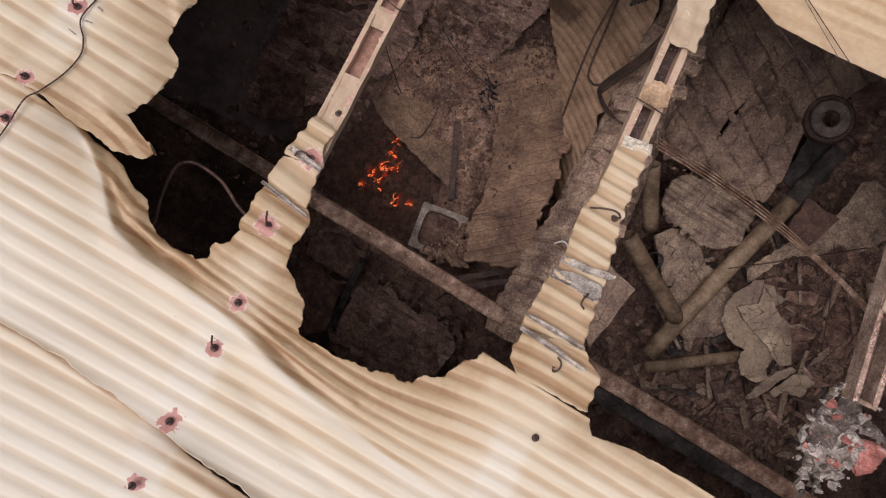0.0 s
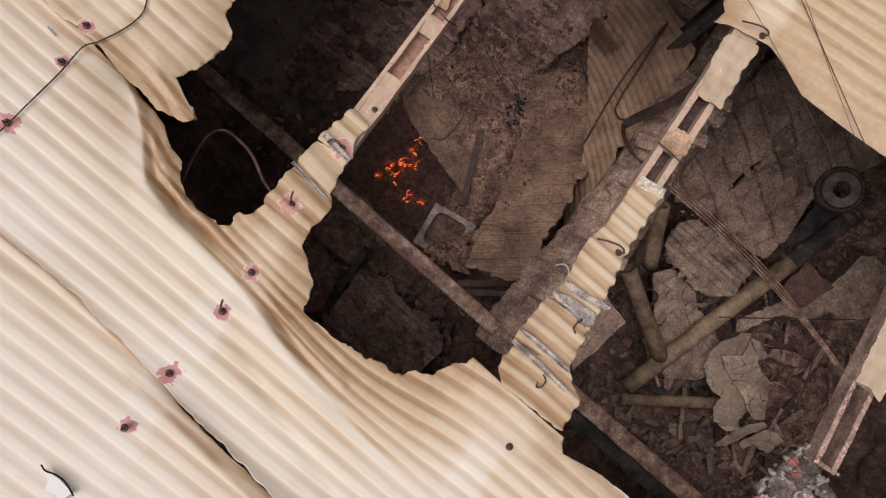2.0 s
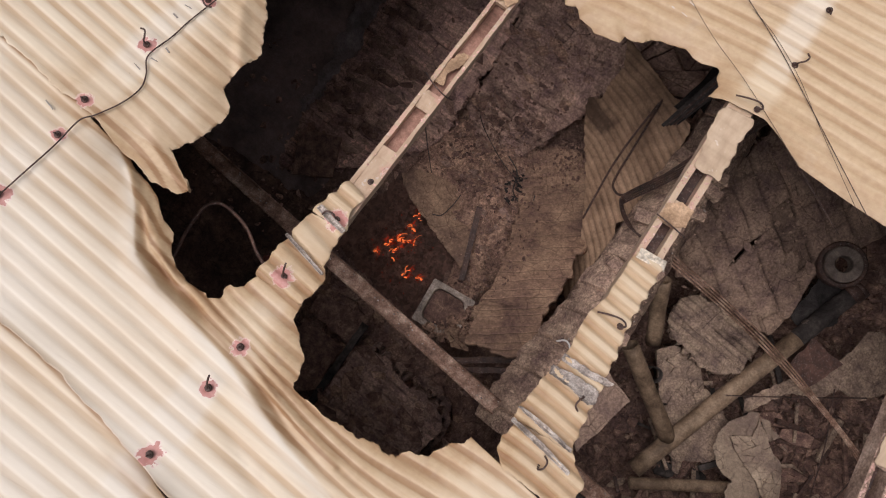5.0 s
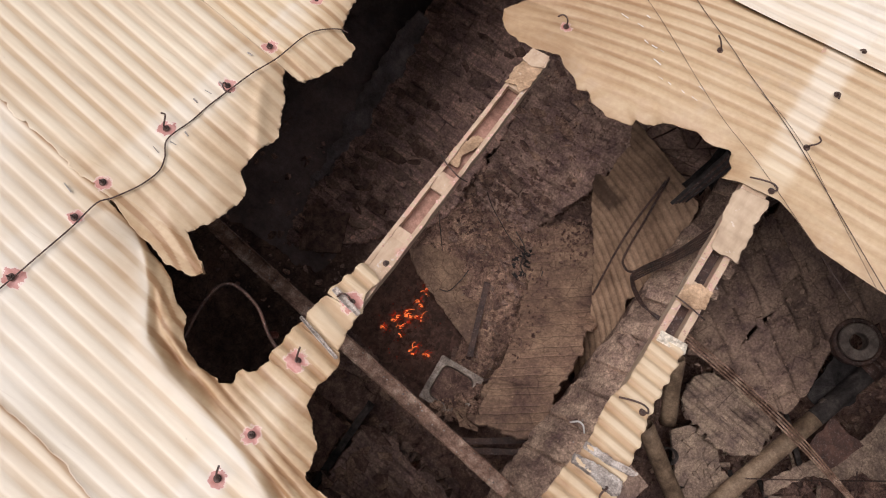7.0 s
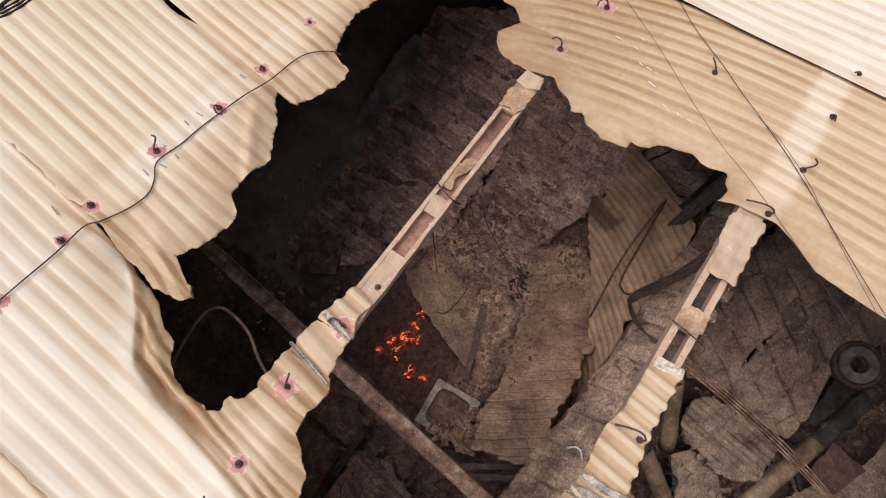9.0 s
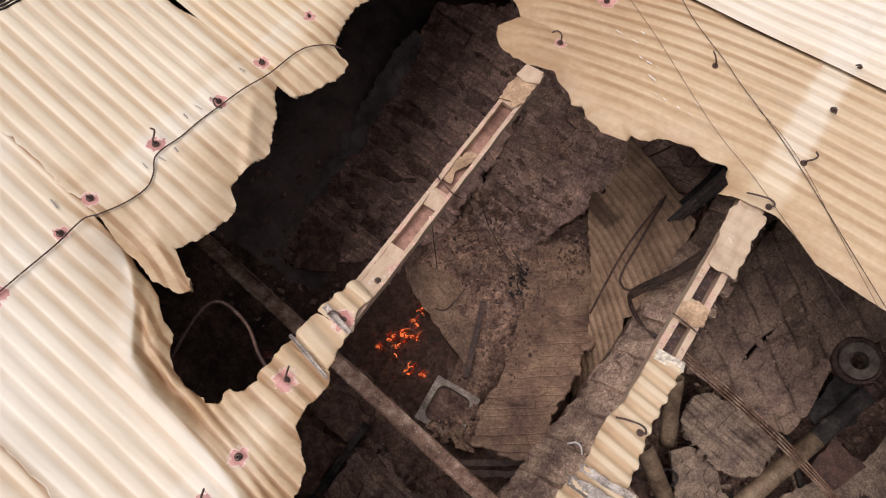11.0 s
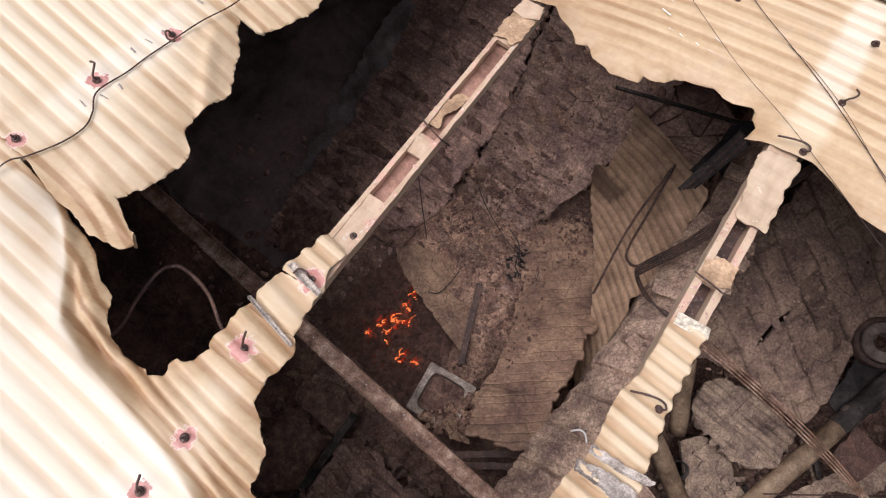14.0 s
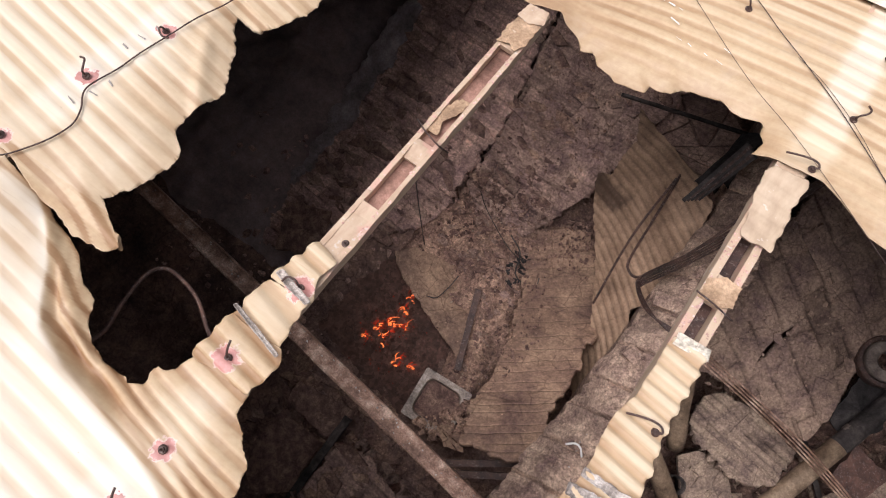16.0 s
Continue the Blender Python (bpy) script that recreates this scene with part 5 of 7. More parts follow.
mod = ledge.modifiers.new("thickness", "SOLIDIFY")
mod.thickness, mod.offset = 0.05, -1
tagged(ledge, "long broken edge of pale plaster on a sooty slab", "plaster edge")

# grey layer over the floor of the shaded room, standing in for smoke haze
HAZE_AREA = [(-5.0, 0.50), (-3.4, 0.42), (-2.6, 0.40), (-2.0, 0.50), (-1.9, 0.8), (-2.2, 1.2), (-2.35, 2.4), (-2.2, 6.5), (-5.0, 6.5)]
ax_, ay_, aw_, az_, af_ = clipped_grid(np.arange(-5.0, -1.4, 0.04), np.arange(-2.5, 6.5, 0.04), lambda x, y, w: signed(x, y, HAZE_AREA) + 0.12 * np_noise(x, y, 0.8, 57, 3),
                                       lambda x, y, w: floor_z(x, y) + 0.02 + 0.02 * np_noise(x, y, 0.4, 58, 3), lambda x, w: w)
tagged(link_mesh("ash_layer", np.stack([ax_, ay_, az_], -1), af_, M_HAZE_GREY, smooth=True), "pale grey floor layer standing in for smoke haze in the shaded room", "ash", kind="stuff")


def plates(name, region, f, count, lo, hi, material, label, seed, turn=-6, lift=0.004):
    """Flat broken pieces lying along a surface, joined as one."""
    rnd = random.Random(seed)
    xs, ys = [p[0] for p in region], [p[1] for p in region]
    verts, faces = [], []
    while count:
        x, y = rnd.uniform(min(xs), max(xs)), rnd.uniform(min(ys), max(ys))
        if not bool(inside(np.array(x), np.array(y), region)):
            continue
        count -= 1
        e = 0.03
        h = [float(f(np.float64(x + dx), np.float64(y + dy))) for dx, dy in ((0, 0), (e, 0), (0, e))]
        up = Vector((-(h[1] - h[0]) / e, -(h[2] - h[0]) / e, 1)).normalized()
        size = lo + (hi - lo) * rnd.random() ** 2.5
        long, n = rnd.uniform(1.1, 3.0), rnd.randint(4, 6)
        a0 = rnd.uniform(0, 6.28)
        rim = [(size / 2 * long * rnd.uniform(0.65, 1.1) * math.cos(a0 + 6.283 * k / n), size / 2 * rnd.uniform(0.65, 1.1) * math.sin(a0 + 6.283 * k / n)) for k in range(n)]
        m = Matrix.Translation(Vector((x, y, h[0])) + up * (lift + rnd.uniform(0, 0.012))) @ Vector((0, 0, 1)).rotation_difference(up).to_matrix().to_4x4() @ pose(0, 0, 0, rnd.gauss(0, 7), rnd.gauss(0, 7), turn + rnd.gauss(0, 22))
        deep = size * rnd.uniform(0.10, 0.28)
        o = len(verts)
        verts += [m @ Vector((px, py, 0)) for px, py in rim] + [m @ Vector((px * 1.05, py * 1.05, -deep)) for px, py in rim]
        faces += [list(range(o, o + n))] + [[o + k, o + n + k, o + n + (k + 1) % n, o + (k + 1) % n] for k in range(n)]
    return tagged(link_mesh(name, verts, faces, material), label, "rubble", kind="stuff")


HEAP_Z = lambda x, y: heap_face(x, y, 0)
for k, (material, label) in enumerate(((M_BRICK, "sooty flat pieces of broken brick and render"), (M_DUST, "brown flat pieces of fallen plaster"), (M_RUBBLE, "dark flat pieces of burnt rubble"))):
    plates("slope_pieces", [(-1.05, 2.2), (-0.2, 2.2), (0.05, 2.8), (0.1, 3.6), (-1.1, 3.7)], lambda x, y: SLOPE_Z(x, y) + 0.006, 55, 0.02, 0.13, material, label, 401 + k)
    plates("slope_pieces", [(-2.4, 0.8), (-1.6, 1.1), (-1.12, 1.7), (-1.1, 3.6), (-2.4, 3.6)], lambda x, y: WEST_Z(x, y) + 0.008, 60, 0.03, 0.18, (M_SOOTBRICK, M_BRICK, M_RUBBLE)[k], label, 411 + k)
    plates("heap_pieces", [(-0.95, 1.45), (-0.35, 1.35), (-0.1, 0.6), (0.12, 0.6), (0.1, 1.2), (-0.1, 1.8), (-0.25, 2.25), (-1.05, 2.2)], HEAP_Z, 110, 0.015, 0.11, material, label, 421 + k)
    plates("pile_pieces", [(-0.5, -1.2), (-0.45, -0.5), (0.4, -0.6), (0.45, -1.0), (0.2, -1.3)], lambda x, y: PILE_Z(x, y) + 0.015, 40, 0.03, 0.18, material, label, 431 + k)
    plates("floor_pieces", [(-1.5, -1.4), (0.8, -1.4), (0.8, -0.2), (-0.3, 0.0), (-1.4, 0.1)], lambda x, y: floor_z(x, y), 60, 0.03, 0.25, material, label, 441 + k)
plates("panel_pieces", [(1.35, 2.1), (1.6, 1.75), (2.5, 1.8), (2.5, 2.4), (2.6, 3.1), (1.4, 3.2)], lambda x, y: BLOCK_Z(x, y) + 0.004, 60, 0.02, 0.10, M_BLOCK, "small flat chips of grey masonry", 451, -27)
# Flat black scraps make the dark spot on the heap.
plates("char_pieces", [(-0.25, 1.62), (-0.10, 1.60), (-0.06, 1.95), (-0.28, 1.95)], HEAP_Z, 30, 0.02, 0.10, M_SOOT, "flat black scraps in a hollow of the heap", 452)
plates("field_pieces", [(1.6, -0.4), (4.2, -0.7), (4.3, 1.3), (3.0, 1.2), (2.4, 0.3)], lambda x, y: floor_z(x, y) + 0.05, 160, 0.04, 0.22, M_RUBBLE, "dark flat pieces of burnt rubble", 453, 30)
plates("field_pieces", [(2.2, -0.3), (4.2, -0.5), (4.2, 0.9), (3.0, 1.0), (2.6, 0.2)], lambda x, y: floor_z(x, y) + 0.06, 70, 0.03, 0.14, M_STUCCO, "grey flat chips of plaster among charred rubble", 454, 30)

# charred timbers
def timber(a, b, w, h, label, material=None, seed=0):
    a, b = Vector(a), Vector(b)
    m = look(a, b) @ pose(0, 0, 0)
    L = (b - a).length
    bm = bmesh.new()
    n = 12
    rnd = random.Random(seed)
    prev = None
    for i in range(n + 1):
        k = [1 + rnd.uniform(-0.12, 0.12) for _ in range(4)]
        ring = [bm.verts.new((sx * w / 2 * k[q], sy * h / 2 * k[q], -L * i / n)) for q, (sx, sy) in enumerate(((-1, -1), (1, -1), (1, 1), (-1, 1)))]
        if prev:
            for q in range(4):
                bm.faces.new([prev[q], prev[(q + 1) % 4], ring[(q + 1) % 4], ring[q]])
        else:
            bm.faces.new(ring)
        prev = ring
    bm.faces.new(prev[::-1])
    bmesh.ops.recalc_face_normals(bm, faces=list(bm.faces))
    ob = part("timber", bm, material or M_SOOT)
    ob.matrix_world = m
    return tagged(ob, label, "timber", "charred timbers")


timber((-0.35, 1.36, -0.50), (-0.08, 0.62, -0.52), 0.06, 0.03, "charred batten lying on the rubble heap", M_RUSTDARK, 1)
timber((0.28, -0.08, 0.32), (0.74, 0.24, 0.36), 0.05, 0.05, "charred batten under the leaning slab", M_RUSTDARK, 2)
timber((0.34, -0.14, 0.24), (0.76, 0.13, 0.30), 0.05, 0.05, "charred batten under the leaning slab", M_RUSTDARK, 3)
timber((-0.22, 3.02, 1.0), (0.90, 3.34, 1.0), 0.022, 0.03, "black charred timber below the sagging sheet", M_CHAR, 4)
# This dark bar stands in for the shadow gap beside the block pile.
timber((-0.63, -0.30, -0.40), (-0.64, -1.35, -0.42), 0.07, 0.08, "dark bar put in for the shadow gap by the block pile", M_CHAR, 5)
for k in range(70):
    rnd = random.Random(900 + k)
    x, y, a, L = rnd.uniform(2.1, 4.1), rnd.uniform(-0.35, 1.6), rnd.choice((rnd.gauss(2.2, 0.3), rnd.uniform(0, 3.14))), rnd.uniform(0.15, 0.6)
    z = float(floor_z(np.float64(x), np.float64(y))) + rnd.uniform(0.06, 0.16)
    timber((x, y, z), (x + L * math.cos(a), y + L * math.sin(a), z + rnd.uniform(-0.08, 0.08)), rnd.uniform(0.025, 0.06), rnd.uniform(0.015, 0.04), "charred stick among the rubble", (M_RUSTDARK, M_CHAR, M_RUBBLE, M_STUCCO)[k % 4], k)

for k in range(16):
    rnd = random.Random(1300 + k)
    x, y, w, h, a = rnd.uniform(2.3, 3.9), rnd.uniform(-0.2, 1.0), rnd.uniform(0.10, 0.26), rnd.uniform(0.05, 0.14), rnd.uniform(0, 3.14)
    z = float(floor_z(np.float64(x), np.float64(y))) + rnd.uniform(0.06, 0.12)
    bit = part("debris_piece", box_bm(w, h, rnd.uniform(0.015, 0.05), (0, 0, 0), 0.005, 0.010, k), (M_RUST, M_STUCCO, M_SOOTBRICK, M_CHAR)[k % 4])
    bit.matrix_world = pose(x, y, z, rnd.uniform(-14, 14), rnd.uniform(-14, 14), math.degrees(a))
    tagged(bit, "flat broken piece of charred debris on rubble", "debris", "flat debris pieces")

# ---- steel sink frame ----
def rounded_rect(w, h, r, n=6):
    out = []
    for cx, cy, a0 in ((w / 2 - r, h / 2 - r, 0), (-w / 2 + r, h / 2 - r, 90), (-w / 2 + r, -h / 2 + r, 180), (w / 2 - r, -h / 2 + r, 270)):
        for k in range(n + 1):
            a = radians(a0 + 90 * k / n)
            out.append((cx + r * math.cos(a), cy + r * math.sin(a)))
    return out


sink = thing("steel_basin", "grey steel basin with a rounded rim on the rubble", "basin", m=tilted((-0.06, 0.26, -0.40), 0.05, 0.0, 4))
outer, inner = rounded_rect(0.48, 0.47, 0.015), rounded_rect(0.35, 0.35, 0.075)
bm = bmesh.new()
loops = []
for ring, z in ((outer, -0.03), (outer, 0.0), ([(x * 1.05, y * 1.05) for x, y in inner], 0.0), ([(x * 1.02, y * 1.02) for x, y in inner], 0.012), (inner, 0.008), ([(x * 0.96, y * 0.96) for x, y in inner], -0.09)):
    loops.append([bm.verts.new((x, y, z)) for x, y in ring])
for a, b in zip(loops, loops[1:]):
    for i in range(len(a)):
        bm.faces.new([a[i], a[(i + 1) % len(a)], b[(i + 1) % len(b)], b[i]])
bmesh.ops.recalc_face_normals(bm, faces=list(bm.faces))
part("rim", bm, M_STEEL, sink)
bm = bmesh.new()
bm.faces.new([bm.verts.new((x * 0.965, y * 0.965, -0.05 + 0.02 * noise.noise((x * 9, y * 9, 2)))) for x, y in inner])
part("ash_fill", bm, M_RUBBLE, sink, "ash and dirt filling the basin")

# ---- wires and rods ----
def wire(points, r, name, label, category="wire", material=None, per=8, sides=6, group=""):
    return tagged(part(name, tube_bm(smooth_line(points, per), r, sides), material or M_WIRE, smooth=True), label, category, group)


def on_roof(x, y, up=0.012):
    return (x, y, float(roof_z(np.float64(x), np.float64(y))) + up)


wire([(-1.25, -0.56, 3.62), (-1.27, -0.48, 3.30), (-1.30, -0.38, 3.08), (-1.34, -0.24, 3.03), (-1.345, -0.09, 3.02), (-1.30, -0.02, 3.02), (-1.22, -0.01, 3.02), (-1.10, -0.04, 3.0), (-0.97, -0.12, 3.0), (-0.80, -0.16, 3.15), (-0.70, -0.16, 3.44)], 0.0095,
     "bent_rod", "rusty bent rod arching under the torn roof", "rod", M_RUST)
wire([on_roof(*p, 0.014 + 0.016 * (p[1] > -0.06) + 0.012 * (p[1] > 0.9)) for p in ((-1.78, -0.75), (-1.77, -0.5), (-1.77, -0.35), (-1.77, -0.18), (-1.77, -0.04), (-1.74, 0.02), (-1.70, 0.13), (-1.69, 0.23), (-1.72, 0.30), (-1.78, 0.38), (-1.77, 0.52), (-1.77, 0.63), (-1.76, 0.77), (-1.74, 0.91), (-1.71, 1.06), (-1.70, 1.24), (-1.67, 1.33))]
     + [(-1.61, 1.42, 3.19), (-1.56, 1.44, 3.17)], 0.0034, "roof_wire", "dark burnt wire lying along the roof bolts")
for pts_, r, label in ((((-0.62, 2.80), (-0.47, 2.68), (-0.18, 2.47), (0.18, 2.19), (0.38, 2.05), (0.67, 1.88), (1.30, 1.46)), 0.0013, "thin taut wire lying across the tan sheet"),
                       (((-0.4, 2.97), (-0.22, 2.82), (-0.05, 2.67), (0.19, 2.50), (0.32, 2.40), (0.45, 2.31), (0.66, 2.16), (0.86, 2.00), (1.40, 1.57)), 0.0020, "dark wire lying across the tan sheet"),
                       (((0.45, 2.30), (0.60, 2.22), (0.80, 2.07), (1.0, 1.88), (1.36, 1.56)), 0.0012, "thin taut wire lying across the tan sheet")):
    wire([on_roof(x, y, 0.013) for x, y in pts_], r, "thin_wire", label, group="wires on the tan sheet")
wire([on_roof(x, y, 0.02) for x, y in ((-3.25, 0.0), (-3.06, 0.30), (-2.97, 0.52), (-3.0, 0.72), (-3.05, 1.2))], 0.011, "black_cable", "black cable lying on the pale roof sheet", "cable", M_SOOT)
for k in range(3):
    wire([on_roof(x + 0.022 * k, y - 0.01 * k, 0.02) for x, y in ((-3.25, 0.06), (-3.03, 0.36), (-2.95, 0.58), (-2.98, 0.85))], 0.006, "black_cable", "black cable lying on the pale roof sheet", "cable", M_SOOT)
wire([(0.53, 1.61, 0.5), (0.47, 2.16, 0.8), (0.50, 2.75, 1.0)], 0.011, "rusty_rod", "thin rusty rod leaning on the fallen sheet", "rod", M_RUSTDARK)
wire([(0.50, 2.76, 1.01), (0.52, 2.25, 1.0), (0.53, 1.95, 1.0), (0.56, 1.84, 1.02), (0.66, 1.82, 1.1), (0.80, 2.02, 1.5), (0.92, 2.36, 1.9), (1.0, 2.7, 2.1)], 0.011, "rusty_rod", "rusty rod bent in a hook over the wall", "rod", M_RUSTDARK)
for k in range(5):
    o = 0.011 * k
    wire([(0.98 + o, 1.50 - o, 1.52), (0.78 + o, 1.52, 1.45), (0.66 + o * 0.6, 1.68, 1.25), (0.66 + o, 1.82 - o, 1.15), (0.80 + o, 2.02 - o, 1.5), (0.95 + o, 2.30 - o, 1.9), (1.1 + o, 2.6, 2.1)], 0.007, "cable",
         "dark sheathed cable hanging over the wall", "cable", M_WIRE, group="cables over the wall")
for k in range(4):
    o = 0.024 * k
    wire([(1.18, 1.52 + o, 1.22), (1.82, 1.52 + o, 0.93), (2.45 + o, 1.46 + o * 0.8, 0.72), (3.3, 1.30 + o * 0.5, 0.5), (3.8, 1.14 + o, 0.36)], 0.0075, "reinforcing_rod", "rusty reinforcing rod lying across the masonry", "rod", M_BEAM, per=4, group="reinforcing rods")
wire([(-0.66, 0.98, 3.25), (-0.65, 0.97, 2.6), (-0.62, 0.95, 1.9)], 0.003, "hanging_wire", "thin wire hanging from the slotted purlin")
wire([(-0.72, 1.10, 3.31), (-0.66, 1.07, 3.325), (-0.58, 1.05, 3.32), (-0.55, 1.08, 3.22)], 0.004, "tie_wire", "rusty tie wire wrapped over the purlin")
wire([(0.58, 1.10, 3.43), (0.66, 1.09, 3.435), (0.75, 1.08, 3.42)], 0.004, "tie_wire", "rusty tie wire wrapped over the purlin")
for a, b in (((2.4, 1.0, 0.5), (3.5, 1.7, 0.35)), ((3.2, 1.6, 0.4), (3.6, 0.7, 0.2)), ((3.75, 1.2, 0.3), (3.70, 0.8, 0.35))):
    wire([a, Vector(a).lerp(Vector(b), 0.5) + Vector((0, 0, 0.05)), b], 0.006, "rusty_rod", "thin rusty rod in the rubble", "rod", M_RUSTDARK)


# ---- hook bolts ----
def hook_bolt(x, y, kind, turn=0.0, up=0.012, size=1.0):
    """A roof bolt: washer, nut and, where it shows, its bent shank."""
    x0, y0, z0 = on_roof(x, y, up)
    ob = thing("hook_bolt", {"nut": "rusty roof bolt with nut and washer on primer-red flaked paint", "hook": "rusty hook bolt bent over on the roof sheet", "spike": "rusty roof bolt with its shank standing up",
                            "long": "long rusty hook bolt lying over the sheet"}[kind], "bolt", "roof bolts", pose(x0, y0, z0, 0, 0, turn))
    bm = bmesh.new()
    bmesh.ops.create_cone(bm, cap_ends=True, segments=14, radius1=0.017, radius2=0.012, depth=0.006)
    washer = part("washer", bm, M_HOOK, ob)
    bm = bmesh.new()
    bmesh.ops.create_cone(bm, cap_ends=True, segments=6, radius1=0.0105, radius2=0.0095, depth=0.010, matrix=Matrix.Translation((0, 0, 0.007)))
    part("nut", bm, M_HOOK, washer)
    paths = {"nut": [(0, 0, 0.01), (0, 0, 0.022), (0.002, 0, 0.03)],
             "hook": [(0, 0, 0.01), (0.004, 0.0, 0.035), (0.02, 0.012, 0.05), (0.03, 0.04, 0.045), (0.015, 0.062, 0.035)],
             "spike": [(0, 0, 0.01), (-0.004, 0.01, 0.03), (-0.012, 0.03, 0.05), (-0.022, 0.055, 0.06)],
             "long": [(0, 0, 0.012), (0.012, -0.012, 0.02), (0.022, 0.005, 0.02), (0.012, 0.035, 0.018), (-0.02, 0.075, 0.016), (-0.055, 0.11, 0.016)]}[kind]
    part("shank", tube_bm(smooth_line([Vector(p) * size for p in paths], 5), 0.0045 if kind != "nut" else 0.004, 7), M_HOOK, ob, smooth=True)
    return ob


for x, y, kind, turn in ((-1.83, 0.05, "nut", 0), (-1.83, 0.42, "hook", 60), (-1.79, 0.78, "hook", -100), (-1.80, 1.10, "nut", 30), (-1.82, 1.50, "nut", 0), (-1.80, -0.14, "nut", 0), (-1.78, -0.47, "nut", 50),
                         (-0.65, -0.10, "spike", -10), (-0.61, -0.44, "nut", 0), (-0.61, -0.64, "spike", -10), (-0.63, -0.96, "nut", 0), (-0.64, -1.22, "nut", 70), (-0.62, 0.24, "hook", 120), (-0.61, 0.48, "nut", 0),
                         (0.77, -0.45, "nut", 0), (0.72, -0.16, "hook", 20), (0.73, 0.20, "hook", 200), (0.71, 0.56, "long", 66), (-0.54, 2.58, "hook", 150), (-0.61, 2.17, "hook", 100),
                         (0.16, 2.45, "spike", 40), (0.76, 2.47, "spike", 160), (0.76, 2.12, "hook", 0), (0.72, 1.82, "long", 66), (0.77, 2.76, "spike", 120)):
    hook_bolt(x, y, kind, turn, -0.022 if -0.7 < x < -0.5 and y > 0.3 and y < 1.9 else 0.024 if x < -1.6 and y > 0 else 0.010)

# ---- dents in the tan sheet, their glints painted as white slivers ----
M_NICK = Nodes("glint_and_paint_white", 0.35, 0.0)
M_NICK.b.inputs["Base Color"].default_value = (0.75, 0.72, 0.68, 1)
M_NICK = M_NICK.m
rnd = random.Random(33)
for k in range(12):
    f = k / 11
    x, y = -0.42 + 0.62 * f + rnd.uniform(-0.05, 0.12), 2.38 - 0.32 * f + rnd.uniform(-0.06, 0.10)
    nick = part("paint_nick", box_bm(rnd.uniform(0.015, 0.055), rnd.uniform(0.002, 0.005), 0.002, (0, 0, 0), 0.0, 0.0012, k), M_NICK)
    w = y + SKEW * x
    nick.matrix_world = pose(*on_roof(x, round(w / PITCH) * PITCH - SKEW * x, 0.0115), 0, 0, -7 + rnd.uniform(-6, 6))
    tagged(nick, "white sliver painted for the glint of a dent in the sheet", "paint nick", "nicks in the tan sheet")


# ---- scuffs beside the bolts ----
M_SCUFF = earthy("scuffed_zinc", (0.20, 0.17, 0.15), (0.32, 0.28, 0.25), (0.44, 0.39, 0.35), 20.0, 0.2, 0.002, 0.5, speck=False)
for x, y, size in ((-1.92, -0.02, 0.05), (-1.78, 0.30, 0.04), (-1.75, 0.36, 0.035), (-1.74, 0.44, 0.03), (-1.84, 0.62, 0.03), (-1.83, 0.68, 0.04), (-1.82, 0.74, 0.03), (-1.84, 0.98, 0.03)):
    w = y + SKEW * x
    scuff = part("paint_scuff", box_bm(size, 0.006, 0.002, (0, 0, 0), 0.0, 0.002, int(size * 1000)), M_SCUFF)
    scuff.matrix_world = pose(*on_roof(x, round(w / PITCH) * PITCH - SKEW * x, 0.024 if y > 0 else 0.011), 0, 0, -7 + 12 * math.sin(y * 40))
    tagged(scuff, "dull scratch of bare zinc beside a roof bolt", "scratch", "scratches on the cream sheet")


# ---- plaster and concrete debris ----
def plate(points, z, thick, material, name, label, category, seed=0, tilt=(0.0, 0.0), group=""):
    """A broken flat piece with a chipped rim, from a few corners."""
    rnd = random.Random(seed)
    cx, cy = sum(p[0] for p in points) / len(points), sum(p[1] for p in points) / len(points)
    rim = []
    for (ax, ay), (bx, by) in zip(points, points[1:] + points[:1]):
        n = max(2, int(math.hypot(bx - ax, by - ay) / 0.06))
        for k in range(n):
            t = k / n
            rim.append((ax + t * (bx - ax) + rnd.uniform(-0.012, 0.012) - cx, ay + t * (by - ay) + rnd.uniform(-0.012, 0.012) - cy))
    bm = bmesh.new()
    tops = [bm.verts.new((x, y, tilt[0] * x + tilt[1] * y)) for x, y in rim]
    lows = [bm.verts.new((x * 0.97, y * 0.97, tilt[0] * x + tilt[1] * y - thick)) for x, y in rim]
    n = len(rim)
    bm.faces.new(tops)
    bm.faces.new(lows[::-1])
    for i in range(n):
        bm.faces.new([tops[i], lows[i], lows[(i + 1) % n], tops[(i + 1) % n]])
    bmesh.ops.triangulate(bm, faces=[f for f in bm.faces if len(f.verts) > 4])
    bmesh.ops.recalc_face_normals(bm, faces=list(bm.faces))
    ob = part(name, bm, material)
    ob.location = (cx, cy, z)
    return tagged(ob, label, category, group)


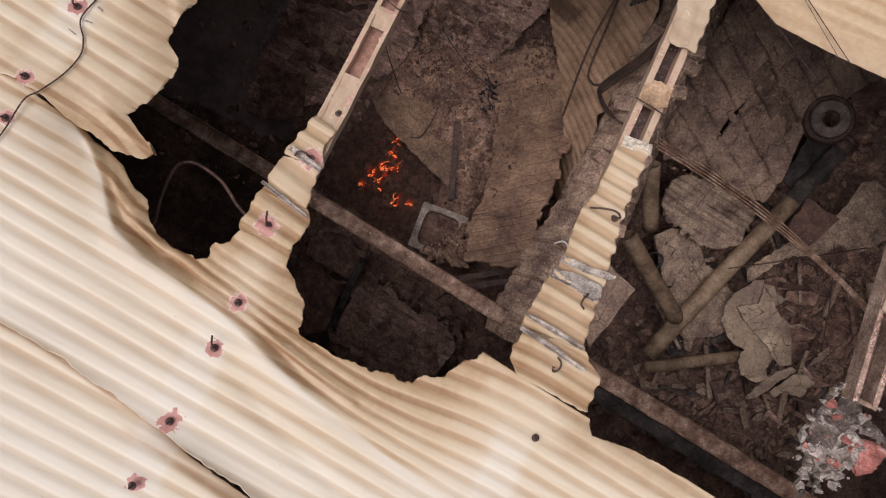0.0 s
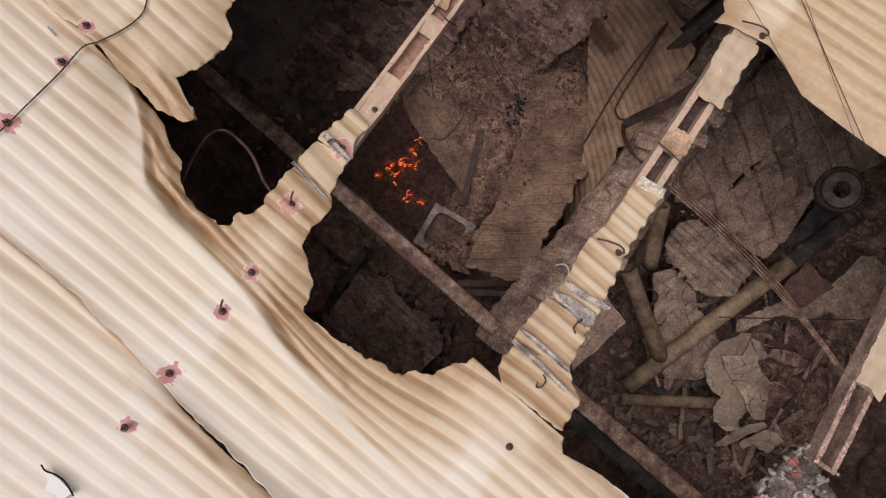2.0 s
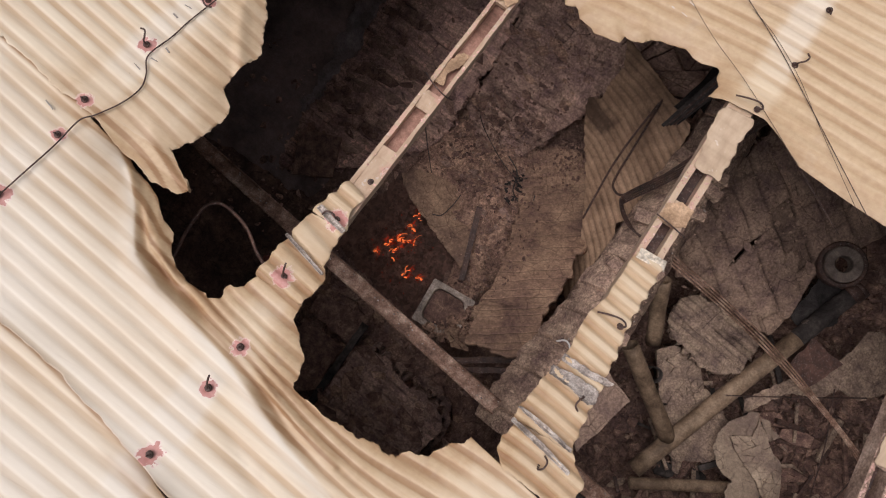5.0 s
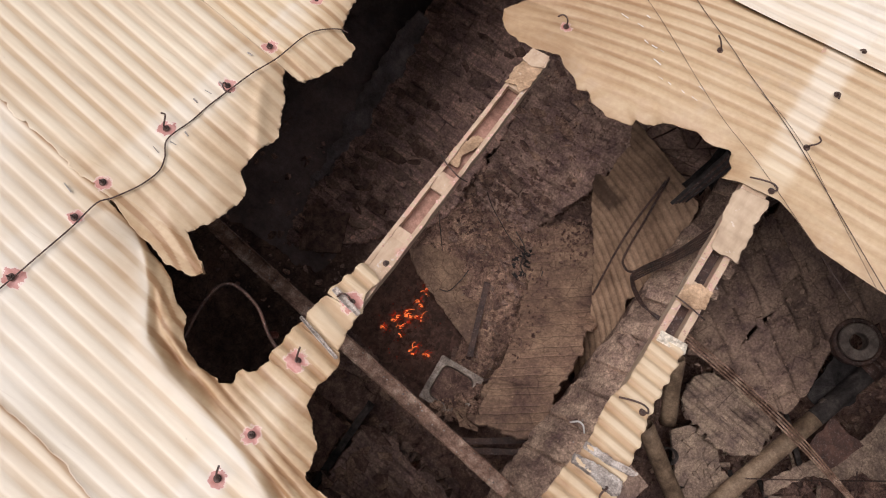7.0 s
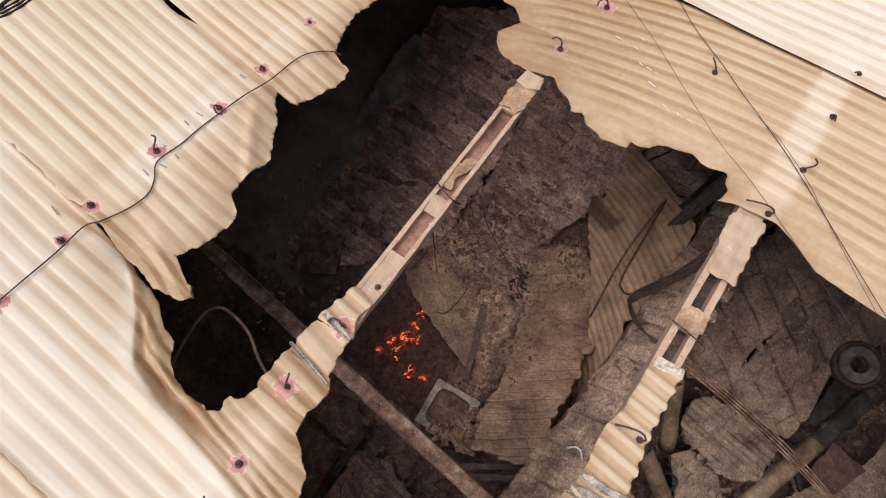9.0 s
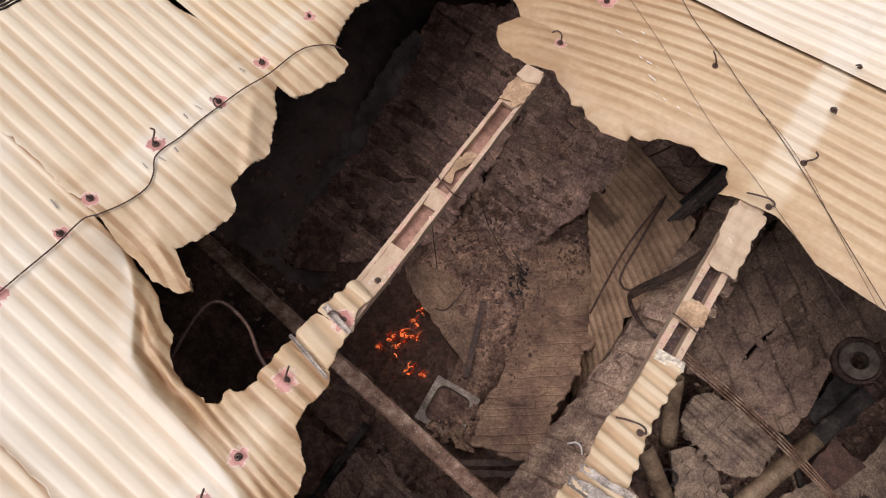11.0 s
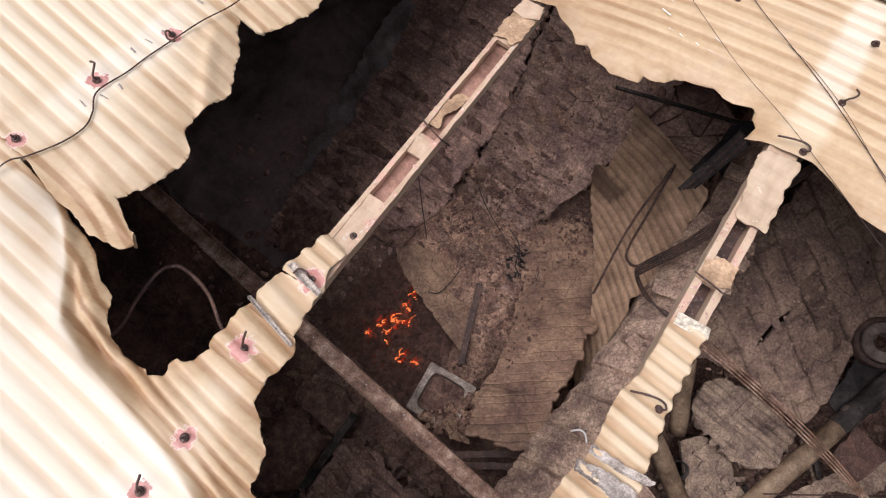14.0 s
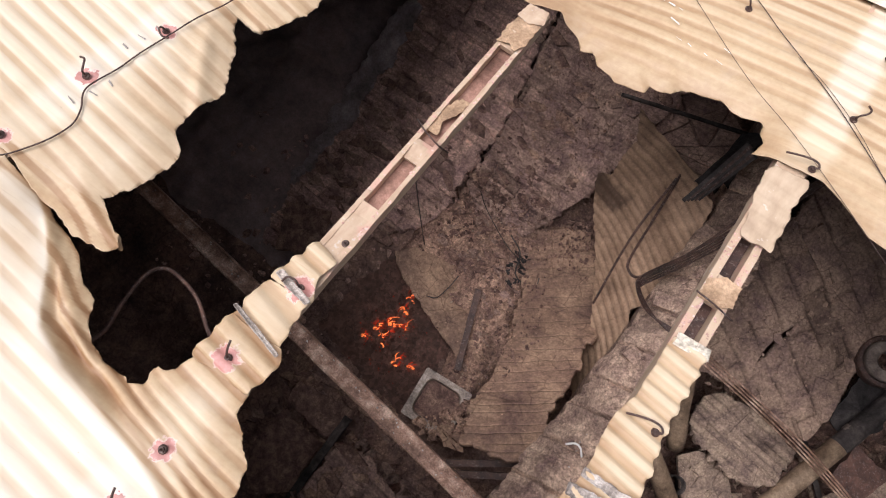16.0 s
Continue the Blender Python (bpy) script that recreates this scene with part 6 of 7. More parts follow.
def cracked_slab(points, z, thick, material, label, seed, tilt=(0.0, 0.0), cuts=7, gap=0.0028, name="plaster_slab", height=None):
    """A thin slab broken into shards by random straight cracks; each shard is a part."""
    rnd = random.Random(seed)
    cx, cy = sum(p[0] for p in points) / len(points), sum(p[1] for p in points) / len(points)
    ob = thing(name, label, name.replace("_", " "), name.replace("_", " ") + "s", Matrix.Translation((cx, cy, z)))
    shards = [[(x - cx, y - cy) for x, y in points]]
    for _ in range(cuts):
        k = max(range(len(shards)), key=lambda i: (max(p[0] for p in shards[i]) - min(p[0] for p in shards[i])) * (max(p[1] for p in shards[i]) - min(p[1] for p in shards[i])) * rnd.uniform(0.5, 1))
        poly = shards.pop(k)
        mx, my = sum(p[0] for p in poly) / len(poly), sum(p[1] for p in poly) / len(poly)
        an = rnd.uniform(0, math.pi)
        nx, ny = math.cos(an), math.sin(an)
        sides = ([], [])
        for (ax, ay), (bx, by) in zip(poly, poly[1:] + poly[:1]):
            da, db = (ax - mx) * nx + (ay - my) * ny, (bx - mx) * nx + (by - my) * ny
            sides[da > 0].append((ax, ay))
            if (da > 0) != (db > 0):
                t = da / (da - db)
                q = (ax + t * (bx - ax), ay + t * (by - ay))
                sides[0].append(q), sides[1].append(q)
        shards += [s for s in sides if len(s) > 2]
    for poly in shards:
        mx, my = sum(p[0] for p in poly) / len(poly), sum(p[1] for p in poly) / len(poly)
        rim = []
        for (ax, ay), (bx, by) in zip(poly, poly[1:] + poly[:1]):
            n = max(1, int(math.hypot(bx - ax, by - ay) / 0.035))
            for k in range(n):
                t = k / n
                x, y = ax + t * (bx - ax) + rnd.uniform(-0.005, 0.005), ay + t * (by - ay) + rnd.uniform(-0.005, 0.005)
                d = max(0.02, math.hypot(x - mx, y - my))
                rim.append((x - (x - mx) / d * gap, y - (y - my) / d * gap))
        dz, ta, tb = rnd.uniform(-0.005, 0.006), rnd.uniform(-0.10, 0.10), rnd.uniform(-0.10, 0.10)
        h = lambda x, y: tilt[0] * x + tilt[1] * y + dz + ta * (x - mx) + tb * (y - my) + (float(height(np.float64(x + cx), np.float64(y + cy))) if height else 0.0)
        bm = bmesh.new()
        tops = [bm.verts.new((x, y, h(x, y))) for x, y in rim]
        lows = [bm.verts.new((x, y, h(x, y) - thick)) for x, y in rim]
        n = len(rim)
        bm.faces.new(tops), bm.faces.new(lows[::-1])
        for i in range(n):
            bm.faces.new([tops[i], lows[i], lows[(i + 1) % n], tops[(i + 1) % n]])
        bmesh.ops.recalc_face_normals(bm, faces=list(bm.faces))
        part("shard", bm, material, ob)
    return ob


PL = "cracked pale plaster slab broken over the rubble"


def curled(outline, z, height, material, label, seed, name="plaster_sheet"):
    """A thin broken plaster sheet, domed by its own curl, with chipped edges and pits."""
    xs, ys = [p[0] for p in outline], [p[1] for p in outline]
    keep = lambda x, y, w: signed(x, y, outline) + 0.014 * np_noise(x, y, 0.12, seed, 4) - 0.03 * (np_noise(x, y, 0.35, seed + 9, 2) > 1.15)
    x, y, w, zz, f = clipped_grid(np.arange(min(xs) - 0.05, max(xs) + 0.05, 0.012), np.arange(min(ys) - 0.05, max(ys) + 0.05, 0.012), keep,
                                  lambda x, y, w: z + height(x, y) + 0.012 * np_noise(x, y, 0.25, seed + 3, 3) + 0.004 * np_noise(x, y, 0.05, seed + 4, 2), lambda x, w: w)
    ob = link_mesh(name, np.stack([x, y, zz], -1), f, material, smooth=True)
    mod = ob.modifiers.new("thickness", "SOLIDIFY")
    mod.thickness, mod.offset = 0.014, -1
    return tagged(ob, label, "plaster", "broken plaster")


PLAST_Z = lambda x, y: 0.05 * np.exp(-(((x - 3.02) * 0.75 + (y - 0.8) * 0.66) / 0.16) ** 2) - 0.10 * sstep(3.1, 3.4, x)
curled([(2.62, 0.58), (2.6, 0.72), (2.62, 0.85), (2.76, 1.07), (2.84, 1.01), (2.85, 0.85), (2.69, 0.74), (2.81, 0.66), (2.93, 0.61), (3.09, 0.54), (3.18, 0.47), (3.16, 0.3), (3.08, 0.23), (2.98, 0.2), (2.91, 0.32), (2.91, 0.42), (2.79, 0.44), (2.71, 0.49)], 0.28, PLAST_Z, M_PLASTER, "smooth pale plaster sheet curled over a pipe", 101)
cracked_slab([(2.68, 0.74), (2.83, 0.85), (2.81, 1.01), (2.92, 0.93), (3.04, 0.83), (3.16, 0.8), (3.27, 0.66), (3.37, 0.48), (3.27, 0.42), (3.15, 0.46), (3.06, 0.54), (2.91, 0.6), (2.79, 0.66)], 0.32, 0.02, M_PLASTER, PL, 2, cuts=22, gap=0.0012, height=PLAST_Z)
curled([(2.78, 1.03), (2.88, 1.04), (2.93, 1.0), (3.03, 0.98), (2.97, 0.88), (2.9, 0.94)], 0.36, lambda x, y: 0.2 * np.abs(x - 3.0), M_PLASTER, "torn flap of pale plaster standing on edge", 102)
cracked_slab([(3.0, 0.26), (3.05, 0.37), (3.15, 0.4), (3.22, 0.29), (3.15, 0.19), (3.05, 0.2)], 0.25, 0.016, M_PLASTER, "pale broken plaster flakes over the pipe end", 33, (0.10, -0.15), 5, 0.002)
curled([(3.12, 0.01), (3.26, 0.3), (3.4, 0.47), (3.45, 0.44), (3.32, 0.19), (3.21, 0.06)], 0.18, lambda x, y: 0.25 * np.abs(y - 0.25), M_PLASTER, "pale curled plaster flake on the rubble", 103)
curled([(3.5, 0.42), (3.6, 0.45), (3.7, 0.43), (3.65, 0.24), (3.5, 0.24), (3.44, 0.14), (3.37, 0.17)], 0.12, lambda x, y: 0.12 * (y - 0.3), M_PLASTER, "flat pale plaster flake on the rubble", 104)
cracked_slab([(1.77, 1.04), (1.89, 1.17), (2.03, 1.18), (2.19, 1.13), (2.37, 0.96), (2.40, 0.88), (2.23, 0.73), (2.06, 0.66)], 0.17, 0.05, M_STUCCO, "broken grey stucco slab among the pipes", 15, (-0.05, 0.1), 14, 0.0012, "stucco_slab")
curled([(2.11, 0.63), (2.21, 0.77), (2.40, 0.90), (2.33, 1.03), (2.56, 0.93), (2.78, 0.82), (2.84, 0.61), (2.69, 0.43), (2.46, 0.29), (2.21, 0.38)], 0.09, lambda x, y: 0.02 * np.sin(3 * x), M_STUCCO, "flat grey wall fragment under the pipes", 105, "wall_fragment")
curled([(2.76, 0.99), (3.02, 1.40), (3.25, 1.50), (3.35, 1.66), (3.56, 1.68), (3.81, 1.95), (3.66, 2.30), (3.45, 2.36), (3.31, 2.28), (3.27, 2.05), (3.18, 1.78), (2.96, 1.52), (2.70, 1.12)], 0.14, lambda x, y: 0.04 * np.sin(5 * x + 2 * y), M_STUCCO, "long grey wall fragment with a broken edge", 107, "wall_fragment")
curled([(-1.23, 1.20), (-1.05, 1.05), (-0.79, 0.95), (-0.48, 0.83), (-0.22, 0.74), (-0.15, 0.72), (-0.18, 0.84), (-0.30, 1.12), (-0.38, 1.40), (-0.56, 1.46), (-0.84, 1.41), (-1.10, 1.35)], -0.52, lambda x, y: -0.10 * sstep(0.10, 0.55, y - 0.78 + 0.42 * (x + 0.3)), M_FALLEN,
       "tan scorched board half buried by rubble", 108, "plaster_board")
plate([(1.177, 0.539), (1.467, 0.431), (1.398, 0.12), (1.34, -0.096), (1.153, 0.106), (1.106, 0.328)], 1.50, 0.10, M_BLOCK, "concrete_slab", "speckled concrete slab lying on the wall top", "concrete slab", 8)
plate([(2.811, 1.58), (2.856, 1.913), (3.199, 1.843), (3.057, 1.495)], 0.30, 0.10, M_RUST, "metal_box", "rusty sheet-metal box beside the flanged wheel", "box", 9, (0.0, 0.05))
plate([(-1.2, -0.30), (-0.62, -0.22), (-0.60, -0.46), (-0.72, -0.56), (-1.2, -0.50)], -0.42, 0.10, M_RUBBLE, "rubble_slab", "sooty slab of debris below the beam", "debris slab", 10)
plate([(-1.2, -0.62), (-0.72, -0.64), (-0.70, -1.15), (-0.95, -1.35), (-1.25, -1.2)], -0.62, 0.06, M_RUBBLE, "rubble_slab", "sooty flat slab of debris under the roof edge", "debris slab", 11)
plate([(-2.4, 1.0), (-1.95, 1.15), (-1.80, 0.75), (-2.2, 0.55)], -0.5, 0.08, M_RUBBLE, "rubble_slab", "sooty slab of debris in the shaded room", "debris slab", 12, (0.1, 0.1))

# crumbled concrete at the end of the bent purlin
M_REDPAINT = earthy("flaking_red_paint", (0.28, 0.10, 0.085), (0.42, 0.16, 0.13), (0.55, 0.36, 0.32), 14.0, 0.4, 0.004, 0.6, speck=False)
M_CHUNK = earthy("pale_concrete_bits", (0.20, 0.16, 0.135), (0.38, 0.32, 0.28), (0.58, 0.51, 0.46), 16.0, 0.6, 0.006)
lump = thing("concrete_lump", "crumbled ash-grey concrete with red paint at the purlin end", "concrete lump")
rnd = random.Random(44)
M_ASH = earthy("ash_concrete", (0.07, 0.052, 0.045), (0.16, 0.125, 0.108), (0.36, 0.31, 0.275), 12.0, 0.8, 0.02)
bm = bmesh.new()
bmesh.ops.create_icosphere(bm, subdivisions=5, radius=1.0)
for v in bm.verts:
    p = Vector((v.co.x * 0.075, v.co.y * 0.17, v.co.z * 0.045))
    k = 1 + 0.30 * noise.noise(p * 12) + 0.14 * noise.noise(p * 40) + 0.05 * noise.noise(p * 110)
    v.co = p * k
core = part("core", bm, M_ASH, lump)
core.matrix_world = pose(1.97, 0.06, 3.445, 0, 0, 8)
for k in range(130):
    t = rnd.random()
    x, y = 1.99 + rnd.uniform(-0.13, 0.14), 0.30 - 0.50 * t + rnd.uniform(-0.04, 0.04)
    s = rnd.uniform(0.012, 0.055)
    c = part("chunk", chunk_bm(s, s * rnd.uniform(0.6, 1), s * rnd.uniform(0.4, 0.8), 300 + k, 14), rnd.choice((M_ASH, M_CHUNK, M_CHUNK, M_CHUNK, M_REDPAINT)), lump)
    c.matrix_world = pose(x, y, 3.50 - 2.2 * (x - 1.99) ** 2 + rnd.uniform(-0.03, 0.03), rnd.uniform(0, 90), rnd.uniform(0, 90), rnd.uniform(0, 360))

for outline, z, material, label in (([(1.97, 0.12), (1.93, 0.2), (1.94, 0.28), (1.99, 0.28), (2.05, 0.25), (2.06, 0.17), (2.01, 0.11)], 3.50, M_ASH, "broken dark grey concrete lump"), ([(1.89, -0.01), (1.94, 0.06), (2.05, 0.16), (2.13, 0.12), (2.14, 0.01), (2.03, -0.11), (1.92, -0.04)], 3.475, M_CHUNK, "crumbled pale concrete"), ([(2.14, 0.03), (2.11, 0.13), (2.21, 0.14), (2.27, 0.13), (2.24, 0.01), (2.18, -0.04)], 3.455, M_REDPAINT, "flaking red painted face"), ([(2.08, 0.18), (2.14, 0.21), (2.22, 0.17), (2.25, 0.13), (2.2, 0.14), (2.1, 0.14)], 3.475, M_ASH, "grey broken plate with a bolt hole")):
    xs, ys = [p[0] for p in outline], [p[1] for p in outline]
    x, y, w, zz, f = clipped_grid(np.arange(min(xs) - 0.02, max(xs) + 0.02, 0.006), np.arange(min(ys) - 0.02, max(ys) + 0.02, 0.006), lambda x, y, w: signed(x, y, outline) + 0.012 * np_noise(x, y, 0.06, 45, 3),
                                  lambda x, y, w: z + 0.022 * np.abs(np_noise(x, y, 0.09, 46, 4)) - 0.03 * sstep(0.02, -0.01, signed(x, y, outline)), lambda x, w: w)
    piece = link_mesh("broken_face", np.stack([x, y, zz], -1), f, material, lump, label=label)
    mod = piece.modifiers.new("thickness", "SOLIDIFY")
    mod.thickness, mod.offset = 0.04, -1

# torn metal straps across the purlins
def torn_strap(corners, label, seed, rise=0.012, fray=0.006, material=None, up=0.022, name="torn_strap"):
    """A ragged flaking strip over the purlin, its long edges turned up."""
    xs, ys = [p[0] for p in corners], [p[1] for p in corners]
    x, y, w, z, f = clipped_grid(np.arange(min(xs) - 0.01, max(xs) + 0.01, 0.004), np.arange(min(ys) - 0.01, max(ys) + 0.01, 0.003),
                                 lambda x, y, w: signed(x, y, corners) + fray * np_noise(x, y, 0.05, seed, 3),
                                 lambda x, y, w: roof_z(x, y) + up + rise * np.exp(-np.maximum(signed(x, y, corners), 0) / 0.004) + 0.004 * np_noise(x, y, 0.06, seed + 1, 3), lambda x, w: w)
    ob = link_mesh(name, np.stack([x, y, z], -1), f, material or M_FLAKE, smooth=True)
    mod = ob.modifiers.new("thickness", "SOLIDIFY")
    mod.thickness, mod.offset = 0.003, -1
    return tagged(ob, label, name.replace("_", " "), "straps on the purlins" if name == "torn_strap" else "crusts on the purlins")


torn_strap([(0.56, 0.285), (0.565, 0.315), (0.70, 0.318), (0.81, 0.325), (0.81, 0.300), (0.68, 0.285)], "flaking whitish metal strap across the purlin", 201)
torn_strap([(0.55, 0.205), (0.545, 0.245), (0.66, 0.262), (0.775, 0.262), (0.785, 0.205), (0.76, 0.185), (0.66, 0.205)], "broad flaking whitish metal strap under a hook bolt", 203)
torn_strap([(0.51, 0.010), (0.53, 0.020), (0.66, 0.010), (0.80, -0.012), (0.80, -0.026), (0.64, -0.008)], "torn sheet edge curled up across the purlin", 205, 0.018, 0.003)
torn_strap([(0.52, -0.055), (0.52, -0.040), (0.68, -0.060), (0.84, -0.095), (0.84, -0.110), (0.66, -0.078)], "torn sheet edge curled up across the purlin", 207, 0.018, 0.003)
torn_strap([(-0.755, 0.055), (-0.75, 0.066), (-0.62, 0.036), (-0.515, 0.008), (-0.52, -0.002), (-0.63, 0.024)], "torn bright metal edge lapped across the slotted purlin", 209, 0.014, 0.002)
torn_strap([(-0.72, 0.235), (-0.71, 0.258), (-0.62, 0.238), (-0.555, 0.222), (-0.56, 0.204), (-0.64, 0.214)], "torn bright metal edge lapped across the slotted purlin", 211, 0.014, 0.004)
MUD = "tan crust of mud and paint on the purlin"
torn_strap([(-0.695, 1.675), (-0.705, 1.78), (-0.69, 1.85), (-0.575, 1.855), (-0.572, 1.72), (-0.60, 1.665), (-0.64, 1.69)], MUD, 221, 0.002, 0.006, M_MUD, -0.012, "mud_crust")
torn_strap([(-0.70, 1.855), (-0.69, 1.95), (-0.585, 1.95), (-0.565, 1.87), (-0.63, 1.84)], "pinkish primed metal tab at the purlin end", 223, 0.001, 0.002, M_PURLIN, -0.006, "metal_tab")
torn_strap([(-0.69, 1.10), (-0.70, 1.19), (-0.655, 1.30), (-0.60, 1.33), (-0.605, 1.25), (-0.64, 1.17), (-0.62, 1.10)], MUD, 225, 0.002, 0.008, M_MUD, -0.030, "mud_crust")
torn_strap([(0.605, 1.10), (0.60, 1.19), (0.66, 1.225), (0.725, 1.215), (0.73, 1.13), (0.68, 1.095)], MUD, 227, 0.003, 0.008, M_MUD, -0.014, "mud_crust")
M_CREAM = earthy("cream_mortar", (0.50, 0.42, 0.33), (0.66, 0.58, 0.47), (0.75, 0.68, 0.58), 8.0, 0.4, 0.006)
cap = part("mortar_cap", box_bm(0.14, 0.05, 0.02, (0, 0, 0), 0.006, 0.006, 4), M_CREAM)
cap.matrix_world = pose(*on_roof(0.672, 0.905, 0.012), -10, 0, 3)
tagged(cap, "pale mortar cap at the end of the sheet strip", "mortar cap")

scatter("basin_rubble", [(-0.02, -0.05), (0.30, 0.05), (0.34, 0.45), (0.16, 0.42), (0.02, 0.2), (-0.16, 0.03)], 300, 0.015, 0.11, M_DUST, "broken plaster bits over the basin corner", 91, 0.0, lambda x, y: -0.40 + 0.15 * (x + 0.05))
cracked_slab([(0.05, 0.10), (0.20, 0.00), (0.36, 0.06), (0.28, 0.16), (0.12, 0.18)], 0.10, 0.03, M_FALLEN, "broken plaster pieces at the foot of the leaning slab", 16, (0.9, -0.5), 3, 0.01, "plaster_piece")

cracked_slab([(0.15, 3.10), (0.55, 2.92), (0.95, 2.72), (1.05, 3.30), (0.45, 3.70), (0.15, 3.60)], 0.62, 0.08, M_BRICK, "sooty broken masonry behind the fallen sheet", 18, (0.3, 0.1), 10, 0.01, "masonry_slab")

scatter("slab_edge_rubble", [(-1.15, 1.85), (0.1, 1.80), (0.35, 2.1), (0.4, 2.6), (0.1, 2.75), (-0.1, 2.35), (-1.1, 2.25)], 350, 0.010, 0.06, M_RUBBLE, "brown crumbs along the foot of the sloping slab", 92, 0.0,
        lambda x, y: -0.56 + 0.8 * max(0.0, y - 2.02) + rnd.uniform(0, 0.06))
scatter("slab_dust", [(-1.0, 2.1), (0.0, 2.1), (0.0, 3.3), (-1.0, 3.3)], 700, 0.006, 0.04, M_RUBBLE, "small crumbs lying on the sloping slab", 93, 0.0, lambda x, y: -0.58 + 0.8 * (y - 2.10) + 0.1 * (x + 0.42) + 0.052)
scatter("panel_crumbs", [(1.25, 1.9), (1.5, 1.5), (2.3, 1.9), (2.3, 2.6), (2.4, 3.1), (1.3, 3.2)], 500, 0.008, 0.045, M_BLOCK, "small crumbs lying on the block masonry", 94, 0.0,
        lambda x, y: 0.62 - 0.36 * ((x - 1.75) * 0.92 - (y - 2.25) * 0.39) + 0.20 * ((x - 1.75) * 0.39 + (y - 2.25) * 0.92) + 0.056)


def rag(points, drop, material, label, seed):
    """A charred sheet hanging in folds between a few top points."""
    top = smooth_line(points, 8)
    rows = 14
    verts, faces = [], []
    for j in range(rows + 1):
        for i, p in enumerate(top):
            f = j / rows
            k = 0.5 + 0.7 * noise.noise((i * 0.5, seed, 1.0))
            verts.append(p + Vector((0.05 * math.sin(i * 1.1 + f * 2) * f, 0.04 * math.cos(i * 0.9) * f - 0.20 * f, -drop * f * (0.7 + k * 0.5))))
    n = len(top)
    for j in range(rows):
        for i in range(n - 1):
            q = j * n + i
            faces.append((q, q + 1, q + n + 1, q + n))
    ob = link_mesh("charred_sheet", verts, faces, material, smooth=True)
    mod = ob.modifiers.new("thickness", "SOLIDIFY")
    mod.thickness = 0.004
    return tagged(ob, label, "charred sheet")


rag([(0.62, 2.80, 1.75), (0.68, 2.84, 1.78), (0.78, 2.88, 1.8)], 0.55, M_SOOT, "black charred sheeting crumpled beside the wall", 3)
for k in range(5):
    o = 0.035 * k
    timber((0.70 + o * 0.6, 2.80 - o * 0.4, 1.72), (0.57 + o * 0.7, 2.30 + o, 1.50 - o), 0.025, 0.02, "charred lath leaning on the fallen sheet", M_RUSTDARK if k % 2 else M_CHAR, 40 + k)

# rubble lapping over the edge of the leaning slab
slab_edge_z = lambda x, y: float(slab_z(np.float64(x), np.float64(y))) + 0.012
scatter("slab_margin_rubble", [(0.16, 0.42), (0.14, 1.1), (-0.16, 1.75), (-0.30, 2.25), (-0.05, 2.30), (0.10, 1.85), (0.36, 1.25), (0.32, 0.62)], 350, 0.006, 0.045, M_RUBBLE, "brown crumbs lapping over the leaning slab", 95, 0.0, slab_edge_z)
scatter("slab_top_dust", [(-0.25, 2.0), (0.1, 2.5), (0.42, 2.35), (0.45, 1.9), (0.1, 1.9)], 200, 0.008, 0.05, M_RUBBLE, "brown crumbs on the head of the leaning slab", 96, 0.03, slab_edge_z)

# scrap of red cloth on the rubble
red = part("red_rag", chunk_bm(0.12, 0.09, 0.05, 5, 18), M_REDPAINT)
red.matrix_world = pose(-1.91, -0.33, -0.66, 8, 0, 40)
tagged(red, "small scorched red rag lying on the rubble", "rag")
# Added black plate stands in for the shaded gap below the wheel.
plate([(2.62, 2.40), (2.58, 1.96), (2.74, 1.90), (2.96, 2.12), (2.84, 2.42)], 0.34, 0.03, M_SOOT, "charred_board", "black plate put in for the shaded gap beneath the flanged wheel", "board", 21, (0.05, 0.05))

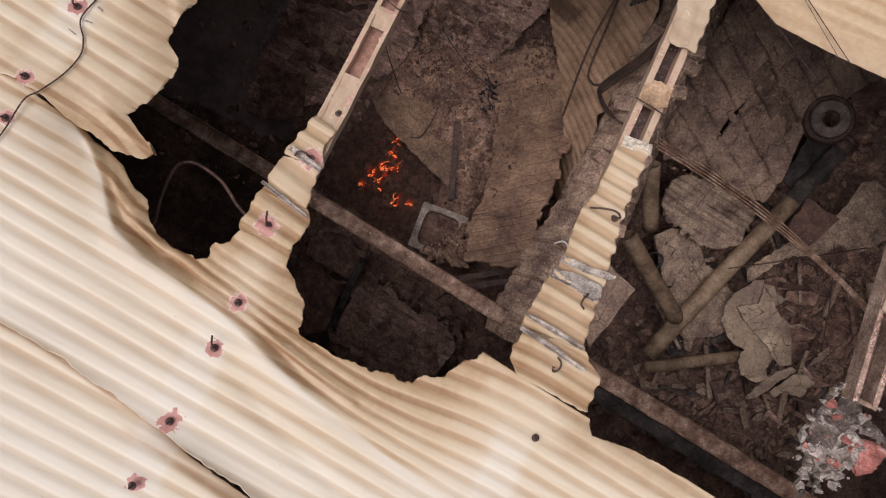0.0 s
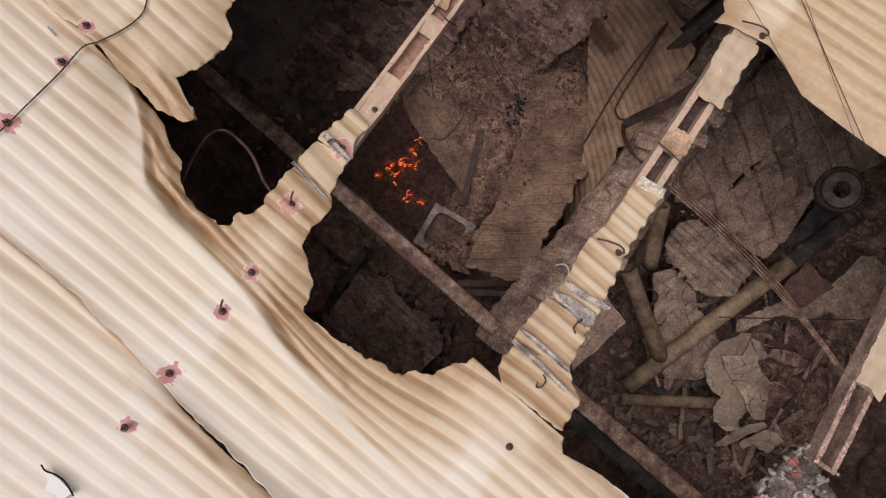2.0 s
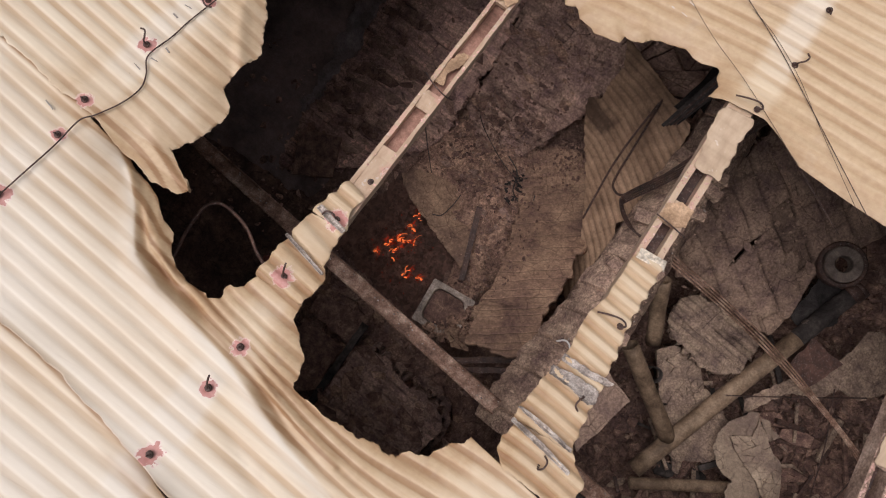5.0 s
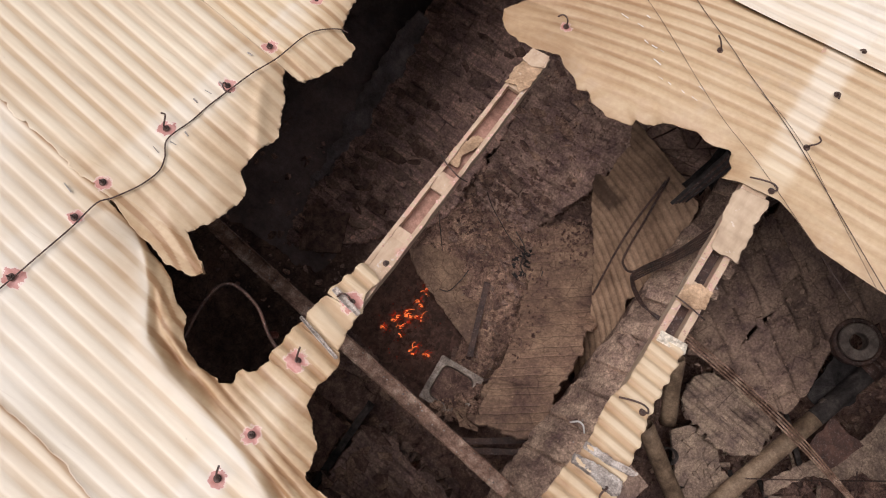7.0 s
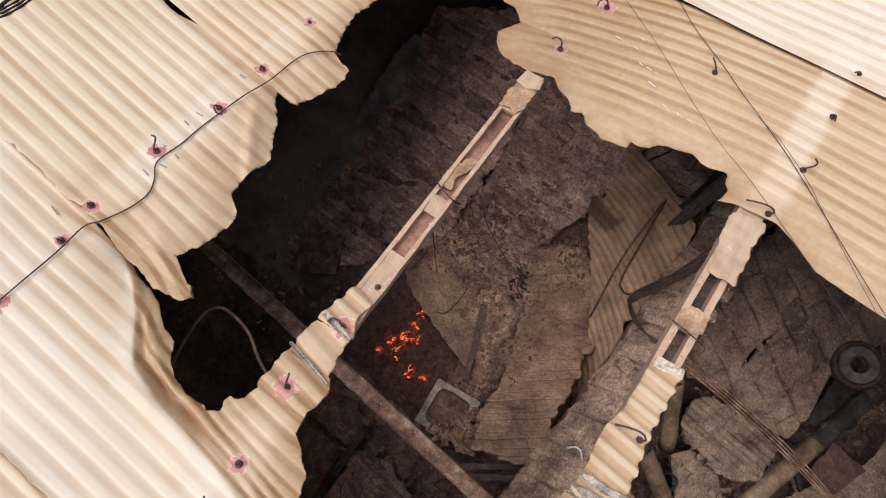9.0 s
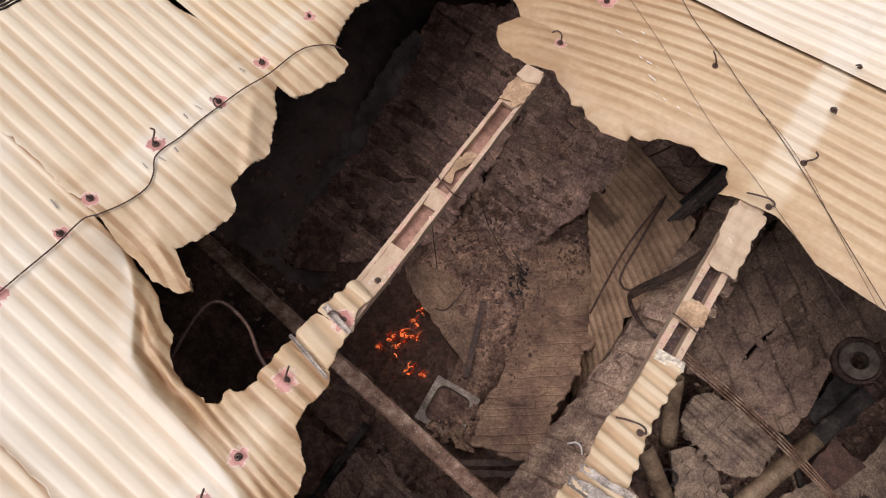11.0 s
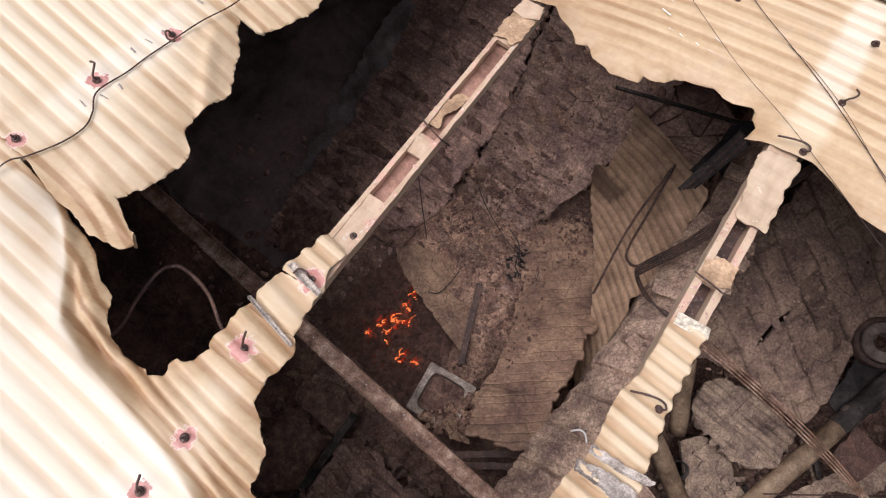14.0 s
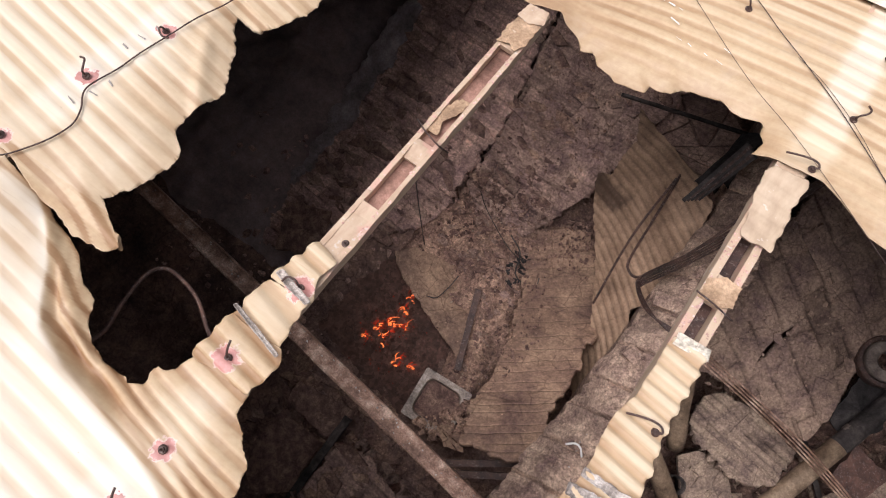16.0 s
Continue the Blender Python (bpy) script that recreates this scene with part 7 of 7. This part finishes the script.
# torn flap of paint; an added black line draws the dark slit beside it
flap = plate([(-0.79, -1.485), (-0.75, -1.478), (-0.70, -1.49), (-0.645, -1.515), (-0.67, -1.56), (-0.735, -1.555)], 3.946, 0.003, M_NICK, "paint_flap", "curled white flap of paint on the pale sheet", "paint flap", 22, (-0.10, 0.12))
wire([(-0.805, -1.475, 3.962), (-0.775, -1.485, 3.962), (-0.74, -1.478, 3.957), (-0.69, -1.485, 3.950), (-0.635, -1.515, 3.944)], 0.0035, "burnt_strip", "thin black line put in for the dark slit along the paint flap", "strip", M_SOOT)

# burnt cables and a black pipe end
for pts_, r in ((((-0.39, 1.95, -0.38), (-0.22, 1.85, -0.37), (-0.15, 1.67, -0.40), (-0.03, 1.63, -0.40), (0.07, 1.68, -0.36), (0.06, 1.75, -0.36)), 0.010),
                 (((-0.88, 2.15, -0.40), (-0.73, 2.04, -0.42), (-0.42, 1.87, -0.40), (-0.20, 1.80, -0.38), (-0.10, 1.86, -0.38)), 0.007),
                 (((-0.72, 1.02, -0.50), (-0.63, 1.06, -0.48), (-0.59, 1.21, -0.47), (-0.58, 1.35, -0.47)), 0.008)):
    wire(pts_, r * 0.7, "burnt_cable", "burnt cable curling on the dusty heap", "cable", M_CHAR, group="burnt cables on the heap")
stub_pipe = part("black_pipe_stub", tube_bm([(1.86, 0.83, 0.02), (1.86, 0.83, 0.15), (1.86, 0.83, 0.27)], 0.075, 20, 1.0, 0.006), M_CHAR, smooth=True)
tagged(stub_pipe, "short black pipe end standing in the rubble", "pipe", "loose pipes")

# pale flakes and a bent strip on the wall top
scatter("wall_flakes", [(0.80, -0.2), (1.2, -0.2), (1.2, 2.6), (0.95, 2.6), (0.86, 0.8)], 60, 0.008, 0.035, M_FLAKE, "pale flakes of paint and ash on the wall top", 97, 0.02, lambda x, y: 1.40, 0.25)
wire([(0.80, 0.50, 1.41), (0.84, 0.535, 1.45), (0.88, 0.53, 1.46), (0.92, 0.49, 1.44)], 0.007, "bent_strip", "bent white strip lying on the wall top", "strip", M_NICK)
